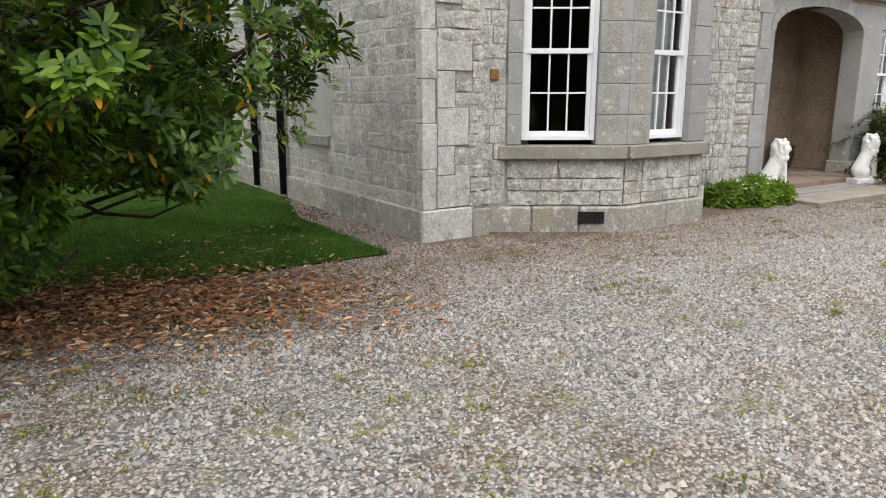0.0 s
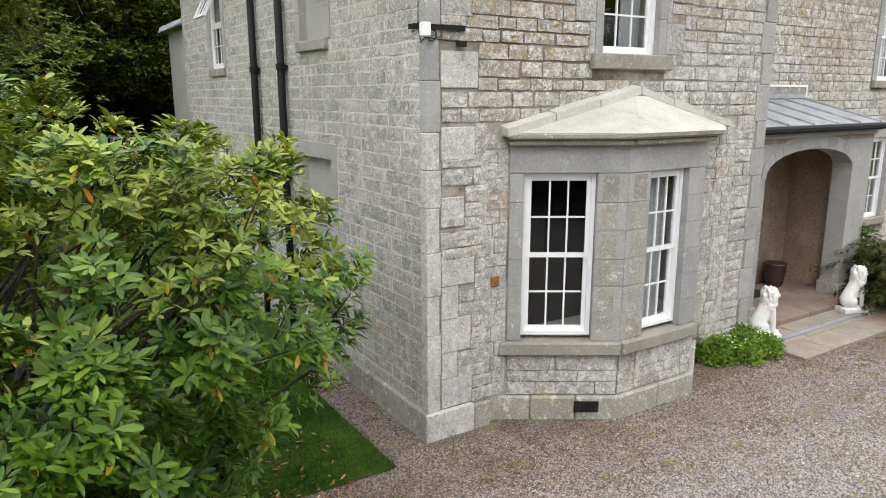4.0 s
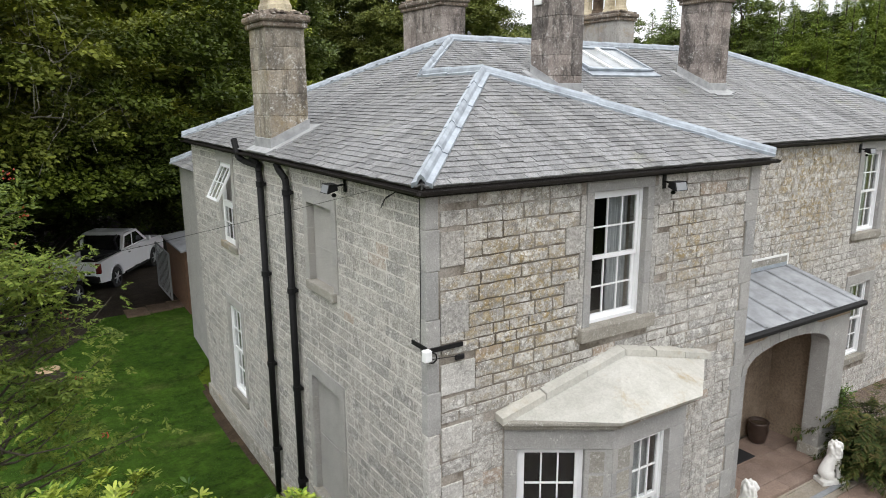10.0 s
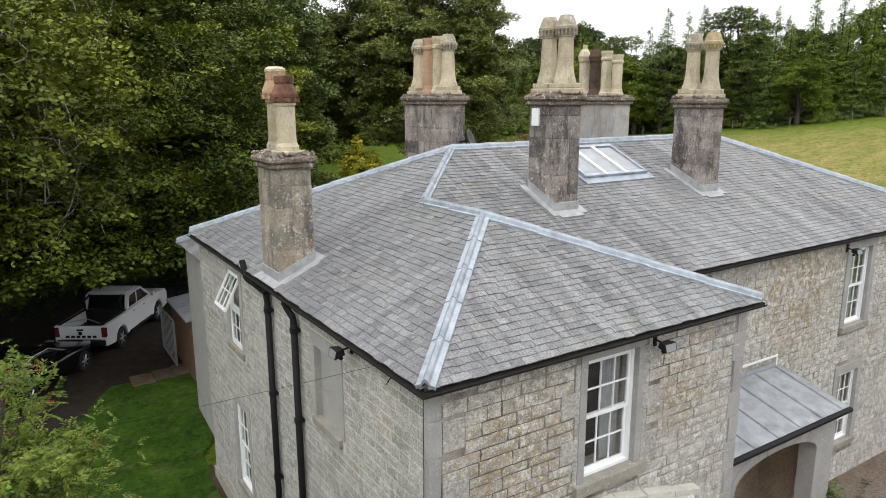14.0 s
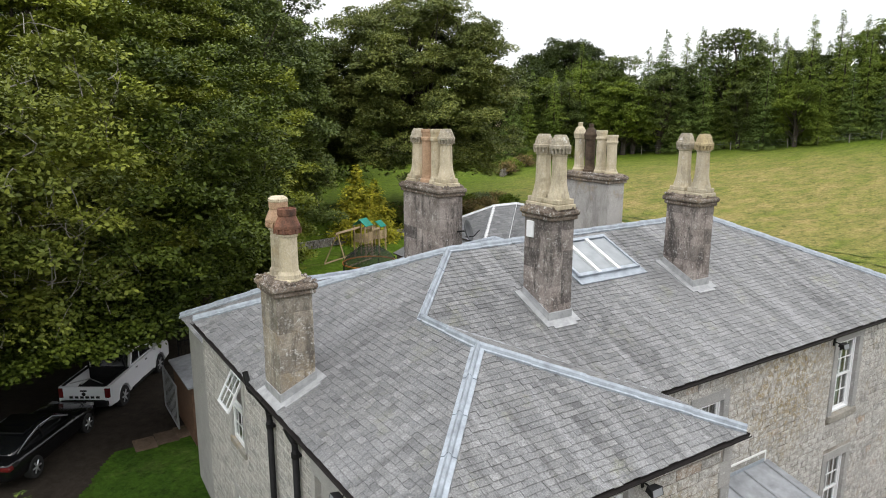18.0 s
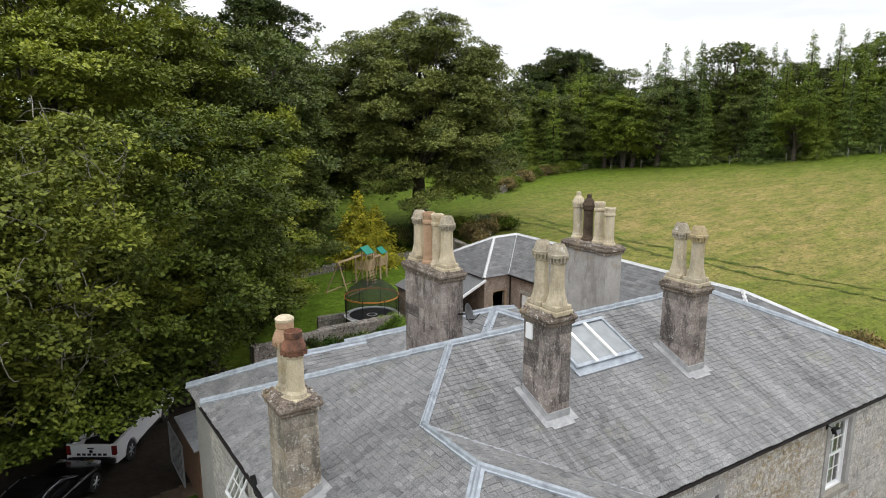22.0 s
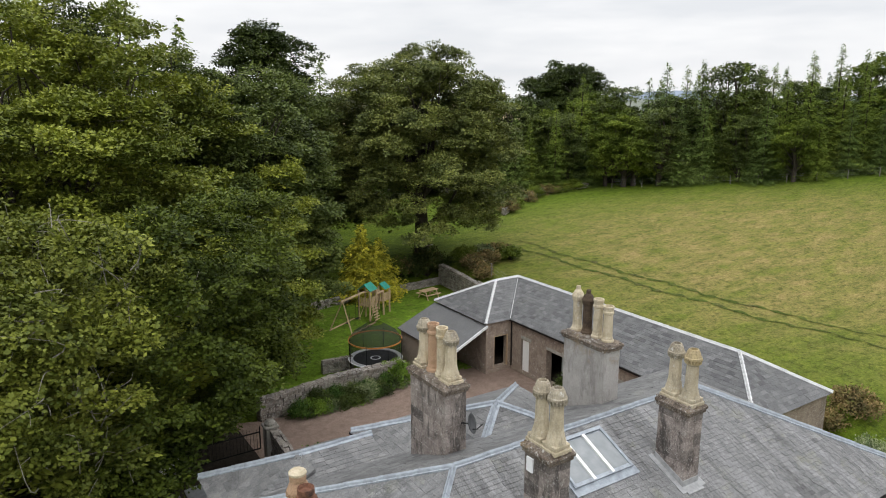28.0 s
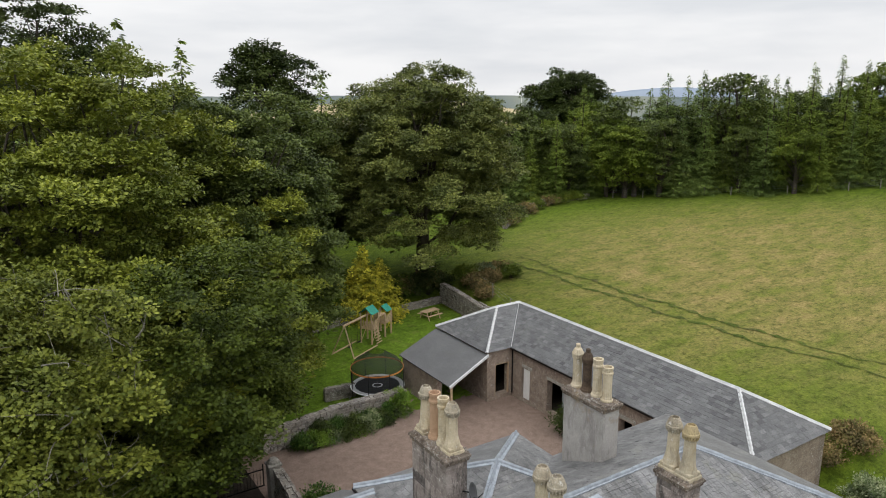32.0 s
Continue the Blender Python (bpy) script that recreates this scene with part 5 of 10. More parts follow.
qr = part("rear_roof", Geo().slab([(QX0, LY + 0.1, QZ), (QX0, QY1, QZ), qa, (QX0 + s, LY + 0.1, QZ + 0.5 * s)], 0.06).slab([(QX0, QY1, QZ), (PX0 + 0.15, QY1, QZ), qb, qa], 0.06).slab([qa, qb, (PX0 + 0.15, LY - 0.2, 6.5), (QX0 + s, LY - 0.2, 6.5)], 0.06), M_SLATE_J, house, "low slate roof of the rear block")
lead_strip(qr, (QX0, QY1, QZ), qa, nl.normalized(), nb.normalized(), 0.13)
lead_strip(qr, qa, qb, nf.normalized(), nb.normalized(), 0.13)

# ---- unseen floors and partition behind the glass, near-black for the rooms' darkness
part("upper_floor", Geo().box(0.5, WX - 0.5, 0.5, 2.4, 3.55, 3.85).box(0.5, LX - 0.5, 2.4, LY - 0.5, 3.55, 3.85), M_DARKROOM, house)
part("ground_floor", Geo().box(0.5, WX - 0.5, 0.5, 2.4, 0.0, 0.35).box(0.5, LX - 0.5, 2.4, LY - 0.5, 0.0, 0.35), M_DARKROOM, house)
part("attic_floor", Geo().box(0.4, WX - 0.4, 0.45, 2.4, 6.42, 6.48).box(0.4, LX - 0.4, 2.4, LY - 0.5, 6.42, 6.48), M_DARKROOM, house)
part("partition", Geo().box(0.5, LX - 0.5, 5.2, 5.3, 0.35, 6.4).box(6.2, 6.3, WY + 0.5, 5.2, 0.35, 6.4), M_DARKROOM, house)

# ---------------------------------------------------------------- ground
def swing(x, y):
    """Lays a place of the first survey behind the house onto the plan."""
    b = float(ease(12, 22, y))
    return x + b * (0.24 - 0.007 * x + 0.0018 * y), y + b * (0.50 - 0.0364 * y)


def drop(y):
    """How far the land behind the house falls below the level of the first survey."""
    return 0.018 * np.clip(y, 0, 115) * ease(10, 22, y)


def ground_z(x, y):
    """Height of the land: level before the house, rising behind it and up the field."""
    x, y = np.asarray(x, dtype=float), np.asarray(y, dtype=float)
    y = y + ease(12, 22, y) * (0.0378 * y - 0.5)
    left = 1.1 * ease(9, 20, y)
    yard = 0.5 * ease(10, 20, y) + 0.75 * ease(33, 45, y)
    k = ease(2, 8, x)
    low = left * (1 - k) + yard * k
    d = 0.8 * x + 0.6 * y
    c = np.clip(0.6 * x - 0.8 * y, -20, 40)
    field = 1.3 + 0.060 * (np.clip(d, 20, 110) - 28) + 0.0013 * (c + 20) ** 2 * ease(30, 95, d) - 0.035 * np.clip(d - 128, 0, 4000)
    f = np.maximum(ease(28.3, 31.0, x) * ease(4, 12, y), ease(46.0, 50, y) * ease(-10, 20, x))
    f = np.maximum(f, ease(60, 90, y))
    return low * (1 - f) + field * f + 0.03 * np.sin(x * 0.31) * np.cos(y * 0.27) * ease(30, 60, y) - drop(y)


def gz(x, y):
    return float(ground_z(x, y))


def sheet(name, xs, ys, lift, material, keep=None, wobble=0.0, label="", kind="structure", category="ground"):
    """A sheet that follows the land, lifted a little above it."""
    X, Y = np.meshgrid(xs, ys)
    Z = ground_z(X, Y) + lift
    if wobble:
        for i in range(Z.shape[0]):
            for j in range(Z.shape[1]):
                Z[i, j] += wobble * noise.noise(Vector((X[i, j] * 1.7, Y[i, j] * 1.7, 3.0)))
    nx, ny = len(xs), len(ys)
    vs = np.stack([X, Y, Z], -1).reshape(-1, 3)
    idx = np.arange(nx * ny).reshape(ny, nx)
    q = np.stack([idx[:-1, :-1], idx[:-1, 1:], idx[1:, 1:], idx[1:, :-1]], -1).reshape(-1, 4)
    if keep is not None:
        cx, cy = vs[q][:, :, 0].mean(1), vs[q][:, :, 1].mean(1)
        q = q[keep(cx, cy)]
    me = bpy.data.meshes.new(name)
    me.from_pydata(vs.tolist(), [], q.tolist())
    ob = part(name, me, material, None, smooth=True)
    return tagged(ob, label, category, kind=kind)


def gravel_mat():
    k = Nodes("grey_gravel")
    v = k.n("ShaderNodeTexVoronoi")
    v.inputs["Scale"].default_value = 48.0
    k.link(k.pos, v.inputs["Vector"])
    sp = k.n("ShaderNodeSeparateColor")
    k.link(v.outputs["Color"], sp.inputs["Color"])
    c = k.ramp(sp.outputs[0], (0.0, (0.10, 0.092, 0.086)), (0.35, (0.26, 0.245, 0.232)), (0.6, (0.33, 0.285, 0.255)), (0.8, (0.38, 0.365, 0.345)), (1.0, (0.47, 0.455, 0.435)))
    gap = k.mask(v.outputs["Distance"], 0.35, 0.75)
    c = k.mix(k.math("MULTIPLY", gap, 0.75), c, (0.085, 0.07, 0.058))
    # trodden, earthier gravel along the house
    sp2 = k.n("ShaderNodeSeparateXYZ")
    k.link(k.pos, sp2.inputs[0])
    edge = k.math("ADD", sp2.outputs["Y"], k.math("MULTIPLY", k.math("SUBTRACT", k.noise(0.9, 6, 0.7), 0.5), 2.2))
    c = k.mix(k.mask(edge, -2.6, -1.0), c, (0.84, 0.74, 0.69), "MULTIPLY")
    # earthy and mossy drifts
    e = k.mask(k.noise(0.7, 7, 0.75), 0.46, 0.60)
    c = k.mix(e, c, (0.86, 0.76, 0.64), "MULTIPLY")
    m = k.mask(k.noise(1.9, 8, 0.78), 0.56, 0.63)
    c = k.mix(k.math("MULTIPLY", m, 0.6), c, (0.20, 0.195, 0.05))
    k.bump(k.math("SUBTRACT", 1.0, v.outputs["Distance"]), 1.0, 0.025)
    return k.done(c, 0.9, spec=0.25)


def earth_mat(name, dark, light, scale=3.0):
    k = Nodes(name)
    c = k.ramp(k.noise(scale, 6, 0.7), (0.3, dark), (0.7, light))
    g = k.noise(26, 8, 0.85)
    c = k.mix(0.9, c, k.ramp(g, (0.36, (0.26, 0.26, 0.26)), (0.64, (0.74, 0.74, 0.74))), "OVERLAY")
    p = k.mask(k.noise(9.0, 8, 0.85), 0.56, 0.64)
    c = k.mix(k.math("MULTIPLY", p, 0.45), c, tuple(v * 0.5 for v in dark))
    k.bump(g, 0.9, 0.03)
    return k.done(c, 0.95, spec=0.2)


def grass_mat(name, dark, light, dry, dry_amount, scale=0.12, slope=None):
    k = Nodes(name)
    c = k.ramp(k.noise(1.1, 7, 0.75), (0.36, dark), (0.62, light))
    d = k.mask(k.noise(scale, 7, 0.68, stretch=(1.0, 1.6, 1.0)), 0.55 - dry_amount * 0.19, 0.68 - dry_amount * 0.03)
    if slope:
        # the dry ground lies on one slope and thins out away from it
        sx, sy, r = slope
        v = k.n("ShaderNodeVectorMath")
        v.operation = "DISTANCE"
        k.link(k.pos, v.inputs[0])
        v.inputs[1].default_value = (sx, sy, 4.5)
        near = k.mask(k.math("SUBTRACT", 1.0, k.math("DIVIDE", v.outputs["Value"], r)), 0.08, 0.6)
        d = k.math("MULTIPLY", k.math("ADD", 0.3, k.math("MULTIPLY", d, 0.7)), k.math("ADD", 0.03, k.math("MULTIPLY", near, 0.97)))
    c = k.mix(k.math("MULTIPLY", d, 0.8), c, dry)
    t = k.mask(k.noise(0.45, 6, 0.75, stretch=(0.6, 1.5, 1.0)), 0.50, 0.64)
    c = k.mix(k.math("MULTIPLY", t, 0.35), c, tuple(v * 0.75 for v in dark))
    tuft = k.mask(k.noise(1.6, 8, 0.82, stretch=(1.0, 1.3, 1.0)), 0.50, 0.60)
    c = k.mix(k.math("MULTIPLY", tuft, 0.6), c, tuple(v * 0.5 for v in dark))
    f = k.noise(5.0, 8, 0.8)
    c = k.mix(0.9, c, k.ramp(f, (0.36, (0.28, 0.28, 0.28)), (0.64, (0.72, 0.72, 0.72))), "OVERLAY")
    k.bump(k.noise(14.0, 6, 0.8), 0.8, 0.08)
    return k.done(c, 0.95, spec=0.15)


M_GRAVEL = gravel_mat()
# Near-black brown carries the shade of the trees over the drive.
M_DRIVE = earth_mat("shaded_drive_earth", (0.020, 0.016, 0.012), (0.048, 0.038, 0.029))
M_YARD = earth_mat("reddish_yard_gravel", (0.185, 0.132, 0.104), (0.285, 0.212, 0.172), 2.2)
M_FIELD = grass_mat("meadow", (0.064, 0.108, 0.008), (0.126, 0.178, 0.013), (0.34, 0.248, 0.105), 1.0, 0.30, (56.0, 30.0, 36.0))
# Tree shade on the side lawn is put into a darker green than the garden's.
M_SHADED_LAWN = grass_mat("lawn", (0.029, 0.068, 0.006), (0.058, 0.116, 0.011), (0.10, 0.12, 0.03), 0.0, 0.5)
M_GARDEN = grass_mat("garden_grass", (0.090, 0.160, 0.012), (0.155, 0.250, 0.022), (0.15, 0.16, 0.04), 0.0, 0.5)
M_SOIL = earth_mat("leafy_soil", (0.045, 0.032, 0.022), (0.10, 0.07, 0.045), 2.0)

fine = np.arange(-14, 36.01, 0.75)
xs = np.concatenate([[-4200, -2600, -1500, -800, -400, -200, -110, -70, -50, -38, -28, -20], fine, [38, 41, 44, 48, 52, 57, 62, 68, 74, 80, 86, 92, 98, 106, 116, 130, 150, 190, 260, 400, 700, 1300, 2400, 4200]])
fy = np.arange(-14, 52.01, 0.75)
ys = np.concatenate([[-2400, -900, -300, -120, -60, -30, -20], fy, [55, 58, 62, 66, 70, 75, 80, 86, 92, 100, 112, 130, 160, 220, 320, 500, 900, 1600, 2800, 4300]])
sheet("ground", xs, ys, -0.04, M_FIELD, label="rolling green and straw-coloured meadow land")


def lawn_edge(y):
    return -0.58 + 0.40 * ease(1.6, 4.0, y) - 0.10 * np.sin(y * 0.9) * ease(1, 3, y) + 1.3 * ease(11.5, 13.5, y)


def in_lawn(x, y):
    x, y = np.asarray(x, dtype=float), np.asarray(y, dtype=float)
    front = -0.27 - 0.06 * np.clip(-0.7 - x, 0, 1) + 0.17 * np.clip(-1.9 - x, 0, 3) + 0.04 * np.sin(x * 3.0)
    return (x < lawn_edge(y)) & (y > front) & (y < 16.9 + 0.35 * np.sin(x * 2.7) - 0.9 * np.clip(-1.0 - x, 0, 4)) & (x > -9)


sheet("gravel_forecourt", np.arange(-16, 20.1, 0.25), np.arange(-16, 2.01, 0.25), -0.008, M_GRAVEL, lambda x, y: (y < 0.4) | (x > -0.9), 0.010, "pale grey gravel forecourt with patchy moss", category="gravel")
sheet("soil_strip", np.arange(-0.9, 0.1, 0.15), np.arange(1.9, 11.3, 0.3), -0.008, M_SOIL, None, 0.008, "strip of dark soil along the side wall", category="soil")
sheet("lawn", np.arange(-9, 1.3, 0.10), np.arange(-0.46, 17.6, 0.13), 0.012, M_SHADED_LAWN, in_lawn, 0.012, "mown green lawn beside the house", category="lawn")
sheet("drive", np.arange(-16, 8.1, 0.5), np.arange(13.6, 40, 0.5), -0.012, M_DRIVE, lambda x, y: (y > 14.4) & ((x < 3.4) | (y > 15.0)) & ((x < 5) | (y < 23)), 0.02, "drive of beaten earth and gravel, tree shade put into its colour", category="drive")
sheet("yard", np.arange(4.9, 23.1, 0.5), np.arange(10.5, 30.2, 0.5), 0.004, M_YARD, lambda x, y: (y < 28.0) | (x > 15.6), 0.015, "reddish gravel stable yard", category="yard")
sheet("garden_lawn", np.arange(8.0, 28.1, 0.5), np.arange(28.2, 45.2, 0.5), 0.006, M_GARDEN, None, 0.02, "walled garden lawn", category="lawn")
sheet("leafy_soil", np.arange(-9, -2.2, 0.12), np.arange(-2.4, 1.5, 0.12), 0.003, M_SOIL, lambda x, y: (y < 0.4 + 0.35 * np.clip(-2.6 - x, 0, 4)) & (y > -0.25 - 0.25 * (-2.3 - x) + 0.25 * np.sin(x * 2.3)), 0.01, "bare soil under the rhododendron", category="soil")


def template_mesh(name, v, faces, material):
    """Many copies of one small shape in one mesh: v is (n, k, 3), faces the shape's faces."""
    n, k = v.shape[:2]
    base = (np.arange(n) * k)[:, None]
    me = bpy.data.meshes.new(name)
    me.vertices.add(n * k)
    me.vertices.foreach_set("co", np.ascontiguousarray(v, dtype=np.float32).ravel())
    loops, starts, at = [], [], 0
    idx = np.concatenate([base + np.array(f)[None, :] for f in faces], 1)
    sizes = [len(f) for f in faces]
    per = sum(sizes)
    me.loops.add(n * per)
    me.loops.foreach_set("vertex_index", idx.astype(np.int32).ravel())
    st = (np.arange(n) * per)[:, None] + np.cumsum([0] + sizes[:-1])[None, :]
    me.polygons.add(n * len(faces))
    me.polygons.foreach_set("loop_start", st.astype(np.int32).ravel())
    me.update(calc_edges=True)
    me.materials.append(material)
    return me


def frames(d, up):
    """Unit vectors along d, across it and above it."""
    d = d / np.linalg.norm(d, axis=1, keepdims=True)
    s = np.cross(d, up)
    s /= np.maximum(np.linalg.norm(s, axis=1, keepdims=True), 1e-6)
    return d, s, np.cross(s, d)


LEAF_FACES = [(0, 1, 2, 8), (8, 2, 3, 4), (8, 4, 5, 6), (0, 8, 6, 7)]


def leaves(name, p, d, up, length, width, droop, material):
    """Oblong leaves, folded a little along the rib and drooping towards the tip."""
    d, s, n = frames(d, up)
    L, W = length[:, None], width[:, None]
    dr = (droop * length)[:, None]

    def at_(f, w):
        return p + d * L * f - n * dr * f * f + s * W * w + n * W * abs(w) * 0.3
    v = np.stack([p, at_(0.28, 0.36), at_(0.62, 0.5), at_(0.90, 0.27), at_(1.0, 0.0), at_(0.90, -0.27), at_(0.62, -0.5), at_(0.28, -0.36), at_(0.62, 0.0)], 1)
    return template_mesh(name, v, LEAF_FACES, material)


def kites(name, p, d, up, length, width, material):
    """Small leaves as bent kites of two faces."""
    d, s, n = frames(d, up)
    L, W = length[:, None], width[:, None]
    v = np.stack([p, p + d * L * 0.5 + s * W * 0.5, p + d * L - n * L * 0.12, p + d * L * 0.5 - s * W * 0.5], 1)
    return template_mesh(name, v, [(0, 1, 2), (0, 2, 3)], material)


# Upper leaves get this lighter green, so light from above sits in the colour.
M_RHODO_T = leaf_mat("rhododendron_lit_new_leaf", [(0.150, 0.215, 0.026), (0.225, 0.296, 0.042), (0.315, 0.370, 0.072), (0.178, 0.244, 0.032)], 0.26, 0.14, 0.9, 0.24)
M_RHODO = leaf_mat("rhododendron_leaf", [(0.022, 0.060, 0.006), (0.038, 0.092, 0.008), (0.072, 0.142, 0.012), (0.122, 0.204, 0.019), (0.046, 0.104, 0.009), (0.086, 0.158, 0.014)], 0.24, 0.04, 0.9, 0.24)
M_RHODO_Y = leaf_mat("yellowed_leaf", [(0.42, 0.22, 0.02), (0.48, 0.32, 0.04), (0.30, 0.12, 0.02)], 0.5, 0.2, 0.9)
M_LITTER = leaf_mat("fallen_leaf", [(0.145, 0.058, 0.032), (0.27, 0.115, 0.060), (0.48, 0.32, 0.19), (0.20, 0.080, 0.040), (0.33, 0.150, 0.080), (0.20, 0.12, 0.075), (0.60, 0.46, 0.31)], 0.7, 0.05, 3.0)
M_BEECH = leaf_mat("beech_leaf", [(0.105, 0.138, 0.018), (0.165, 0.204, 0.026), (0.260, 0.296, 0.044), (0.130, 0.166, 0.020)], 0.42, 0.16, 0.30, 0.28)
M_CHESTNUT = leaf_mat("chestnut_leaf", [(0.086, 0.112, 0.018), (0.130, 0.160, 0.025), (0.205, 0.236, 0.040), (0.142, 0.166, 0.028)], 0.45, 0.14, 0.45, 0.2)
M_SYCAMORE = leaf_mat("sycamore_leaf", [(0.056, 0.084, 0.018), (0.088, 0.122, 0.026), (0.132, 0.170, 0.040), (0.090, 0.124, 0.028)], 0.45, 0.14, 0.5, 0.26)
# Dark leaf for the low boughs, with their shade put into the colour.
M_SHADED_BOUGH = leaf_mat("shaded_bough_leaf", [(0.034, 0.052, 0.007), (0.052, 0.076, 0.010), (0.092, 0.124, 0.017), (0.060, 0.084, 0.012)], 0.45, 0.10, 0.4, 0.16)
M_DARKLEAF = leaf_mat("dark_leaf", [(0.026, 0.042, 0.010), (0.042, 0.063, 0.014), (0.068, 0.092, 0.022), (0.048, 0.070, 0.017)], 0.5, 0.08, 0.3, 0.14)
M_MAPLE = leaf_mat("maple_leaf", [(0.070, 0.092, 0.024), (0.122, 0.150, 0.036), (0.205, 0.235, 0.064), (0.140, 0.166, 0.044)], 0.45, 0.14, 0.4, 0.24)
M_OAK = leaf_mat("oak_leaf", [(0.085, 0.130, 0.018), (0.130, 0.185, 0.026), (0.190, 0.245, 0.040), (0.120, 0.160, 0.028)], 0.5, 0.22, 0.2)
M_CONIFER = leaf_mat("conifer_needles", [(0.066, 0.108, 0.030), (0.100, 0.155, 0.038), (0.150, 0.208, 0.050), (0.118, 0.165, 0.052)], 0.6, 0.1, 0.12)
M_LARCH = leaf_mat("larch_needles", [(0.098, 0.150, 0.024), (0.150, 0.212, 0.036), (0.215, 0.270, 0.050)], 0.6, 0.15, 0.12)
M_TWIG = stone_mat("pale_twig_bark", (0.17, 0.16, 0.135), (0.31, 0.295, 0.255), each=0.0, grain=20)
M_GOLD = leaf_mat("golden_cypress", [(0.330, 0.330, 0.036), (0.460, 0.440, 0.046), (0.580, 0.540, 0.070), (0.260, 0.280, 0.036)], 0.6, 0.15, 1.5)
M_ROWAN = leaf_mat("rowan_leaf", [(0.085, 0.135, 0.025), (0.13, 0.185, 0.035), (0.20, 0.25, 0.055), (0.10, 0.145, 0.03)], 0.5, 0.3, 1.0)
M_SHRUB = leaf_mat("shrub_leaf", [(0.03, 0.07, 0.016), (0.05, 0.11, 0.022), (0.08, 0.16, 0.03), (0.16, 0.22, 0.05)], 0.5, 0.2, 0.8)
M_YEWISH = leaf_mat("dark_fir_spray", [(0.028, 0.048, 0.014), (0.050, 0.075, 0.020), (0.085, 0.095, 0.030), (0.11, 0.085, 0.035)], 0.6, 0.1, 1.5)
M_PALEBUSH = leaf_mat("pale_flowering_shrub", [(0.10, 0.15, 0.06), (0.20, 0.25, 0.12), (0.32, 0.36, 0.24)], 0.6, 0.2, 1.2)
M_GRASSBLADE = leaf_mat("grass_blade", [(0.03, 0.08, 0.01), (0.055, 0.13, 0.016), (0.085, 0.17, 0.026)], 0.5, 0.25, 1.0)
M_BERRY = plain_mat("rowan_berry", (0.35, 0.04, 0.015), 0.4)


def unit_vectors(rng, n):
    v = rng.normal(size=(n, 3))
    return v / np.linalg.norm(v, axis=1, keepdims=True)


def limb(g, a, b, r0, r1, rng, bend=0.12, n=5, sides=7):
    """A bent, tapering branch from a to b."""
    a, b = np.array(a, float), np.array(b, float)
    ln = np.linalg.norm(b - a)
    off = rng.normal(size=3) * ln * bend
    pts = [a + (b - a) * t + off * math.sin(math.pi * t) for t in np.linspace(0, 1, n)]
    for i in range(n - 1):
        g.cone(tuple(pts[i]), tuple(pts[i + 1]), r0 + (r1 - r0) * i / (n - 1), r0 + (r1 - r0) * (i + 1) / (n - 1), sides, caps=(i == n - 2))
    return pts


def crown_points(rng, centre, radii, lobes, per_lobe, lobe_r, flat=0.75, low_cut=-0.85, extra=()):
    """Lobes on the shell of an ellipsoid, with leafy points on the outer side of each lobe."""
    c, R = np.array(centre), np.array(radii)
    k = np.arange(lobes) + rng.uniform(-0.35, 0.35, lobes)
    dz = 1 - (1 - low_cut) * (k + 0.5) / lobes
    th = k * 2.39996 + rng.uniform(0, 6)
    rr = np.sqrt(np.maximum(1 - dz ** 2, 0.0))
    d = np.stack([rr * np.cos(th), rr * np.sin(th), dz], 1)
    # the lower half stays nearly as wide as the middle
    flat_len = np.maximum(np.linalg.norm(d[:, :2], axis=1, keepdims=True), 1e-3)
    wide = np.where(d[:, 2:3] < 0, np.maximum(flat_len, 0.88), flat_len)
    d = np.concatenate([d[:, :2] / flat_len * wide, d[:, 2:3]], 1)
    shell = np.where(rng.uniform(size=(len(d), 1)) < 0.82, rng.uniform(0.76, 1.0, size=(len(d), 1)), rng.uniform(0.48, 0.72, size=(len(d), 1)))
    lc = c + d * R * shell
    lr = lobe_r * rng.uniform(0.7, 1.45, size=len(d))
    fill = max(3, lobes // 7)
    u = unit_vectors(rng, fill)
    lc = np.concatenate([lc, c + u * R * rng.uniform(0.3, 0.68, size=(fill, 1))])
    lr = np.concatenate([lr, np.full(fill, lobe_r * 1.3)])
    if len(extra):
        ex = np.array(extra, dtype=float)
        lc, lr = np.concatenate([lc, ex[:, :3]]), np.concatenate([lr, ex[:, 3]])
    pts, out = [], []
    shape = np.array((1, 1, flat))
    for q, r in zip(lc, lr):
        # each lobe is a bunch of flat sprays, one above another, with gaps between
        ns = int(rng.integers(6, 11))
        su = unit_vectors(rng, ns)
        su[:, 2] = np.where(su[:, 2] < -0.35, -su[:, 2] * 0.7, su[:, 2])
        sc = q + su * r * rng.uniform(0.55, 0.98, size=(ns, 1)) * shape
        m = int(per_lobe * (r / lobe_r) ** 2 / ns) + 2
        sr = r * rng.uniform(0.28, 0.50, size=(ns, 1, 1))
        v = unit_vectors(rng, ns * m).reshape(ns, m, 3)
        v[:, :, 2] = np.abs(v[:, :, 2]) - 0.12
        w = sc[:, None] + v * sr * rng.uniform(0.55, 1.08, size=(ns, m, 1)) * np.array((1.15, 1.15, 0.55))
        w[:, :, 2] -= (np.linalg.norm(v[:, :, :2], axis=2) ** 2) * sr[:, :, 0] * 0.25
        pts.append(w.reshape(-1, 3))
        out.append((v * 0.7 + su[:, None] * 0.6).reshape(-1, 3))
    return np.concatenate(pts), np.concatenate(out), lc, lr


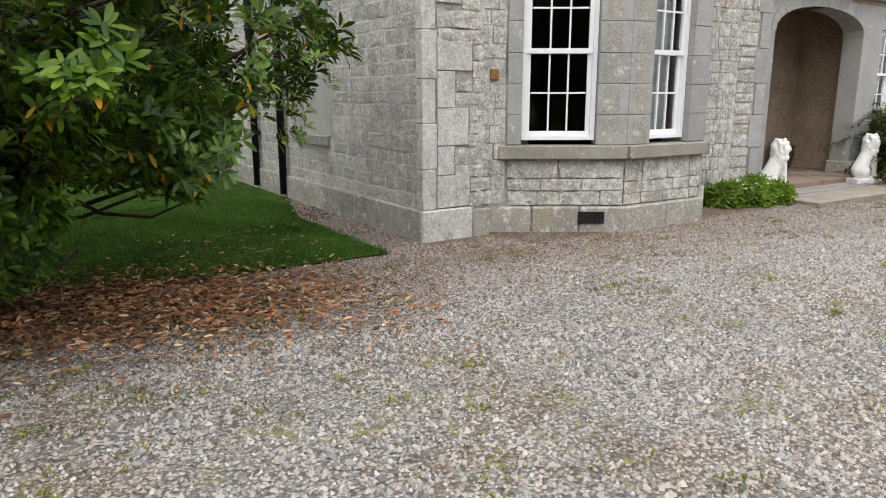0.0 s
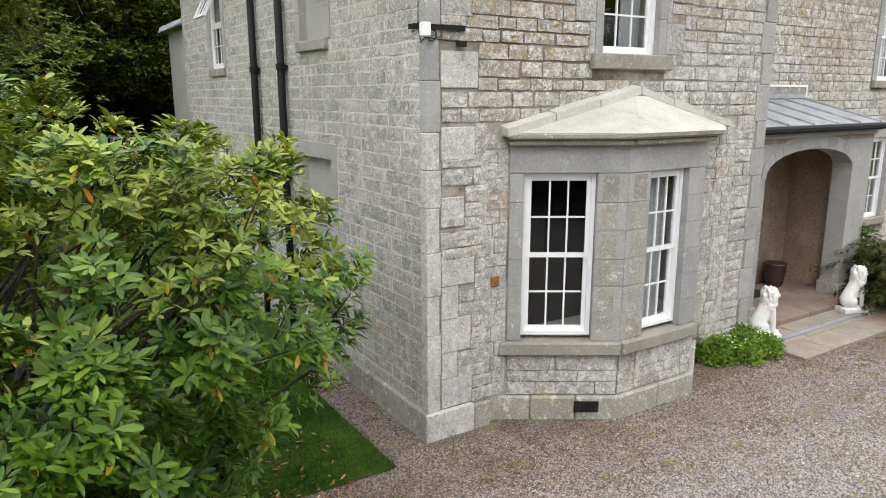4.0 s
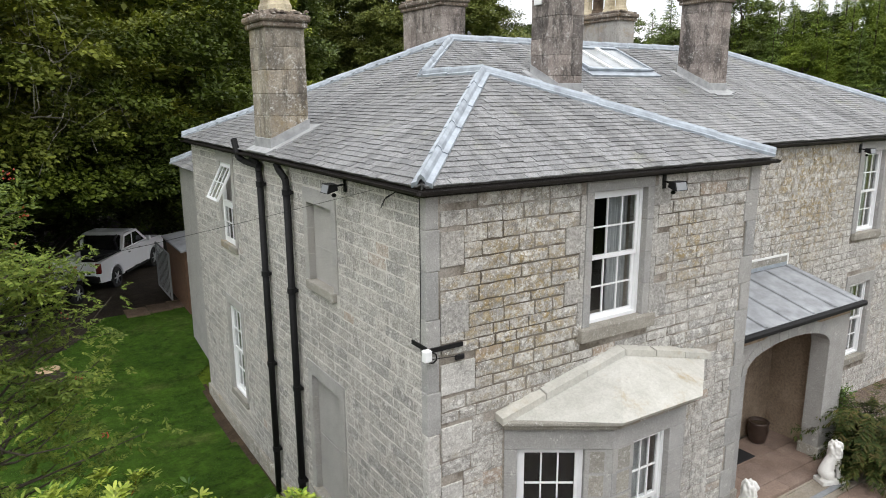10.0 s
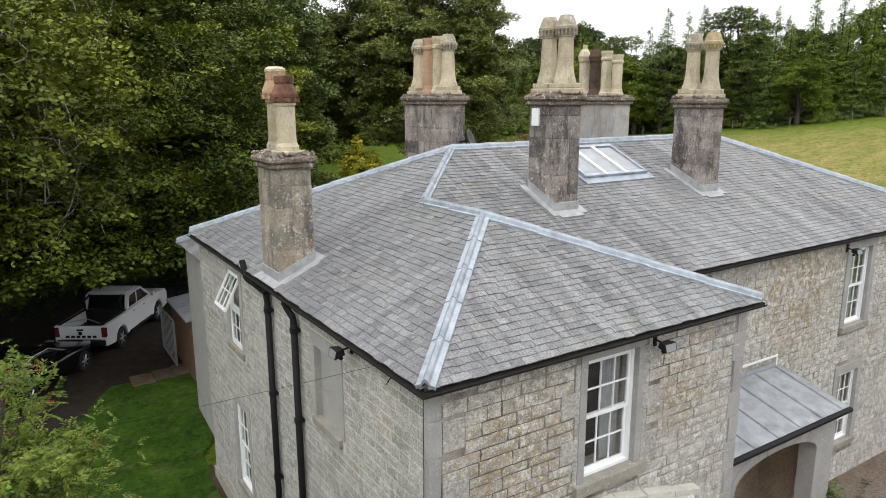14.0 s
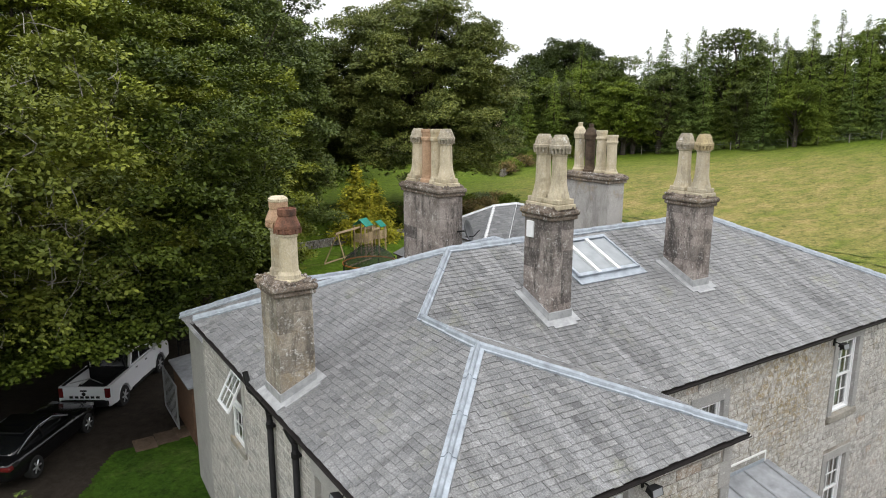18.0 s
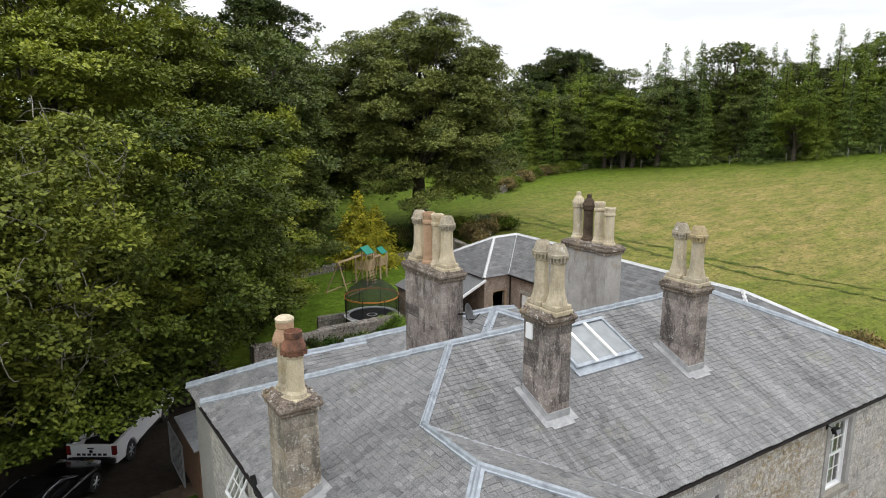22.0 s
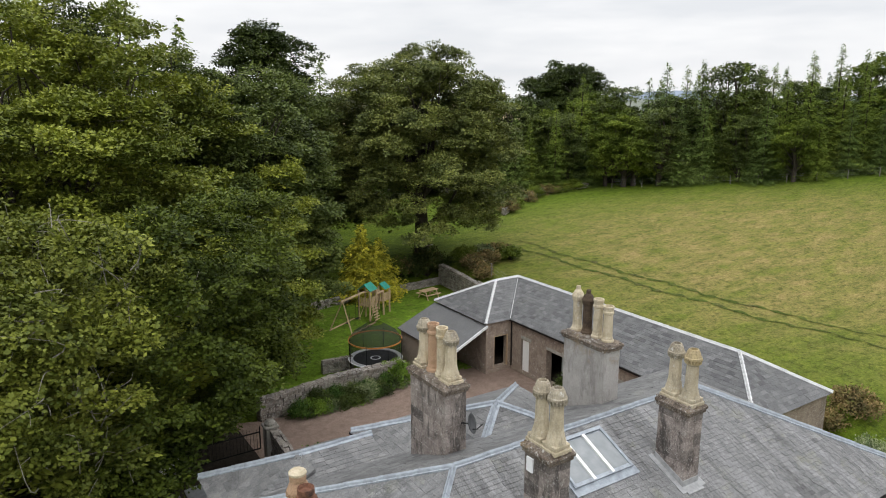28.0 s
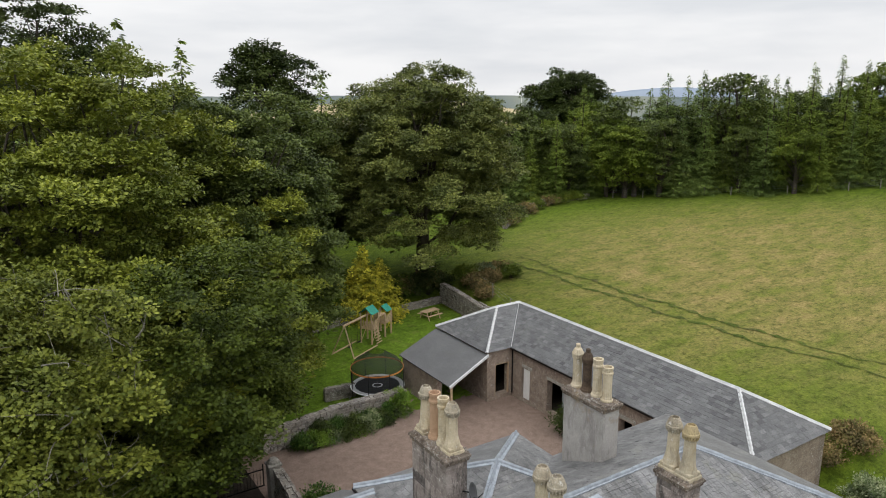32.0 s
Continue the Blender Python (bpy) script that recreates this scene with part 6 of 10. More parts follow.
def broad_tree(name, label, base, height, radius, crown_low, lobes, per_lobe, leaf, material, seed, lobe_r=None, bark=M_BARK, trunk_r=0.45, squash=1.0, clumps=5, group="broadleaved trees", twigs=0, centre=None, extra=(), boughs=()):
    """A tapered trunk with limbs and a lobed crown of small leaves in clumps."""
    rng = np.random.default_rng(seed)
    root = thing(name, label, "tree", group, at=base)
    hz = height - crown_low
    c = np.array((0.0, 0.0, crown_low + hz * 0.5)) if centre is None else np.array(centre)
    R = np.array((radius, radius * squash, hz * 0.5))
    lobe_r = lobe_r or radius * 0.30
    pts, out, lc, lr = crown_points(rng, c, R * np.array((0.93, 0.93, 0.90)), lobes, per_lobe, lobe_r, extra=[(e[0] - base[0], e[1] - base[1], e[2] - base[2], e[3]) for e in [moved_lobe(*q) for q in extra] + list(boughs)])
    g = Geo()
    fork = (0, 0, crown_low + hz * 0.18)
    limb(g, (0, 0, -0.3), fork, trunk_r, trunk_r * 0.72, rng, 0.03, 5, 10)
    limb(g, fork, (c[0], c[1], crown_low + hz * 0.8), trunk_r * 0.7, trunk_r * 0.15, rng, 0.06, 5, 8)
    for q in lc[: min(len(lc), 26)]:
        st = np.array((0, 0, crown_low + hz * rng.uniform(0.0, 0.45)))
        limb(g, st, q, trunk_r * 0.22, 0.03, rng, 0.10, 5, 6)
    part("trunk", g, bark, root, smooth=True)
    # every point carries a spray of leaves
    n = len(pts)
    p = np.repeat(pts, clumps, 0) + rng.normal(size=(n * clumps, 3)) * leaf * np.array((0.75, 0.75, 0.35))
    o = np.repeat(out, clumps, 0)
    d = o * 0.7 + rng.normal(size=(len(p), 3)) * np.array((0.6, 0.6, 0.3)) + np.array((0, 0, -0.15))
    up = o * 0.9 + np.array((0, 0, 1.0)) + rng.normal(size=(len(p), 3)) * 0.5
    ln = leaf * rng.uniform(0.7, 1.35, len(p))
    # larger leaves deep inside each lobe close it against the sky
    m = 26
    u = unit_vectors(rng, len(lc) * m)
    r3 = np.repeat(lr, m)[:, None]
    pin = np.repeat(lc, m, 0) + u * r3 * np.array((0.50, 0.50, 0.20)) - np.array((0, 0, 0.25)) * r3
    p, d = np.concatenate([p, pin]), np.concatenate([d, rng.normal(size=pin.shape) * np.array((1, 1, 0.25))])
    up = np.concatenate([up, np.tile((0.0, 0.0, 1.0), (len(pin), 1)) + rng.normal(size=pin.shape) * 0.25])
    ln = np.concatenate([ln, np.minimum(r3[:, 0] * rng.uniform(0.20, 0.32, len(pin)), 0.36)])
    part("crown", kites("crown", p, d, up, ln, ln * rng.uniform(0.55, 0.8, len(p)), material), None, root)
    if twigs:
        g = Geo()
        pick = rng.choice(n, twigs)
        for i in pick:
            q = pts[i]
            b = q + out[i] * rng.uniform(0.2, 0.45) + rng.normal(size=3) * 0.35
            a = q - out[i] * rng.uniform(0.5, 1.2) + rng.normal(size=3) * 0.4
            limb(g, a, b, rng.uniform(0.014, 0.024), 0.006, rng, 0.2, 6, 4)
        tagged(part("twig_growth", g, M_TWIG, root), "pale bare twigs showing through", kind="stuff")
    return root


def conifer(name, label, base, height, radius, material, seed, tiers=16, group="conifers", leaf=0.42, dens=1.0, low=0.06):
    rng = np.random.default_rng(seed)
    root = thing(name, label, "tree", group, at=base)
    g = Geo().cone((0, 0, -0.3), (0, 0, height * 0.97), height * 0.016 + 0.05, 0.02, 7)
    ps, ds = [], []
    for t in range(tiers):
        f = t / (tiers - 1)
        z = height * (low + (1 - low) * f ** 0.95)
        r = radius * (1 - f) ** 0.9 * rng.uniform(0.8, 1.15) + 0.06
        nb = max(4, int(10 * (1 - f) + 4))
        for b in range(nb):
            k = math.tau * (b + rng.uniform(-0.4, 0.4)) / nb + t * 1.3
            rr = r * rng.uniform(0.6, 1.2)
            zb = z + height * rng.uniform(-0.035, 0.035)
            m = max(3, int(rr / 0.36 * dens))
            e = np.array((math.cos(k), math.sin(k), 0))
            sd = np.array((-e[1], e[0], 0))
            for q in range(m):
                s = (q + 0.8) / m
                w = 0.10 + 0.20 * (1 - s) * rr
                for w2 in (-1, 0, 1):
                    ps.append(e * rr * s + sd * w * w2 * rng.uniform(0.4, 1.0) + np.array((0, 0, zb - rr * s * 0.38 + 0.20 * rr * s * s + rng.uniform(-0.2, 0.2))))
                    ds.append(e * 0.9 + sd * w2 * 0.8 + np.array((0, 0, -0.30)))
    p, d = np.array(ps), np.array(ds)
    d += rng.normal(size=d.shape) * 0.25
    ln = leaf * rng.uniform(0.7, 1.4, len(p))
    part("trunk", g, M_BARK, root)
    up = np.tile(np.array((0, 0, 1.0)), (len(p), 1)) + rng.normal(size=p.shape) * 0.3
    part("crown", kites("crown", p, d, up, ln, ln * 0.55, material), None, root)
    return root


# ---- trees by the drive
def at(x, y, dz=0.0):
    x, y = swing(x, y)
    return (x, y, gz(x, y) + dz)


def skirt(x, y, z0, z1, radius, count, size, seed):
    """Low hanging boughs round a crown."""
    rg = random.Random(seed)
    rows = []
    for i in range(count):
        k = math.tau * (i + rg.uniform(0, 0.8)) / count
        q = radius * rg.uniform(0.55, 0.95)
        rows.append((x + q * math.cos(k), y + q * math.sin(k), gz(*swing(x, y)) + float(drop(y)) + rg.uniform(z0, z1), size * rg.uniform(0.7, 1.2)))
    return rows


def to(x, y, z):
    """Height above the ground of a tree top at z."""
    return z - float(drop(y)) - gz(*swing(x, y))


def moved_lobe(x, y, z, r):
    return (*swing(x, y), z - float(drop(y)), r)


SHOULDER = [(4.7, 36, 18.9, 1.5), (6.4, 37, 18.6, 1.5), (8.4, 38, 18.0, 1.5), (10.2, 38.5, 17.0, 1.5), (11.8, 39, 15.6, 1.5), (13.2, 39, 14.0, 1.5)]
broad_tree("chestnut_tree", "broad chestnut with pale twigs over the drive", at(-8.5, 18.5), 15.0, 6.7, 2.6, 120, 230, 0.15, M_CHESTNUT, 1, 1.15, trunk_r=0.5, twigs=900,
           extra=[(-2.6, 15.6, 6.4, 1.5), (-1.2, 17.2, 6.6, 1.6), (-3.8, 14.4, 7.6, 1.7), (-3.2, 17.6, 7.6, 1.8), (-4.6, 15.4, 6.2, 1.6)],
           boughs=[(-2.2, 14.9, 10.2, 1.4), (-3.2, 14.4, 9.6, 1.4), (-3.4, 14.6, 11.4, 1.5), (-0.8, 16.0, 11.2, 1.4), (-1.6, 15.8, 12.8, 1.4), (-2.4, 15.0, 8.4, 1.3), (-4.2, 13.8, 8.0, 1.3), (-4.6, 13.6, 10.2, 1.5)])
broad_tree("beech_tree", "tall full beech behind the parked cars", at(-2.0, 33.5), 22.0, 9.8, 0.6, 190, 200, 0.17, M_BEECH, 2, 1.25, trunk_r=0.6, twigs=60,
           extra=[(0.0, 19.6, 6.9, 1.7), (1.6, 22.6, 6.6, 1.8), (2.6, 24.8, 7.2, 1.9), (1.0, 24.2, 8.8, 1.9), (0.2, 21.5, 9.4, 2.0), (3.5, 27.0, 8.5, 2.0), (2.0, 25.0, 11.0, 2.1), (4.5, 28.0, 6.5, 1.8), (-0.5, 24.0, 12.0, 2.2), (3.0, 28.0, 11.0, 2.1), (5.0, 29.5, 9.0, 2.0), (-1.0, 20.4, 8.3, 1.8), (-2.2, 18.0, 9.4, 1.9), (-2.5, 21.5, 11.0, 2.2), (1.5, 27.0, 13.5, 2.2), (4.4, 26.3, 6.8, 1.4), (6.9, 29.0, 8.0, 1.6), (5.4, 28.0, 9.6, 1.6), (3.6, 27.0, 10.2, 1.6), (-2.4, 24.5, 15.5, 1.7), (0.4, 27.0, 16.8, 1.7), (2.6, 29.5, 15.6, 1.7), (4.2, 30.5, 13.0, 1.7)])
# Low boughs of the trees, split off so their shade sits in dark leaves.
broad_tree("hornbeam_tree", "low boughs over the parked cars, their shade put into dark leaves", at(3.6, 26.6), 11.0, 4.2, 2.6, 60, 190, 0.15, M_SHADED_BOUGH, 41, 1.1, trunk_r=0.3,
           extra=[(2.4, 26.0, 5.4, 1.6), (5.6, 30.5, 6.0, 1.7), (3.2, 25.4, 5.0, 1.4), (4.6, 25.2, 4.6, 1.2), (3.3, 24.2, 4.2, 1.2), (1.9, 23.2, 4.2, 1.2), (0.2, 22.0, 4.8, 1.3), (6.0, 27.3, 5.4, 1.2), (1.8, 24.3, 6.0, 1.3), (-1.2, 21.4, 4.6, 1.2), (5.2, 26.6, 3.6, 0.9), (2.6, 23.6, 3.2, 0.9), (-2.2, 15.2, 5.0, 1.0), (-1.2, 15.6, 5.0, 1.0), (-3.2, 15.0, 5.0, 1.0), (-0.3, 16.4, 5.0, 1.0), (-2.0, 16.4, 4.8, 1.0), (-4.2, 15.0, 4.8, 1.1), (-1.2, 17.2, 4.9, 1.0), (-3.0, 16.4, 4.7, 1.0), (-0.2, 17.8, 5.2, 1.1), (-2.6, 15.8, 5.8, 1.2), (-1.4, 16.2, 6.0, 1.2), (-2.9, 16.0, 4.65, 0.8), (-2.2, 16.2, 4.65, 0.8), (-3.6, 16.0, 4.55, 0.9), (-1.5, 16.6, 4.6, 0.8)],
           boughs=[(0.9, 16.6, 8.6, 1.4), (2.6, 18.2, 9.0, 1.4), (3.6, 19.2, 9.6, 1.3), (4.3, 19.8, 11.3, 1.4), (2.2, 17.8, 10.8, 1.4), (0.6, 16.8, 10.6, 1.4), (2.8, 19.6, 12.8, 1.5), (5.0, 21.2, 10.0, 1.3), (0.2, 17.6, 12.6, 1.5), (5.2, 22.0, 12.4, 1.4), (6.0, 23.6, 9.4, 1.3), (2.2, 16.8, 7.2, 1.3), (1.0, 16.6, 6.1, 1.2), (4.0, 20.2, 8.2, 1.2), (3.0, 18.7, 7.0, 1.2), (1.6, 17.4, 5.5, 1.0), (0.2, 16.8, 5.2, 1.0), (-1.2, 17.4, 5.6, 1.1), (-0.6, 16.2, 7.4, 1.3), (5.0, 22.4, 7.4, 1.2), (3.6, 20.6, 5.8, 1.1), (2.6, 19.0, 5.4, 1.0)])
broad_tree("sycamore_tree", "spreading green tree behind the drive gate", at(8.2, 38.5), to(8.2, 38.5, 20.0), 7.0, 0.6, 130, 190, 0.18, M_SYCAMORE, 3, 1.2, trunk_r=0.5,
           extra=SHOULDER)
broad_tree("sycamore_tree", "bright green young tree behind the drive gate", at(6.0, 33.6), 13.0, 5.6, 0.4, 100, 200, 0.16, M_BEECH, 17, 1.05, trunk_r=0.3,
           extra=[(8.4, 30.5, 5.8, 1.3), (9.6, 32.7, 8.3, 1.4), (10.6, 33.8, 11.2, 1.4), (8.4, 31.5, 10.5, 1.5), (9.4, 33.0, 13.2, 1.4)])
broad_tree("lime_tree", "dense broadleaved tree leaning over the garden wall", at(9.8, 40.0), 11.5, 3.8, 0.4, 50, 150, 0.17, M_SYCAMORE, 4, 1.1, trunk_r=0.35)
broad_tree("sycamore_tree", "dark leafy sycamore at the drive", at(-15.0, 29.0), 20.0, 8.5, 0.6, 70, 100, 0.26, M_DARKLEAF, 5, 2.0, trunk_r=0.5)
broad_tree("sycamore_tree", "dark leafy sycamore at the back of the drive", at(-9.0, 44.0), 22.0, 9.0, 0.6, 70, 100, 0.28, M_DARKLEAF, 6, 2.1, trunk_r=0.5)
broad_tree("sycamore_tree", "dark tree filling the wood edge", at(7.0, 50.0), 19.5, 8.0, 0.6, 70, 100, 0.28, M_DARKLEAF, 7, 2.0, trunk_r=0.5)
broad_tree("pine_tree", "tall dark flat-topped pine on the skyline", at(0.0, 70.0), to(0.0, 70.0, 29.5), 6.0, 15.0, 30, 130, 0.28, M_DARKLEAF, 8, 1.9, trunk_r=0.5)
broad_tree("pine_tree", "tall dark flat-topped pine on the skyline", at(18.2, 62.0), to(18.2, 62.0, 25.0), 4.4, to(18.2, 62.0, 17.5), 30, 120, 0.24, M_DARKLEAF, 13, 1.35, trunk_r=0.4)
broad_tree("oak_tree", "round-headed oak on the skyline", at(90.0, 97.0), to(90.0, 97.0, 24.2), 6.2, 8.5, 40, 150, 0.24, M_DARKLEAF, 9, 1.8, trunk_r=0.45)
conifer("fir_tree", "pale open-topped fir above the wood", at(29.0, 75.0), to(29.0, 75.0, 22.4), 5.6, M_LARCH, 10, 34)
conifer("fir_tree", "pale open-topped fir above the wood", at(4.6, 56.0), to(4.6, 56.0, 25.2), 6.0, M_LARCH, 14, 34)
conifer("fir_tree", "pale open-topped fir above the wood", at(9.2, 56.0), to(9.2, 56.0, 23.8), 5.6, M_LARCH, 15, 34)
conifer("fir_tree", "pale open-topped fir above the wood", at(24.5, 73.0), to(24.5, 73.0, 20.8), 5.0, M_CONIFER, 16, 30)
broad_tree("oak_tree", "tree in the wood behind the garden", at(14.5, 58.0), 15.0, 7.0, 1.0, 55, 100, 0.26, M_OAK, 11, 1.8)
broad_tree("oak_tree", "dark tree filling the gap below the pine", at(16.5, 54.0), to(16.5, 54.0, 21.0), 5.8, 1.0, 50, 110, 0.24, M_SYCAMORE, 18, 1.6)
broad_tree("oak_tree", "leafy tree behind the garden wall", at(21.5, 58.0), to(21.5, 58.0, 19.5), 5.4, 1.0, 45, 100, 0.26, M_SYCAMORE, 19, 1.6)
broad_tree("maple_tree", "great dark domed tree beyond the stable", at(28.9, 50.6), 20.0, 9.4, 2.6, 180, 250, 0.18, M_MAPLE, 12, 1.5, trunk_r=0.75, squash=0.95, twigs=60,
           extra=[q for q in skirt(28.3, 50.0, 3.4, 5.8, 10.0, 48, 1.35, 3) + skirt(28.3, 50.0, 5.8, 9.6, 10.4, 28, 1.6, 4) if q[0] > 22.8])

# ---- the wood along the field, from a few kinds of tree
kinds = [
    broad_tree("woodland_tree", "leafy tree in the wood beyond the field", at(66, 76), 11.5, 3.8, 0.8, 34, 62, 0.26, M_OAK, 21, 1.25, group="woodland trees", clumps=5),
    broad_tree("woodland_tree", "leafy tree in the wood beyond the field", at(73, 70), 12.5, 3.6, 0.6, 34, 62, 0.26, M_SYCAMORE, 22, 1.25, group="woodland trees", clumps=5),
    broad_tree("woodland_tree", "dark leafy tree in the wood beyond the field", at(80, 63), 12.0, 3.6, 0.6, 34, 62, 0.26, M_DARKLEAF, 23, 1.2, group="woodland trees", clumps=5),
    conifer("woodland_conifer", "conifer in the wood beyond the field", at(86, 58), 12.0, 3.4, M_CONIFER, 24, 38, "woodland trees", 0.23, 2.3, low=0.03),
    conifer("woodland_conifer", "larch in the wood beyond the field", at(90, 52), 12.8, 3.0, M_LARCH, 25, 38, "woodland trees", 0.23, 2.3, low=0.03),
]
rw2 = random.Random(9)


def wood_edge(t):
    """The field's far fence: from behind the great tree round to the hilltop."""
    a = (38.0, 86.0), (58.0, 71.5), (70.0, 66.0), (79.0, 57.0), (84.0, 47.5), (93.0, 36.0), (104.0, 18.0)
    i = min(int(t * 6), 5)
    k = t * 6 - i
    return a[i][0] + (a[i + 1][0] - a[i][0]) * k, a[i][1] + (a[i + 1][1] - a[i][1]) * k


for row, (back, count) in enumerate(((1.5, 30), (5.5, 25), (10.5, 20), (17.0, 14))):
    for i in range(count):
        t = (i + rw2.uniform(0.1, 0.9)) / count
        x, y = wood_edge(t)
        b = back + rw2.uniform(-1.2, 1.6)
        x, y = swing(x + 0.78 * b, y + 0.62 * b)
        con = 0.45 + 0.3 * (t > 0.45)
        src = rw2.choice(kinds[3:]) if rw2.random() < con else rw2.choice(kinds[:3])
        s = rw2.uniform(0.88, 1.22) * (0.78 if row == 0 else 1.0 + 0.14 * (t > 0.4))
        copy_thing(src, pose(x, y, gz(x, y) - 0.1, 0, 0, rw2.uniform(0, 360)) @ Matrix.Diagonal((s, s, s, 1)))
for x, y, z, n in ((98, 82.5, 22.4, 4), (98, 68.2, 22.9, 3), (98, 61.5, 23.2, 4), (98, 58.0, 23.0, 3), (98, 53.3, 23.4, 4), (99, 50.5, 22.4, 3), (98, 75.0, 20.4, 3), (97, 48.0, 21.2, 4), (96, 65.0, 20.9, 3)):
    s = (to(x, y, z) - 0.9) / (12.0 if n == 3 else 12.8)
    x, y = swing(x, y)
    copy_thing(kinds[n], pose(x, y, gz(x, y) - 0.1, 0, 0, x * y % 360) @ Matrix.Diagonal((s, s, s, 1)))
for x, y, s, n in ((46, 92, 1.35, 1), (38, 100, 1.2, 0), (26, 108, 1.1, 2), (18, 90, 1.2, 0), (10, 100, 1.3, 1), (22, 84, 1.1, 3), (92, 102, 1.7, 2), (88, 104, 1.5, 2), (-12, 80, 1.6, 0), (2, 84, 1.4, 2), (-24, 60, 1.5, 1), (-22, 44, 1.5, 0), (-26, 34, 1.5, 2), (34, 76, 1.0, 0), (-18, 18, 1.2, 2), (12, 57, 1.1, 2), (19, 60, 1.0, 0)):
    x, y = swing(x, y)
    copy_thing(kinds[n], pose(x, y, gz(x, y) - 0.1, 0, 0, x * 37 % 360) @ Matrix.Diagonal((s, s, s, 1)))

# unseen trees added behind the camera to darken the window reflections
for i in range(15):
    x, y, s = -42 + i * 6.2, -27 - 4 * math.sin(i * 1.9), 0.85 + 0.25 * math.sin(i * 2.7)
    copy_thing(kinds[i % 3], pose(x, y, -0.1, 0, 0, i * 77 % 360) @ Matrix.Diagonal((s * 1.15, s * 1.15, s, 1)))

for i, (x, y, h, r) in enumerate(((-13.5, 24.5, 6.0, 3.4), (-10.0, 28.5, 6.5, 3.2), (-6.5, 27.5, 5.5, 2.8), (-3.0, 29.0, 5.5, 2.8), (0.5, 30.5, 5.0, 2.6), (3.5, 31.5, 4.5, 2.4), (-16.0, 18.0, 6.0, 3.2), (8.0, 36.0, 4.2, 2.2), (-8.0, 34.0, 8.0, 3.5), (4.0, 36.0, 7.0, 3.0))):
    broad_tree("laurel", "dark evergreen undergrowth behind the drive", at(x, y), h, r, -0.4, 30, 80, 0.18, M_DARKLEAF, 300 + i, r * 0.36, trunk_r=0.12, group="undergrowth", clumps=4)

# Added out of view: a dark row for the window glass to reflect.
unseen_hedge = broad_tree("laurel", "unseen evergreen shrubbery added to darken the house's window reflections", at(-16.0, -18.0), 5.5, 3.4, -0.4, 24, 50, 0.25, M_DARKLEAF, 340, 1.2, trunk_r=0.12, group="undergrowth", clumps=4)
for i in range(1, 13):
    copy_thing(unseen_hedge, pose(-16.0 + i * 3.4, -18.0 - 1.5 * math.sin(i * 1.3), -0.05, 0, 0, i * 61 % 360))

M_TRACK = grass_mat("trodden_grass", (0.056, 0.085, 0.013), (0.105, 0.135, 0.024), (0.14, 0.12, 0.05), 0.4, 0.5)


def field_track(shift):
    """A worn wheel track crossing the field behind the stable."""
    g = Geo()
    pts = []
    for i in range(8, 180):
        i *= 0.5
        t = i / 89
        y = 54 - 44 * t
        x = 39.0 - 0.7 * math.sin(t * 2.6) + 2.2 * t * t + shift + 0.20 * math.sin(i * 0.35 + 2.0 * shift) + 0.11 * math.sin(i * 1.1) + 0.07 * math.sin(i * 1.9)
        w = (0.17 + 0.10 * math.sin(i * 1.7) + 0.07 * math.sin(i * 3.1 + shift)) * ease(2, 22, i) * (1 - 0.7 * ease(55, 85, i)) + 0.012
        x, y = swing(x, y)
        pts.append((x - w, x + w, y))
    vs = [(a, y, gz(a, y) + 0.0) for a, b, y in pts] + [(b, y, gz(b, y) + 0.0) for a, b, y in pts]
    n = len(pts)
    g.add(vs, [(n + i, i, i + 1, n + i + 1) for i in range(n - 1)])
    tagged(part("field_track", g, M_TRACK), "worn wheel track across the meadow", "track", kind="structure")


field_track(0.0)
field_track(1.7)

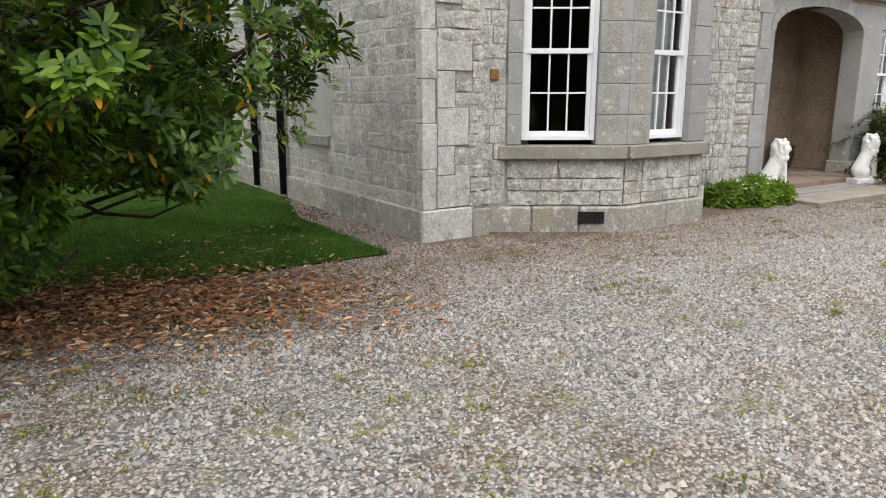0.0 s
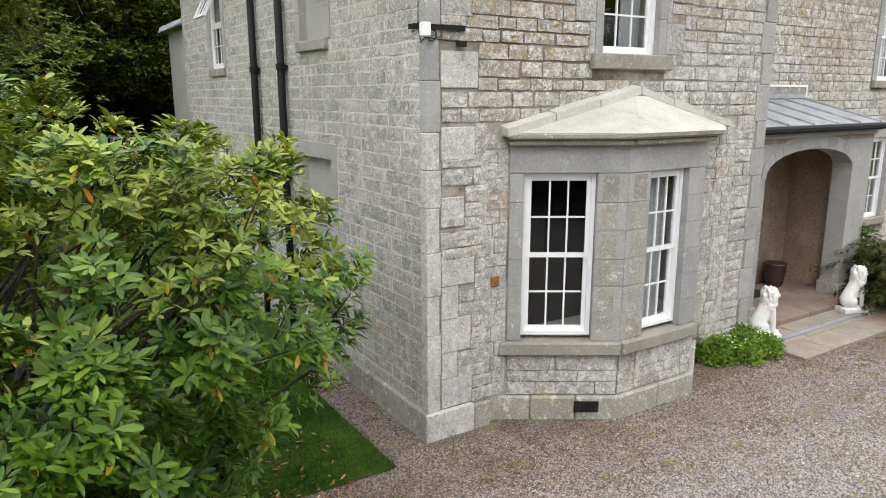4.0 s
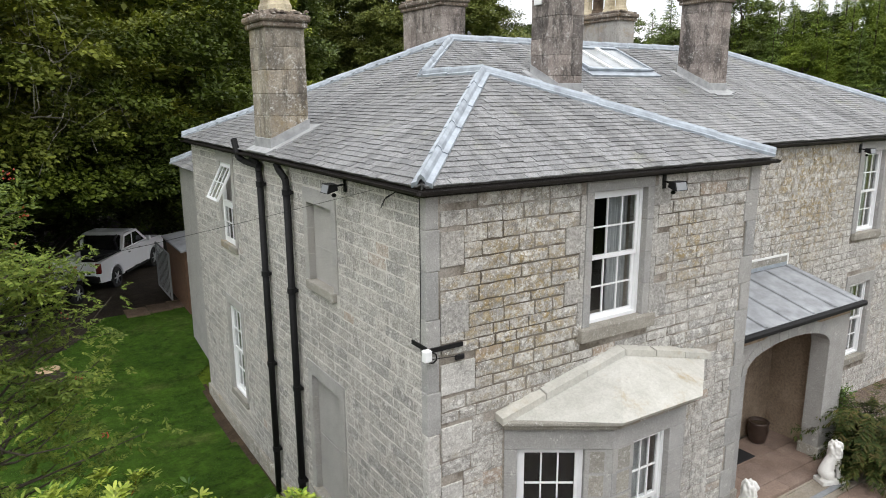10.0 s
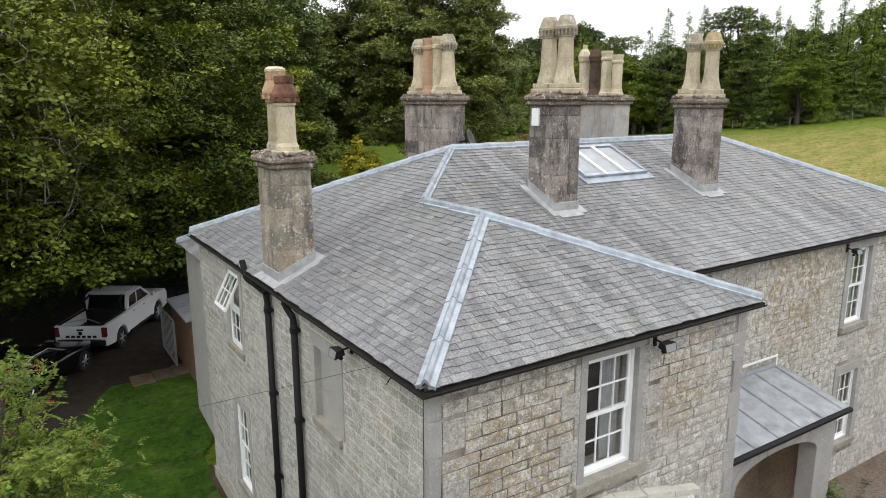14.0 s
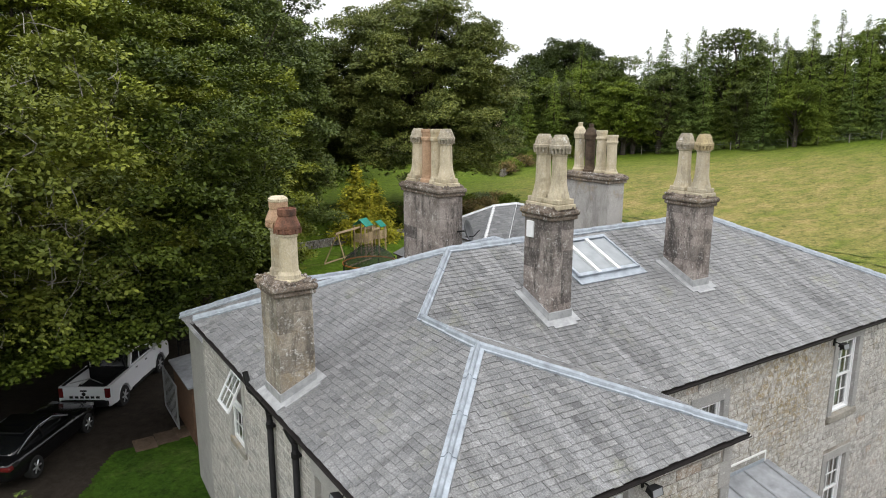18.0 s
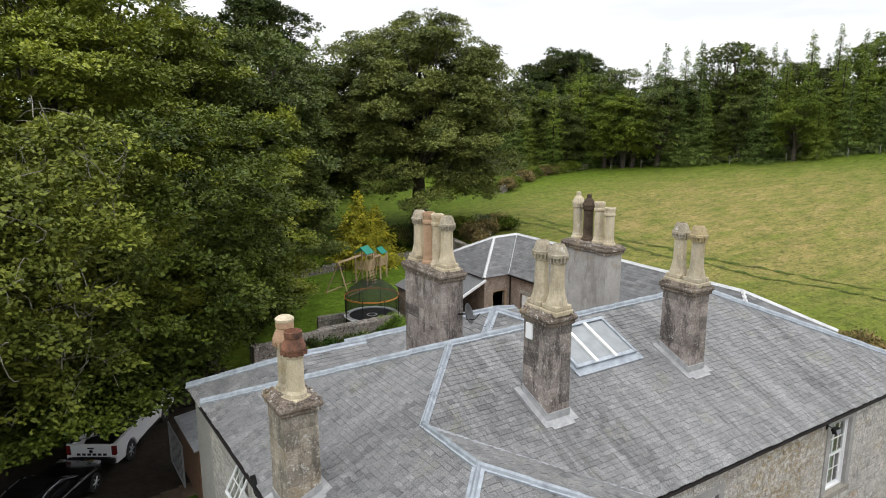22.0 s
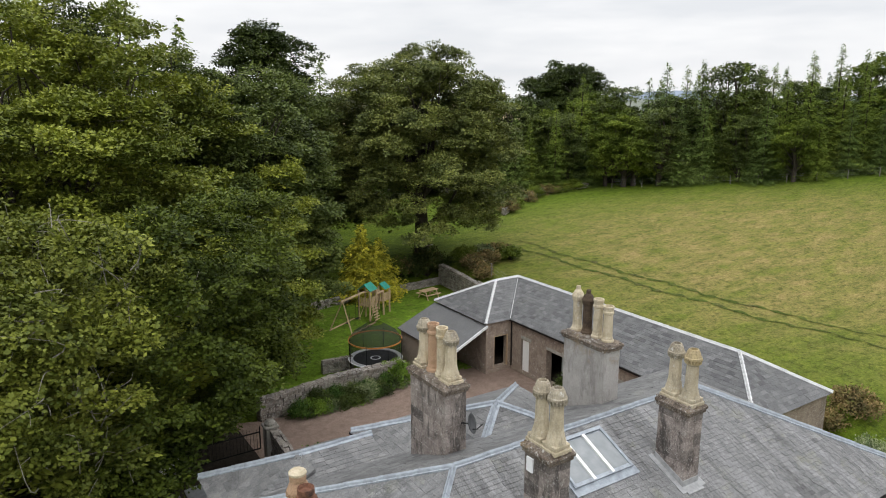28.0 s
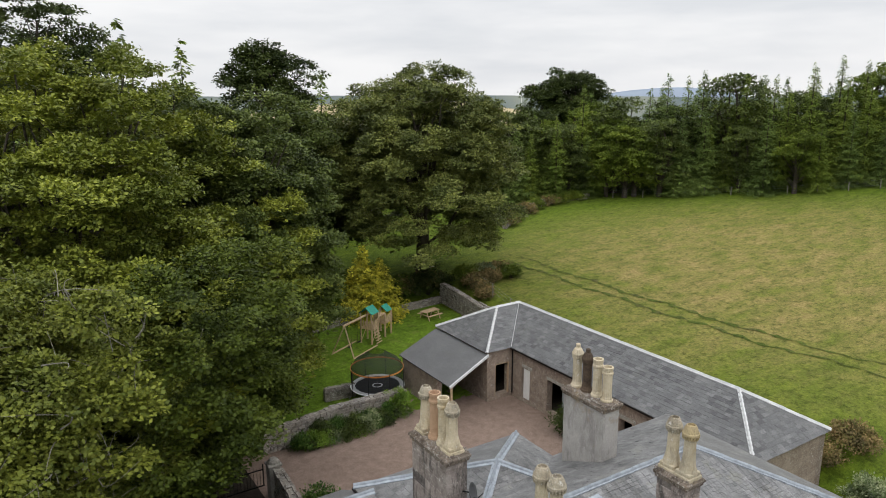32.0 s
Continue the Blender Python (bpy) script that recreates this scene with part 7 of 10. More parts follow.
# ---------------------------------------------------------------- rhododendron
def rhododendron():
    rng = np.random.default_rng(40)
    root = thing("rhododendron", "large glossy green rhododendron with some yellowed leaves", "shrub", at=(0, 0, 0))
    lumps = [((-3.6, -0.9, 2.2), (1.95, 1.8, 1.7), 2350), ((-2.3, -0.55, 2.3), (1.1, 1.25, 1.45), 900), ((-5.3, -0.6, 2.4), (1.8, 1.8, 2.05), 1300), ((-1.80, 0.35, 2.0), (0.75, 0.9, 1.2), 420), ((-3.2, 0.6, 2.3), (1.6, 1.4, 1.5), 700), ((-4.6, -2.0, 1.9), (1.4, 1.1, 1.15), 800), ((-4.3, -0.6, 2.6), (1.3, 1.4, 1.5), 550), ((-4.9, -1.2, 1.15), (1.1, 0.9, 0.9), 420), ((-3.2, -1.25, 1.45), (0.85, 0.75, 0.7), 480), ((-4.7, -0.4, 0.85), (0.95, 0.8, 0.75), 420), ((-4.1, -0.5, 0.75), (0.6, 0.6, 0.7), 380)]
    P, O = [], []
    for c, r, n in lumps:
        # whorls gather on the ends of branches, with dark gaps between
        ends = max(18, n // 16)
        tip = unit_vectors(rng, ends)
        reach = rng.uniform(0.84, 1.10, (ends, 1))
        pick = rng.integers(0, ends, n)
        off = rng.normal(size=(n, 3))
        u = tip[pick]
        off -= u * (off * u).sum(1, keepdims=True)
        spread = np.array(c) + u * np.array(r) * reach[pick] + off * 0.105 - u * (off ** 2).sum(1, keepdims=True) * 0.035
        inner = np.array(c) + unit_vectors(rng, n) * np.array(r) * rng.uniform(0.60, 0.86, (n, 1))
        deep = rng.uniform(size=(n, 1)) < 0.22
        P.append(np.where(deep, inner, spread))
        O.append(u)
    P, O = np.concatenate(P), np.concatenate(O)
    ok = (P[:, 2] > 0.90 + 0.10 * np.sin(P[:, 0] * 3.0) - 0.80 * (1 - ease(-3.75, -3.45, P[:, 0])) + 0.20 * ease(-2.9, -2.2, P[:, 0]) + 0.22 * ease(-1.3, -2.1, P[:, 1])) & (P[:, 0] < -1.05 - 0.15 * np.clip(-P[:, 1], 0, 2))
    # drop what lies deep inside another lump
    for c, r, n in lumps:
        q = (P - np.array(c)) / np.array(r)
        ok &= (q ** 2).sum(1) > 0.22
    # the side towards the house is thin and open
    ok &= (P[:, 0] < -2.07 + 0.273 * P[:, 1]) | (rng.uniform(size=len(P)) < 0.26 + 0.42 * ease(1.8, 2.6, P[:, 2]))
    P, O = P[ok], O[ok]
    per = 9
    n = len(P)
    axis = O * 0.75 + np.array((0, 0, 0.8)) + rng.normal(size=O.shape) * 0.12
    axis /= np.linalg.norm(axis, axis=1, keepdims=True)
    u = np.cross(axis, np.array((0.31, 0.87, 0.2)))
    u /= np.linalg.norm(u, axis=1, keepdims=True)
    w = np.cross(axis, u)
    k = np.tile(np.arange(per) * math.tau / per, n) + np.repeat(rng.uniform(0, 6, n), per) + rng.uniform(-0.25, 0.25, n * per)
    A, U, W = (np.repeat(q, per, 0) for q in (axis, u, w))
    ring = U * np.cos(k)[:, None] + W * np.sin(k)[:, None]
    lift = rng.uniform(0.05, 0.9, (n * per, 1))
    d = ring + A * lift
    p = np.repeat(P, per, 0) + ring * 0.012 + A * rng.uniform(-0.05, 0.03, (n * per, 1))
    ln = np.repeat(rng.uniform(0.082, 0.132, n), per) * rng.uniform(0.8, 1.12, n * per)
    old = rng.uniform(size=n * per) < 0.024
    up = A + rng.normal(size=A.shape) * 0.12
    # Share of new growth rises with height, putting lit tops into the colour.
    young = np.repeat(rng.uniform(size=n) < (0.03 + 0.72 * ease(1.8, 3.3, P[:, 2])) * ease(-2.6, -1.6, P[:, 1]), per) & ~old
    wid, bend = ln * rng.uniform(0.29, 0.37, n * per), rng.uniform(0.02, 0.25, n * per)
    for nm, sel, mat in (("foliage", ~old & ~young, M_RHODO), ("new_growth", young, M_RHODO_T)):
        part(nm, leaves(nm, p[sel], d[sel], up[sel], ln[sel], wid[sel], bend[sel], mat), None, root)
    dd = d[old] * 0.6 + np.array((0, 0, -0.8))
    part("yellowed_foliage", leaves("yellowed_foliage", p[old], dd, up[old], ln[old] * 0.85, ln[old] * 0.27, np.full(old.sum(), 0.1), M_RHODO_Y), None, root, "yellow and orange dying leaves")
    stems = Geo()
    feet = [(-4.5, -0.2), (-4.8, 0.1), (-4.1, 0.4), (-5.2, -0.3), (-3.4, 0.9)]
    for i in range(0, n, 34):
        f = feet[i % len(feet)]
        a = np.array((f[0], f[1], 0.0))
        b = P[i]
        m = a + (b - a) * 0.45 + np.array((0, 0, 0.35)) + rng.normal(size=3) * 0.18
        if i % 170 == 0:
            limb(stems, a, m, 0.075, 0.03, rng, 0.08, 4, 7)
        limb(stems, m, b, 0.022, 0.005, rng, 0.10, 4, 5)
    tagged(part("stem_growth", stems, M_BARK, root, smooth=True), kind="stuff")


rhododendron()


def rowan(name, x, y, height, radius, seed):
    rng = np.random.default_rng(seed)
    root = thing(name, "slender rowan with orange-red berries and light green leaves", "tree", at=at(x, y))
    g = Geo()
    limb(g, (0, 0, -0.2), (0.1, 0.1, height * 0.9), 0.07, 0.012, rng, 0.03, 6, 7)
    ps, os_, bs = [], [], []
    for i in range(120):
        t = rng.uniform(0.12, 0.98)
        k = rng.uniform(0, math.tau)
        r = radius * (1 - 0.55 * t) * rng.uniform(0.55, 1.1)
        a = np.array((0.1 * t, 0.1 * t, height * t * 0.88))
        b = a + np.array((math.cos(k) * r, math.sin(k) * r, r * rng.uniform(0.1, 0.7)))
        pts = limb(g, a, b, 0.018, 0.004, rng, 0.10, 5, 5)
        for q in range(26):
            s = rng.uniform(0.3, 1.05)
            c = a + (b - a) * s + rng.normal(size=3) * 0.11
            ax = rng.normal(size=3) + np.array((math.cos(k), math.sin(k), 0.15))
            ax /= np.linalg.norm(ax)
            side = np.cross(ax, (0, 0, 1.0))
            for e in range(6):
                for sg in (-1, 1):
                    ps.append(c + ax * 0.028 * e)
                    os_.append(side * sg + ax * 0.5 + rng.normal(size=3) * 0.15)
        if i % 4 == 0:
            bs.append(b + np.array((0, 0, -0.04)))
    p, d = np.array(ps), np.array(os_)
    ln = rng.uniform(0.05, 0.085, len(p))
    part("trunk", g, M_BARK, root)
    part("crown", kites("crown", p, d, np.tile((0.1, 0, 1.0), (len(p), 1)) + rng.normal(size=p.shape) * 0.3, ln, ln * 0.45, M_ROWAN), None, root)
    for b in bs:
        g = Geo()
        for i in range(9):
            o = rng.normal(size=3) * 0.028
            g.lathe([(0.004, -0.010), (0.010, 0), (0.004, 0.010)], b[0] + o[0], b[1] + o[1], b[2] + o[2], 6)
        part("berry_cluster", g, M_BERRY, root, "orange-red berries")


rowan("rowan_tree", -4.35, 3.0, 7.3, 2.2, 51)



def bush(name, label, x, y, r, h, material, seed, leaf=0.09, n=1500, z=None, squash=1.0, category="shrub", group=""):
    rng = np.random.default_rng(seed)
    x, y = swing(x, y)
    root = thing(name, label, category, group, at=(x, y, gz(x, y) if z is None else z))
    pts, out, lc, lr = crown_points(rng, (0, 0, h * 0.42), (r * 0.8, r * 0.8 * squash, h * 0.5), 16, n // 16, r * 0.42, 0.9, -0.6)
    pts[:, 2] = np.maximum(pts[:, 2], 0.02)
    p = np.repeat(pts, 3, 0) + rng.normal(size=(len(pts) * 3, 3)) * leaf * 0.7
    p[:, 2] = np.maximum(p[:, 2], 0.01)
    o = np.repeat(out, 3, 0)
    d = o + rng.normal(size=p.shape) * 0.7
    ln = leaf * rng.uniform(0.7, 1.4, len(p))
    g = Geo()
    for q in lc:
        limb(g, (0, 0, -0.05), q, 0.03 * r + 0.006, 0.005, rng, 0.1, 4, 5)
    part("stem_growth", g, M_BARK, root)
    part("foliage", kites("foliage", p, d, o + np.array((0, 0, 1.0)), ln, ln * 0.55, material), None, root)
    return root


M_WEED = leaf_mat("dry_brown_weed", [(0.12, 0.11, 0.04), (0.20, 0.16, 0.07), (0.28, 0.20, 0.11), (0.10, 0.12, 0.03)], 0.8, 0.1, 1.2)

# ---- golden cypress in the walled garden
conifer("golden_cypress", "plump golden cypress in the walled garden", at(20.6, 46.4), 6.2, 2.9, M_GOLD, 73, 34, "golden cypresses", 0.26, 3.0, 0.02)
conifer("golden_cypress", "plump golden cypress in the walled garden", at(22.2, 46.3), 4.8, 2.5, M_GOLD, 74, 28, "golden cypresses", 0.26, 3.0, 0.02)
conifer("golden_cypress", "plump golden cypress in the walled garden", at(21.4, 45.6), 4.0, 2.4, M_GOLD, 75, 26, "golden cypresses", 0.26, 3.0, 0.02)

M_BORDER = leaf_mat("fresh_border_leaf", [(0.10, 0.18, 0.025), (0.15, 0.25, 0.035), (0.20, 0.30, 0.05), (0.08, 0.15, 0.02)], 0.6, 0.2, 1.2)

# ---- planting by the wing's corner and the porch
for i, (x, y, r, h) in enumerate(((5.05, -0.25, 0.28, 0.26), (5.42, -0.34, 0.30, 0.30), (5.78, -0.46, 0.24, 0.26), (4.85, -0.14, 0.2, 0.2), (5.6, -0.2, 0.22, 0.32))):
    bush("border_plant", "bright green leafy perennials at the wall's foot", x, y, r, h, M_BORDER, 60 + i, 0.05, 1100, category="plant", group="border plants")
fl = Geo()
rng = random.Random(5)
for i in range(60):
    x, y = 5.35 + rng.uniform(-0.35, 0.5), -0.3 + rng.uniform(-0.2, 0.15)
    fl.lathe([(0.004, 0), (0.020, 0.010), (0.006, 0.018)], x + 0.02, y, 0.24 + rng.uniform(0, 0.10), 6)
tagged(part("small_flowers", fl, M_WHITE), "small white flowers among the border plants", "flowers", kind="stuff")


def fir_bush(x, y, h, r, seed):
    rng = np.random.default_rng(seed)
    root = thing("fir_bush", "dark drooping evergreen bush beside the porch", "shrub", at=(x, y, 0))
    ps, ds = [], []
    g = Geo()
    for i in range(90):
        k = rng.uniform(0, math.tau)
        rr = r * rng.uniform(0.5, 1.1)
        a = np.array((0, 0, h * rng.uniform(0.1, 0.7)))
        b = np.array((math.cos(k) * rr, math.sin(k) * rr, a[2] + h * rng.uniform(-0.12, 0.35)))
        for t in np.linspace(0.15, 1, 14):
            c = a + (b - a) * t + np.array((0, 0, math.sin(math.pi * t) * 0.18 - t * t * 0.1))
            for sg in (-1, 1):
                for q in range(3):
                    s = np.array((-math.sin(k), math.cos(k), 0)) * sg
                    ps.append(c + rng.normal(size=3) * 0.02)
                    ds.append((b - a) / rr * 0.7 + s * 0.8 + np.array((0, 0, -0.35)) + rng.normal(size=3) * 0.2)
        g.cone(tuple(a), tuple(a + (b - a) * 0.8 + np.array((0, 0, 0.08))), 0.012, 0.004, 5)
    p, d = np.array(ps), np.array(ds)
    p[:, 2] = np.maximum(p[:, 2], 0.03)
    ln = rng.uniform(0.09, 0.17, len(p))
    part("stem_growth", g, M_BARK, root)
    part("foliage", kites("foliage", p, d, np.tile((0, 0, 1.0), (len(p), 1)), ln, ln * 0.22, M_YEWISH), None, root)


fir_bush(10.35, -0.05, 1.5, 1.25, 71)
fir_bush(9.75, -0.45, 1.0, 0.8, 75)
bush("climbing_shrub", "sprawling green climber at the porch corner", 10.65, 0.9, 0.55, 1.3, M_SHRUB, 72, 0.07, 900)


# ---- guardian statues: plain seated lions
def lion_mesh():
    bm = bmesh.new()

    def ball(c, r, s=(1, 1, 1)):
        m = Matrix.Translation(c) @ Matrix.Diagonal((*s, 1))
        bmesh.ops.create_icosphere(bm, subdivisions=2, radius=r, matrix=m)
    for i in range(25):
        t = i / 24
        ball((0, 0.10 - 0.15 * t, 0.20 + 0.30 * t), 0.128 - 0.022 * t)
    ball((0, -0.08, 0.36), 0.095, (1.0, 0.9, 1.5))
    ball((0, -0.045, 0.545), 0.128, (0.95, 0.95, 1.15))
    ball((0, -0.075, 0.645), 0.100, (0.92, 1.0, 1.0))
    ball((0, -0.165, 0.625), 0.058, (0.9, 0.95, 0.85))
    ball((0, -0.205, 0.600), 0.038, (1.0, 0.9, 0.9))
    ball((0, -0.150, 0.690), 0.040, (1.6, 0.8, 0.6))
    ball((0, -0.160, 0.555), 0.045, (0.9, 0.9, 0.9))
    for s in (-1, 1):
        for i in range(16):
            ball((0.062 * s, -0.13 + 0.02 * i / 15, 0.10 + 0.26 * i / 15), 0.042)
        ball((0.065 * s, -0.175, 0.095), 0.042, (1.0, 1.3, 0.8))
        ball((0.095 * s, 0.06, 0.17), 0.080, (0.65, 1.2, 1.15))
        ball((0.105 * s, -0.02, 0.095), 0.040, (0.9, 1.6, 0.8))
    rng = random.Random(7)
    for i in range(120):
        h = rng.uniform(0.36, 0.73)
        wide = 0.112 - 0.05 * max(0, (h - 0.66) / 0.07) - 0.03 * max(0, (0.46 - h) / 0.1)
        k = rng.uniform(-2.3, 2.3)
        ball((wide * math.sin(k), -0.055 + wide * math.cos(k), h), 0.024, (1, 1, 1.5))
    for i in range(16):
        ball((rng.uniform(-0.07, 0.07), -0.155 + rng.uniform(-0.01, 0.02), rng.uniform(0.34, 0.53)), 0.026, (1, 0.8, 1.5))
    m = Matrix.Translation((0, -0.01, 0.035)) @ Matrix.Diagonal((0.29, 0.46, 0.07, 1))
    bmesh.ops.create_cube(bm, size=1.0, matrix=m)
    me = bpy.data.meshes.new("lion_statue")
    bm.to_mesh(me)
    bm.free()
    me.materials.append(M_LION)
    me.polygons.foreach_set("use_smooth", [True] * len(me.polygons))
    return me


LION = lion_mesh()
for x, y, turn in ((6.40, -0.04, 66), (9.04, -0.10, 66)):
    ob = tagged(new("lion_statue", LION), "white painted seated lion statue beside the porch", "statue", "porch lions")
    ob.matrix_basis = pose(x, y, 0.03, 0, 0, turn) @ Matrix.Diagonal((1.05, 1.05, 1.16, 1))
    rm = ob.modifiers.new("remesh", "REMESH")
    rm.mode, rm.voxel_size, rm.use_smooth_shade = "VOXEL", 0.011, True
    sm = ob.modifiers.new("smooth", "SMOOTH")
    sm.iterations = 1

pot_t = thing("planter", "tall dark glazed pot in the porch", "plant pot", at=(9.15, 1.52, 0.125))
part("body", Geo().lathe([(0.13, 0), (0.17, 0.05), (0.215, 0.3), (0.20, 0.43), (0.22, 0.45), (0.22, 0.48), (0.18, 0.48), (0.17, 0.40)], 0, 0, 0, 20), M_POTDARK, pot_t, smooth=True)
part("soil", Geo().lathe([(0.165, 0.40), (0.165, 0.42)], 0, 0, 0, 16), M_SOIL, pot_t)
mat_t = tagged(part("doormat", Geo().rbox(7.75, 8.55, 1.15, 1.6, 0.126, 0.142, 0.004), M_NET), "black rubber doormat on the porch floor", "doormat")

# ---- paving before the porch
pav = tagged(new("paving"), "worn flagstones before the porch", "paving", kind="structure")
rng = random.Random(8)
y = -0.98
while y < 0.15:
    h = min(rng.uniform(0.5, 0.62), 0.2 - y)
    x = 6.0 + rng.uniform(-0.08, 0.08)
    while x < 9.9:
        w = rng.uniform(0.7, 1.15)
        part("flagstone", Geo().rbox(x, min(x + w, 10.1) - 0.012, y, y + h - 0.012, -0.02, 0.032 + rng.uniform(-0.004, 0.006), 0.008), M_PAVING if rng.random() < 0.75 else M_SLABS, pav)
        x += w
    y += h
part("drain_channel", Geo().box(6.5, 9.4, -0.335, -0.235, 0.028, 0.044).box(6.5, 9.4, -0.34, -0.335, 0.028, 0.052).box(6.5, 9.4, -0.235, -0.23, 0.028, 0.052), M_LEAD_D, pav, "grey metal drain channel").matrix_basis = pose(0, 0, 0.0)


# ---- fixtures on the house
def drainpipe(y, hop):
    t = thing("drainpipe", "black cast-iron drainpipe on the side wall", "drainpipe", "drainpipes", at=(-0.085, y, 0))
    part("pipe", Geo().cone((0, 0, 0.05), (0, 0, 6.05), 0.058, 0.058, 12), M_BLACK, t, smooth=True)
    part("swan_neck", Geo().tube([(0, 0, 6.04), (0, 0.02, 6.15), (-0.06 if not hop else 0.0, 0.14 if not hop else 0.10, 6.30), (-0.09, 0.16, 6.40)], 0.055, 10), M_BLACK, t)
    for z in (0.9, 2.6, 4.3, 5.9):
        part("collar", Geo().cone((0, 0, z), (0, 0, z + 0.09), 0.074, 0.074, 12), M_BLACK, t)
        part("bracket", Geo().box(0.02, 0.085, -0.08, 0.08, z + 0.02, z + 0.07), M_BLACK, t)
    if hop:
        part("pipe_arm", Geo().tube([(0, 0, 6.25), (0, 0.80, 6.27), (-0.08, 0.90, 6.34), (-0.1, 1.06, 6.66)], 0.058, 10), M_BLACK, t)


drainpipe(5.40, True)
drainpipe(4.10, False)


def floodlight(m):
    t = thing("floodlight", "black floodlight on a wall bracket under the eave", "outdoor light", "floodlights", at=m)
    part("bracket", Geo().box(-0.03, 0.03, -0.01, 0.012, -0.10, 0.10).cone((0, 0, 0), (0, -0.16, -0.02), 0.014, 0.014, 8), M_BLACK, t)
    part("housing", Geo().hexa([(-0.12, -0.30, -0.10), (0.12, -0.30, -0.10), (0.10, -0.14, -0.06), (-0.10, -0.14, -0.06), (-0.12, -0.27, 0.02), (0.12, -0.27, 0.02), (0.08, -0.15, 0.02), (-0.08, -0.15, 0.02)]), M_BLACK, t)
    part("lens", Geo().hexa([(-0.10, -0.304, -0.09), (0.10, -0.304, -0.09), (0.10, -0.301, -0.09), (-0.10, -0.301, -0.09), (-0.10, -0.276, 0.01), (0.10, -0.276, 0.01), (0.10, -0.272, 0.01), (-0.10, -0.272, 0.01)]), M_GREYPL, t)
    part("sensor", Geo().lathe([(0.02, 0), (0.035, 0.02), (0.02, 0.05)], 0.0, -0.16, -0.16, 10), M_BLACK, t)


floodlight(pose(-0.012, 2.05, 6.28, 0, 0, -90))
floodlight(pose(3.80, -0.012, 6.26, 0, 0, 0))
floodlight(pose(12.55, WY - 0.012, 6.20, 0, 0, 0))

cable = thing("corner_cable", "thin black cable running down the wing corner", "cable", at=(0, 0, 0))
part("cable_run", Geo().tube([(-0.02, 0.10, 6.34), (-0.022, 0.10, 5.2), (-0.022, 0.12, 4.62), (-0.03, 0.05, 4.45), (-0.022, -0.02, 4.50), (0.42, -0.02, 4.46)], 0.0045, 6), M_BLACK, cable)
part("cable_run", Geo().tube([(-0.03, 0.10, 6.33), (-0.03, 0.62, 6.34), (-0.03, 0.9, 6.22), (-0.03, 1.0, 6.10), (-0.03, 0.86, 6.25), (-0.03, 0.5, 6.38)], 0.006, 6), M_BLACK, cable)
sens = thing("alarm_box", "white sensor box on a black rail at the wing corner", "sensor", at=(0, 0, 0))
part("rail", Geo().box(-0.035, -0.015, -0.02, 0.30, 4.60, 4.65).box(-0.035, 0.46, -0.045, -0.018, 4.58, 4.63), M_BLACK, sens)
part("body", Geo().rbox(-0.10, 0.0, -0.11, -0.03, 4.50, 4.64, 0.012), M_UPVC, sens)
part("loop", Geo().tube([(0.02, -0.05, 4.60), (0.08, -0.06, 4.56), (0.09, -0.06, 4.50), (0.05, -0.05, 4.46), (0.0, -0.05, 4.47)], 0.008, 6), M_BLACK, sens)
part("junction_box", Geo().rbox(0.36, 0.48, -0.05, -0.015, 4.42, 4.48, 0.006), M_BLACK, sens)
box = tagged(part("white_box", Geo().rbox(5.195, 5.239, 4.32, 4.53, 9.10, 9.44, 0.008), M_UPVC), "white weatherproof box fixed to a chimney stack", "box")
M_RUST = stone_mat("rusty_iron", (0.14, 0.07, 0.025), (0.34, 0.19, 0.07), each=0.0, grain=30)
vent = tagged(part("rusty_tie_plate", Geo().rbox(0.86, 0.98, -0.022, -0.004, 1.72, 1.84, 0.008), M_RUST), "rusty square tie plate in the wing wall", "tie plate")
nest = tagged(part("rust_stain_bracket", Geo().rbox(-0.05, -0.016, 2.50, 2.66, 4.535, 4.565, 0.006), M_POT_T), "rusty iron scrap on the blind window sill", "scrap")

dish = thing("satellite_dish", "dark grey satellite dish on a chimney stack", "satellite dish", at=pose(5.92, 7.78, 8.62, 0, 0, 0))
prof = [(0.0, 0.0), (0.10, 0.012), (0.20, 0.045), (0.27, 0.085), (0.275, 0.095)]
g = Geo()
g.lathe([(0.002, 0.0)] + prof[1:] + [(0.27, 0.10), (0.20, 0.06), (0.10, 0.027), (0.002, 0.015)], 0, 0, 0, 20)
part("reflector", g, M_DISH, dish, smooth=True).matrix_basis = pose(0, 0, 0, 72, 0, 40)
part("arm", Geo().tube([(0.0, 0.0, -0.15), (0.14, -0.17, -0.12), (0.24, -0.28, 0.05)], 0.012, 6), M_BLACK, dish)
part("mount", Geo().tube([(0.0, 0.03, 0.0), (-0.10, 0.26, -0.05)], 0.02, 8), M_BLACK, dish)

# ---- overhead wire to the house
wire = thing("overhead_wire", "thin overhead wire to the side wall", "wire", at=(0, 0, 0))
pts = []
for i in range(13):
    t = i / 12
    pts.append((-0.02 + (-14.0) * t, 1.2 + 9.0 * t, 6.3 - 1.6 * t - 0.8 * math.sin(math.pi * t)))
part("strand", Geo().tube(pts, 0.0028, 5), M_BLACK, wire)


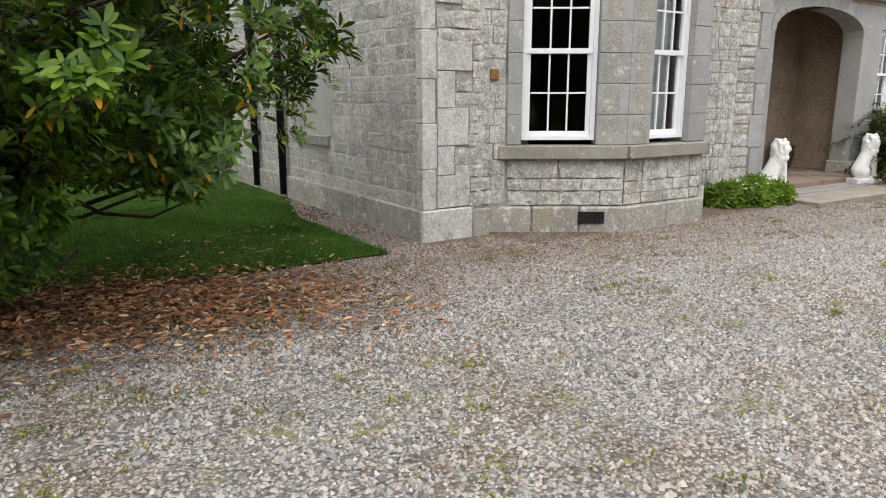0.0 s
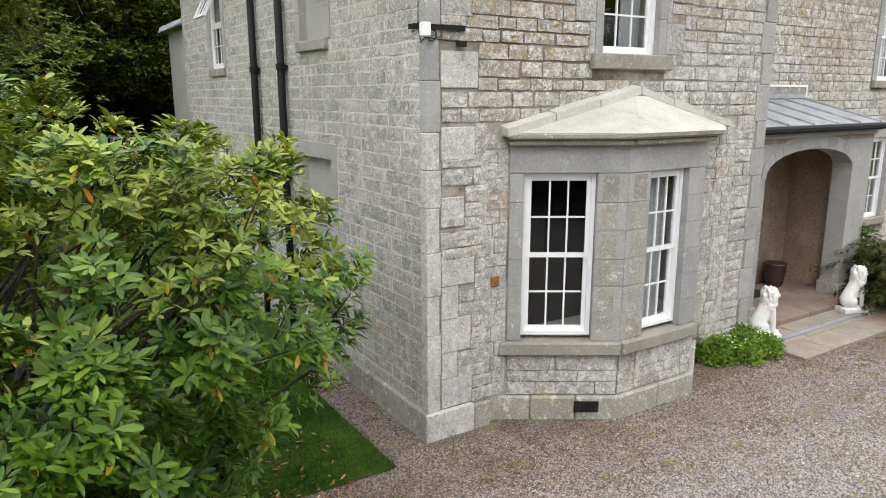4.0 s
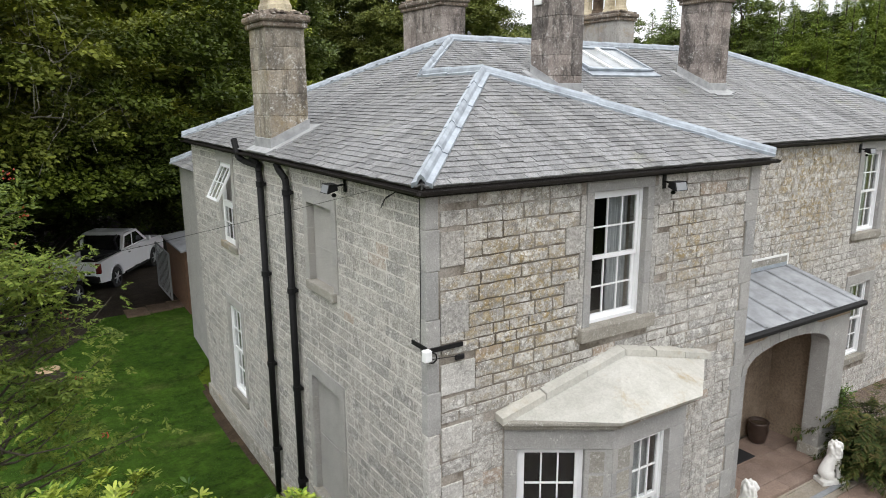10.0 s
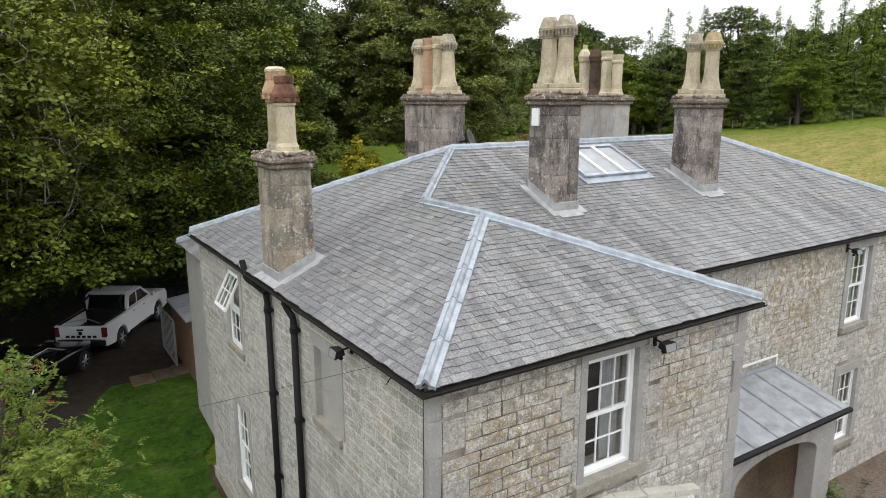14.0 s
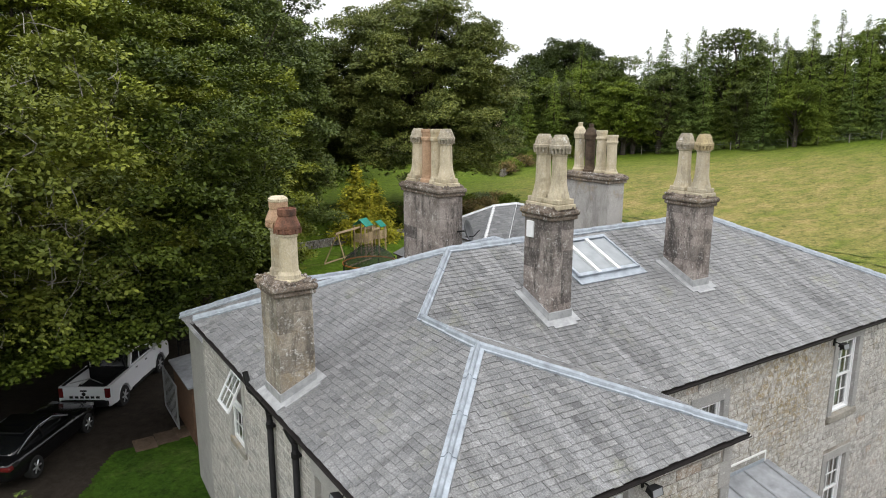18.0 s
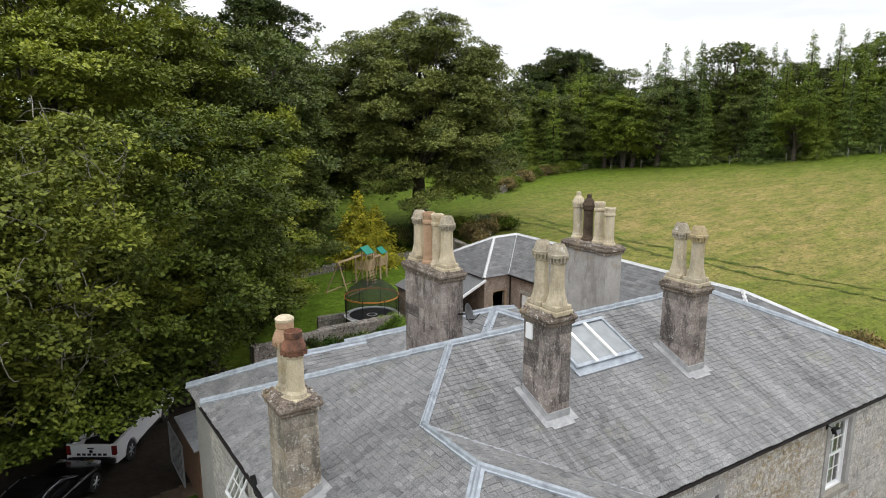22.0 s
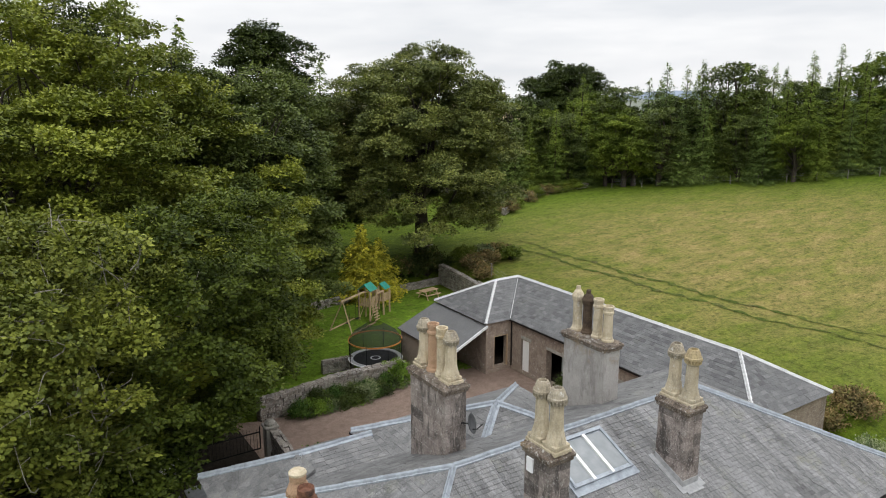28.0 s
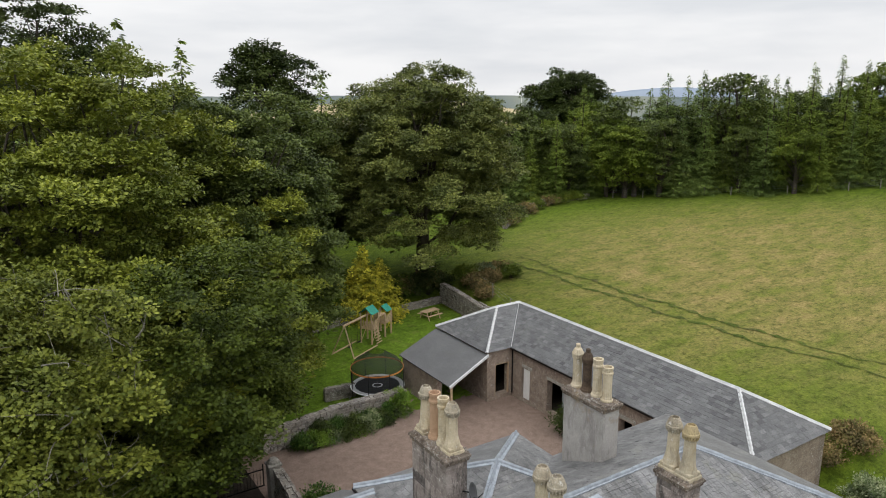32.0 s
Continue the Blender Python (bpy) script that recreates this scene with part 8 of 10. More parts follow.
# ---------------------------------------------------------------- stable range
stable = thing("stable_range", "low stone stable range with slate hipped roof", "stable block")
SX0, SX1, SY0, SY1 = 22.15, 28.15, 9.60, 26.65
CX0, CY0, CY1 = 20.22, 26.6, 32.6
SZ, SR, SB = 3.42, 5.10, -0.1
RXS, RYC = (SX0 + SX1) / 2, (CY0 + CY1) / 2
OPEN = [(SY1 - 25.60, SY1 - 24.80, 0.3, 2.32), (SY1 - 23.2, SY1 - 21.3, 0.3, 2.35), (SY1 - 17.4, SY1 - 16.5, 0.3, 2.3)]
P_ST = plane((SX0 + 0.15, CY0 + 0.15, 0), (0, -1, 0), (1, 0, 0))
part("wall", wall_core(P_ST, CY0 - SY0, SB, SZ, OPEN, 0.0, 0.45), M_STABLE, stable, "brown-grey rubble stable wall")
P_CW = plane((CX0 + 0.15, CY0 + 0.15, 0), (1, 0, 0), (0, 1, 0))
DOOR_C = [(0.62, 1.72, 0.3, 2.40)]
part("wall", wall_core(P_CW, SX0 - CX0 + 0.45, SB, SZ, DOOR_C, 0.0, 0.45), M_STABLE, stable)
part("wall", Geo().box(CX0 + 0.15, CX0 + 0.6, CY0 + 0.6, CY1 - 0.15, SB, SZ), M_STABLE, stable)
part("wall", Geo().box(CX0 + 0.6, SX1 - 0.15, CY1 - 0.6, CY1 - 0.15, SB, SZ), M_STABLE, stable)
part("wall", Geo().box(SX1 - 0.6, SX1 - 0.15, SY0 + 0.15, CY1 - 0.6, SB, SZ), M_STABLE, stable)
part("end_wall", Geo().box(SX0 + 0.6, SX1 - 0.6, SY0 + 0.15, SY0 + 0.6, SB, SZ), M_STABLE, stable)
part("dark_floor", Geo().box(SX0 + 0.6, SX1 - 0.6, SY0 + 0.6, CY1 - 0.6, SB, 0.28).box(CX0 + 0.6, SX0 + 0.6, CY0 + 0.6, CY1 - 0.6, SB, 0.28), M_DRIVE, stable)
a1, a2, a3 = (CX0 + (CY1 - CY0) / 2, RYC, SR), (RXS, RYC, SR), (RXS, SY0 + (SX1 - SX0) / 2, SR)
e = {"v1": (CX0, CY0, SZ), "v2": (SX0, CY0, SZ), "h": (SX0, SY0, SZ), "k": (SX1, SY0, SZ), "b": (SX1, CY1, SZ), "p": (CX0, CY1, SZ)}
sroof = part("roof", Geo().slab([e["h"], e["v2"], a2, a3], 0.07).slab([e["v1"], e["v2"], a2, a1], 0.07).slab([e["p"], e["v1"], a1], 0.07).slab([e["k"], e["h"], a3], 0.07).slab([e["b"], e["k"], a3, a2], 0.07).slab([e["p"], e["b"], a2, a1], 0.07), M_SLATE_S, stable, "dark slate roof with white ridge strips")
lay_slates(sroof, [e["v2"], e["h"], a3, a2], 0.22, 0.34, 81, joined=M_SLATE_S)
lay_slates(sroof, [e["v1"], e["v2"], a2, a1], 0.22, 0.34, 82, joined=M_SLATE_S)
lay_slates(sroof, [e["p"], e["v1"], a1], 0.22, 0.34, 83, joined=M_SLATE_S)
lay_slates(sroof, [e["h"], e["k"], a3], 0.22, 0.34, 84, joined=M_SLATE_S)
k = Nodes("pale_ridge_metal")
M_RIDGE = k.done(k.ramp(k.noise(3.0, 4), (0.3, (0.52, 0.53, 0.54)), (0.7, (0.70, 0.71, 0.71))), 0.5)
sl = 0.63
nW, nE, nS, nN = Vector((-sl, 0, 1)).normalized(), Vector((sl, 0, 1)).normalized(), Vector((0, -sl, 1)).normalized(), Vector((0, sl, 1)).normalized()
for a, b, n1, n2 in ((a3, a2, nW, nE), (a2, a1, nS, nN), (e["v1"], a1, nW, nS), (e["p"], a1, nN, nW), (e["h"], a3, nW, nS), (e["k"], a3, nS, nE)):
    lead_strip(sroof, a, b, n1, n2, 0.10, 2.2, 0.03, material=M_RIDGE)
part("valley", Geo().slab([(SX0 - 0.09, CY0 - 0.09, SZ + 0.05), (SX0 + 0.09, CY0 + 0.09, SZ + 0.05), (a2[0] + 0.09, a2[1] + 0.09, SR + 0.05), (a2[0] - 0.09, a2[1] - 0.09, SR + 0.05)], 0.02), M_RIDGE, sroof)
part("gutter", Geo().box(SX0 - 0.10, SX0 - 0.01, SY0, CY0 - 0.02, SZ - 0.12, SZ - 0.03), M_GUTTER, stable)
part("downpipe", Geo().cone((SX0 + 0.06, CY0 - 0.05, 0.3), (SX0 + 0.06, CY0 - 0.05, SZ - 0.1), 0.04, 0.04, 8), M_BLACK, stable)
d = part("door", Geo().rbox(SX0 + 0.20, SX0 + 0.25, 24.84, 25.56, 0.30, 2.3, 0.01), M_WHITE, stable, "pale painted plank stable door")
for i in range(5):
    part("plank_line", Geo().box(SX0 + 0.192, SX0 + 0.20, 24.85 + i * 0.143, 24.85 + i * 0.143 + 0.128, 0.32, 2.28), M_WHITE, d)
d = part("door", Geo().rbox(SX0 + 0.35, SX0 + 0.40, 21.35, 22.15, 0.30, 2.3, 0.01), M_GREYPL, stable, "grey door inside the cart opening")
fr = part("door_frame", Geo().box(CX0 + 0.772, CX0 + 0.82, CY0 + 0.16, CY0 + 0.3, 0.30, 2.398).box(CX0 + 1.82, CX0 + 1.868, CY0 + 0.16, CY0 + 0.3, 0.30, 2.398).box(CX0 + 0.82, CX0 + 1.82, CY0 + 0.16, CY0 + 0.3, 2.35, 2.398), M_TIMBER, stable)
for y0, y1 in ((24.7, 25.7), (21.15, 23.35), (16.35, 17.55)):
    part("lintel", Geo().rbox(SX0 + 0.135, SX0 + 0.3, y0, y1, 2.36, 2.56, 0.01), M_PLINTH, stable)
# lean-to on the cross wing
lean = part("lean_to_roof", Geo().slab([(CX0 + 0.05, CY0 - 0.05, 3.28), (CX0 + 0.05, CY1, 3.28), (16.85, CY1 - 0.8, 2.30), (16.85, 25.6, 2.30)], 0.08), M_SLATE_S, stable, "dark felted lean-to roof")
part("barge_board", Geo().slab([(CX0 + 0.06, CY0 - 0.14, 3.33), (CX0 + 0.06, CY0 - 0.04, 3.33), (16.8, 25.66, 2.35), (16.8, 25.56, 2.35)], 0.14), M_RIDGE, stable)
part("lean_to_wall", Geo().box(17.05, 17.4, 27.4, CY1 - 0.9, SB, 2.26), M_STABLE, stable)
part("lean_to_wall", Geo().box(17.4, CX0 + 0.15, CY1 - 1.3, CY1 - 0.95, SB, 2.26), M_STABLE, stable)
part("post", Geo().box(17.1, 17.22, 25.9, 26.02, SB, 2.26), M_TIMBER, stable)


# ---------------------------------------------------------------- rubble walls
def rubble_wall(name, label, pts, height, thick, seed, size=0.24, cope=True):
    """A dry-stone wall: uneven stones in rough courses along a line, over a core."""
    rng = random.Random(seed)
    root = thing(name, label, "garden wall", "garden walls")
    core, st = Geo(), Geo()
    pts = [swing(*p) for p in pts]
    for (x0, y0), (x1, y1) in zip(pts, pts[1:]):
        d = Vector((x1 - x0, y1 - y0, 0))
        ln = d.length
        d.normalize()
        n = Vector((-d.y, d.x, 0))
        segs = max(1, int(ln / 1.5))
        for i in range(segs):
            a, b = Vector((x0, y0, 0)) + d * (ln * i / segs), Vector((x0, y0, 0)) + d * (ln * (i + 1) / segs)
            za, zb = gz(a.x, a.y), gz(b.x, b.y)
            t = thick * 0.38
            core.hexa([tuple(a - n * t + Vector((0, 0, za - 0.3))), tuple(b - n * t + Vector((0, 0, zb - 0.3))), tuple(b + n * t + Vector((0, 0, zb - 0.3))), tuple(a + n * t + Vector((0, 0, za - 0.3))),
                       tuple(a - n * t + Vector((0, 0, za + height - 0.1))), tuple(b - n * t + Vector((0, 0, zb + height - 0.1))), tuple(b + n * t + Vector((0, 0, zb + height - 0.1))), tuple(a + n * t + Vector((0, 0, za + height - 0.1)))])
        for side in (-1, 1):
            z = 0.0
            while z < height:
                h = size * rng.uniform(0.6, 1.1)
                s = 0.0
                while s < ln:
                    w = size * rng.uniform(0.8, 2.0)
                    c = Vector((x0, y0, 0)) + d * (s + w / 2) + n * side * (thick * 0.36 + rng.uniform(-0.02, 0.03))
                    zz = gz(c.x, c.y) + z
                    q = [rng.uniform(0.8, 1.0) for _ in range(8)]
                    hw, hh, tt = w * 0.48, h * 0.47, thick * 0.16
                    vs = []
                    for j, (su, sn, sz) in enumerate(((-1, -1, -1), (1, -1, -1), (1, 1, -1), (-1, 1, -1), (-1, -1, 1), (1, -1, 1), (1, 1, 1), (-1, 1, 1))):
                        vs.append(tuple(c + d * (su * hw * q[j]) + n * (sn * tt * q[(j + 3) % 8]) + Vector((0, 0, zz + hh + sz * hh * q[(j + 5) % 8]))))
                    st.hexa(vs)
                    s += w
                z += h
        if cope:
            s = 0.0
            while s < ln:
                w = rng.uniform(0.16, 0.36)
                c = Vector((x0, y0, 0)) + d * (s + w / 2)
                zz = gz(c.x, c.y) + height + rng.uniform(-0.03, 0.03)
                r = [rng.uniform(0.75, 1.0) for _ in range(8)]
                vs = []
                for j, (su, sn, sz) in enumerate(((-1, -1, -1), (1, -1, -1), (1, 1, -1), (-1, 1, -1), (-1, -1, 1), (1, -1, 1), (1, 1, 1), (-1, 1, 1))):
                    vs.append(tuple(c + d * (su * w * 0.5 * r[j]) + n * (sn * thick * 0.5 * r[(j + 2) % 8] * (0.75 if sz > 0 else 1)) + Vector((0, 0, zz + sz * 0.09 * r[(j + 4) % 8]))))
                st.hexa(vs)
                s += w
    part("wall_core", core, M_RUBBLE, root)
    tagged(part("rubble", st, M_RUBBLE, root), kind="stuff")
    return root


rubble_wall("garden_wall", "old rubble wall between yard and garden", [(6.0, 28.6), (10.4, 29.5), (15.2, 29.5)], 1.25, 0.5, 91)
rubble_wall("garden_wall", "short mossy wall running to the drive gate", [(5.2, 23.2), (4.95, 19.0), (4.7, 15.0)], 1.6, 0.45, 92)
rubble_wall("garden_wall", "low rubble wall closing the far side of the garden", [(13.0, 44.6), (19.5, 45.9), (24.0, 46.0), (28.6, 46.4)], 0.5, 0.5, 93)
rubble_wall("garden_wall", "sloping rubble wall between garden and field", [(28.6, 46.4), (28.2, 40.0), (28.25, 34.4)], 1.7, 0.5, 94)
rubble_wall("garden_wall", "low rubble wall beside the trampoline", [(11.6, 33.4), (13.6, 33.2)], 0.8, 0.4, 95)
rubble_wall("field_dyke", "tumbled dry-stone wall along the field's far corner", [(47.0, 61.5), (53.0, 66.5), (60.0, 69.5), (67.5, 68.8)], 0.65, 0.6, 96, 0.35)
pier_t = thing("gate_pier", "square stone gate pier with a rounded cap", "gate pier", at=at(5.1, 23.6))
part("shaft", Geo().rbox(-0.28, 0.28, -0.28, 0.28, -0.2, 1.75, 0.03), M_PLINTH, pier_t)
part("cap", Geo().rbox(-0.34, 0.34, -0.34, 0.34, 1.75, 1.87, 0.03).lathe([(0.27, 1.87), (0.26, 1.98), (0.18, 2.08), (0.05, 2.13)], 0, 0, 0, 12), M_PLINTH, pier_t)
gate = thing("drive_gate", "black iron estate gate across the drive", "gate", at=at(3.2, 24.3))
part("gate_frame", Geo().box(-1.6, 1.6, -0.02, 0.02, 0.15, 0.20).box(-1.6, 1.6, -0.02, 0.02, 1.0, 1.05).box(-1.6, -1.55, -0.02, 0.02, 0.2, 1.3).box(1.55, 1.6, -0.02, 0.02, 0.2, 1.3), M_BLACK, gate)
for i in range(19):
    x = -1.45 + i * 0.16
    part("gate_bar", Geo().cone((x, 0, 0.2), (x, 0, 1.25 + 0.1 * math.sin(i)), 0.011, 0.006, 5), M_BLACK, gate)

# planting along the garden wall
rng = random.Random(12)
for i in range(15):
    x = 8.2 + i * 0.47
    bush("border_shrub", "dark leafy shrub in the bed along the garden wall", x, 28.0 + rng.uniform(-0.4, 0.3) + 0.10 * (x - 6.6), rng.uniform(0.4, 0.85), rng.uniform(0.25, 0.85), (M_SHRUB, M_DARKLEAF, M_BORDER, M_DARKLEAF, M_PALEBUSH)[i % 5], 200 + i, 0.10, 520, group="border shrubs")
for i in range(9):
    x = 9.4 + i * 0.58
    bush("bed_plant", "tall leafy perennial in the bed along the garden wall", x, 28.75 + rng.uniform(-0.2, 0.15) + 0.02 * i, rng.uniform(0.35, 0.6), rng.uniform(0.5, 1.2), (M_DARKLEAF, M_SYCAMORE, M_SHRUB)[i % 3], 240 + i, 0.09, 420, group="border shrubs")
bush("golden_shrub", "yellow-green shrub by the trampoline", 14.7, 29.0, 0.85, 1.5, M_BORDER, 230, 0.10, 800)
bush("yard_shrub", "dark shrub against the stable wall", 21.6, 21.2, 0.9, 1.5, M_DARKLEAF, 231, 0.12, 600)
bush("yard_shrub", "rounded shrub beside the drive gate", 6.4, 21.4, 1.0, 1.1, M_SHRUB, 232, 0.12, 700)
bush("yard_shrub", "green bush at the foot of the yard wall", 6.9, 18.8, 0.8, 0.9, M_SHRUB, 233, 0.12, 500)
bush("field_bush", "low brown weedy bush by the stable end", 29.8, 10.6, 1.0, 0.8, M_WEED, 234, 0.12, 900)
bush("field_bush", "pale flowering bush by the stable end", 28.6, 7.6, 1.2, 1.4, M_PALEBUSH, 235, 0.13, 1400)
bush("field_bush", "dark bush at the edge of the field", 31.6, 10.2, 1.1, 0.9, M_WEED, 236, 0.14, 900)
for i, (x, y, r, h, mt) in enumerate(((27.9, 47.7, 1.5, 3.3, M_YEWISH), (33.0, 44.8, 1.0, 1.1, M_WEED), (31.0, 44.4, 1.1, 1.2, M_WEED), (35.0, 46.6, 1.2, 1.0, M_WEED), (25.4, 48.4, 1.3, 1.2, M_WEED), (23.8, 49.4, 1.2, 1.0, M_WEED), (30.4, 42.0, 0.9, 0.9, M_WEED), (26.8, 47.9, 1.6, 2.0, M_DARKLEAF), (29.4, 48.0, 1.4, 1.8, M_DARKLEAF), (31.6, 46.6, 1.2, 1.4, M_OAK), (33.4, 46.2, 1.1, 1.2, M_PALEBUSH), (24.6, 48.2, 1.4, 1.6, M_OAK), (35.4, 44.8, 1.0, 1.1, M_OAK), (22.0, 48.6, 1.4, 1.4, M_OAK), (63.5, 69.2, 1.6, 1.0, M_BEECH), (48.5, 62.6, 1.3, 1.1, M_WEED), (51.0, 64.6, 1.2, 1.2, M_OAK), (54.5, 66.8, 1.4, 1.0, M_WEED), (57.5, 68.3, 1.3, 1.2, M_OAK), (60.5, 69.0, 1.3, 1.1, M_WEED), (65.0, 68.6, 1.3, 1.2, M_OAK))):
    bush("hedge_bush", "wild bush along the field boundary", x, y, r, h, mt, 240 + i, 0.16, 700, group="boundary bushes")

# ---- field fences
for nm, pts in (("near", [(31.5, 45.0), (30.2, 38.0), (29.9, 30.0), (29.9, 20.0), (30.3, 12.5)]), ("far", [(70.0, 66.0), (79.0, 57.0), (84.0, 47.5), (93.0, 36.0)])):
    fence = thing("field_fence", "grey post and wire field fence", "fence", "field fences")
    wires = Geo()
    prev = None
    pts = [swing(*p) for p in pts]
    for (x0, y0), (x1, y1) in zip(pts, pts[1:]):
        n = max(1, int(math.hypot(x1 - x0, y1 - y0) / 3.2))
        for i in range(n):
            x, y = x0 + (x1 - x0) * i / n, y0 + (y1 - y0) * i / n
            z = gz(x, y)
            part("post", Geo().cone((x, y, z - 0.2), (x, y, z + 1.15), 0.06, 0.05, 6), M_BARK_PALE, fence)
            if prev:
                for h in (0.45, 0.8, 1.08):
                    wires.cone((prev[0], prev[1], prev[2] + h), (x, y, z + h), 0.006, 0.006, 4, False)
            prev = (x, y, z)
    part("wire", wires, M_GREYPL, fence)

# ---------------------------------------------------------------- garden things
tr = thing("trampoline", "round trampoline with a black safety net and orange band", "trampoline", at=(15.0, 31.4, gz(15.0, 31.4)))
R = 1.7
part("jump_mat", Geo().lathe([(0.01, 0.80), (R - 0.25, 0.80), (R - 0.25, 0.815), (0.01, 0.815)], 0, 0, 0, 32, ring=True), M_NET, tr, "black jumping mat")
part("mat_ring", Geo().lathe([(0.26, 0.816), (0.34, 0.816), (0.34, 0.822), (0.26, 0.822)], 0, 0, 0, 24, ring=True), M_PAD, tr)
part("edge_pad", Geo().lathe([(R - 0.26, 0.80), (R + 0.04, 0.80), (R + 0.06, 0.84), (R - 0.26, 0.86)], 0, 0, 0, 36, ring=True), M_PAD, tr, "pale grey edge padding")
k = Nodes("safety_net")
holes = k.n("ShaderNodeBsdfTransparent")
mx = k.n("ShaderNodeMixShader")
mx.inputs["Fac"].default_value = 0.48
k.done((0.012, 0.014, 0.016), 0.9)
k.link(holes.outputs[0], mx.inputs[1])
k.link(k.bsdf.outputs[0], mx.inputs[2])
k.link(mx.outputs[0], k.out.inputs["Surface"])
g = Geo()
n = 32
g.add([(r * math.cos(math.tau * i / n), r * math.sin(math.tau * i / n), z) for z, r in ((0.86, R), (2.1, R), (2.55, R * 0.82), (3.15, R * 0.30)) for i in range(n)], [(q * n + i, q * n + (i + 1) % n, (q + 1) * n + (i + 1) % n, (q + 1) * n + i) for q in range(3) for i in range(n)])
part("safety_net", g, k.mat, tr, "black mesh safety net")
part("net_band", Geo().lathe([(R - 0.02, 2.03), (R + 0.03, 2.03), (R + 0.03, 2.11), (R - 0.02, 2.11)], 0, 0, 0, 32, ring=True), M_ORANGE, tr, "orange band round the net")
for i in range(8):
    kx, ky = (R + 0.05) * math.cos(math.tau * i / 8), (R + 0.05) * math.sin(math.tau * i / 8)
    part("net_pole", Geo().cone((kx, ky, 0.1), (kx, ky, 2.25), 0.022, 0.022, 7), M_BLACK, tr)
for i in range(4):
    k0 = math.tau * (i + 0.5) / 4
    kx, ky = R * math.cos(k0), R * math.sin(k0)
    part("leg", Geo().tube([(kx, ky, 0.8), (kx, ky, 0.03), (kx - 0.7 * math.sin(k0), ky + 0.7 * math.cos(k0), 0.03)], 0.03, 7), M_GREYPL, tr)

pf = thing("play_frame", "wooden climbing frame with green roof and swing beam", "climbing frame", at=pose(19.3, 40.2, gz(19.3, 40.2), 0, 0, 30))
for x, y, h in ((-1.2, -0.5, 2.4), (-0.3, -0.5, 2.4), (-1.2, 0.5, 2.4), (-0.3, 0.5, 2.4), (0.7, -0.5, 2.0), (1.6, -0.5, 2.0), (0.7, 0.5, 2.0), (1.6, 0.5, 2.0)):
    part("post", Geo().box(x - 0.05, x + 0.05, y - 0.05, y + 0.05, 0, h), M_TIMBER, pf)
for x0, x1, z in ((-1.25, -0.25, 1.2), (0.65, 1.65, 1.1)):
    for i in range(6):
        part("deck_board", Geo().box(x0, x1, -0.55 + i * 0.185, -0.55 + i * 0.185 + 0.165, z, z + 0.03), M_TIMBER, pf)
    for i in range(6):
        part("railing_slat", Geo().box(x0 + 0.04 + i * 0.17, x0 + 0.13 + i * 0.17, -0.60, -0.57, z + 0.03, z + 0.7), M_TIMBER, pf)
part("roof_panel", Geo().slab([(-1.25, -0.6, 2.40), (-0.25, -0.6, 2.40), (-0.25, 0.0, 2.90), (-1.25, 0.0, 2.90)], 0.04), M_GREENP, pf, "green roof panel")
part("roof_panel", Geo().slab([(-1.25, 0.6, 2.40), (-0.25, 0.6, 2.40), (-0.25, 0.0, 2.90), (-1.25, 0.0, 2.90)], 0.04), M_GREENP, pf, "green roof panel")
part("roof_panel", Geo().slab([(1.0, -0.5, 2.0), (1.8, -0.5, 2.0), (1.9, 0.1, 2.4), (1.1, 0.1, 2.4)], 0.04), M_GREENP, pf, "green roof panel")
for i in range(4):
    part("monkey_bar", Geo().box(-0.2 + i * 0.23, -0.12 + i * 0.23, -0.5, 0.5, 2.0, 2.05), M_TIMBER, pf)
part("beam", Geo().box(-0.3, 0.7, -0.54, -0.46, 1.93, 2.02).box(-0.3, 0.7, 0.46, 0.54, 1.93, 2.02), M_TIMBER, pf)
part("swing_beam", Geo().box(-4.2, -1.2, -0.06, 0.06, 2.25, 2.37), M_TIMBER, pf)
part("swing_leg", Geo().cone((-4.0, 0, 2.3), (-4.3, -1.0, 0), 0.05, 0.05, 6).cone((-4.0, 0, 2.3), (-4.3, 1.0, 0), 0.05, 0.05, 6), M_TIMBER, pf)
for i in range(6):
    part("ladder_rung", Geo().box(-1.1, -0.4, -0.62 - i * 0.06, -0.54 - i * 0.06, 1.1 - i * 0.2, 1.15 - i * 0.2), M_TIMBER, pf)
for x0 in (-1.2, 0.7):
    for i in range(5):
        part("side_slat", Geo().box(x0 - 0.06, x0 - 0.03, -0.42 + i * 0.19, -0.30 + i * 0.19, 1.15, 1.85), M_TIMBER, pf)
for s in (-1, 1):
    part("cross_brace", Geo().cone((-1.2, 0.5 * s, 0.1), (-0.3, 0.5 * s, 1.15), 0.035, 0.035, 5), M_TIMBER, pf)
    part("ground_rail", Geo().box(-4.3, -1.2, s * 0.98 - 0.04, s * 0.98 + 0.04, 0.0, 0.08), M_TIMBER, pf)
for x in (-3.4, -2.2):
    part("swing_rope", Geo().cone((x - 0.2, 0, 2.25), (x - 0.2, 0, 0.5), 0.012, 0.012, 4).cone((x + 0.2, 0, 2.25), (x + 0.2, 0, 0.5), 0.012, 0.012, 4), M_BLACK, pf)
    part("swing_seat", Geo().rbox(x - 0.22, x + 0.22, -0.09, 0.09, 0.47, 0.51, 0.01), M_BLACK, pf)
bt = thing("picnic_table", "weathered wooden picnic table on the garden lawn", "picnic table", at=pose(25.4, 41.9, gz(25.4, 41.9), 0, 0, 10))
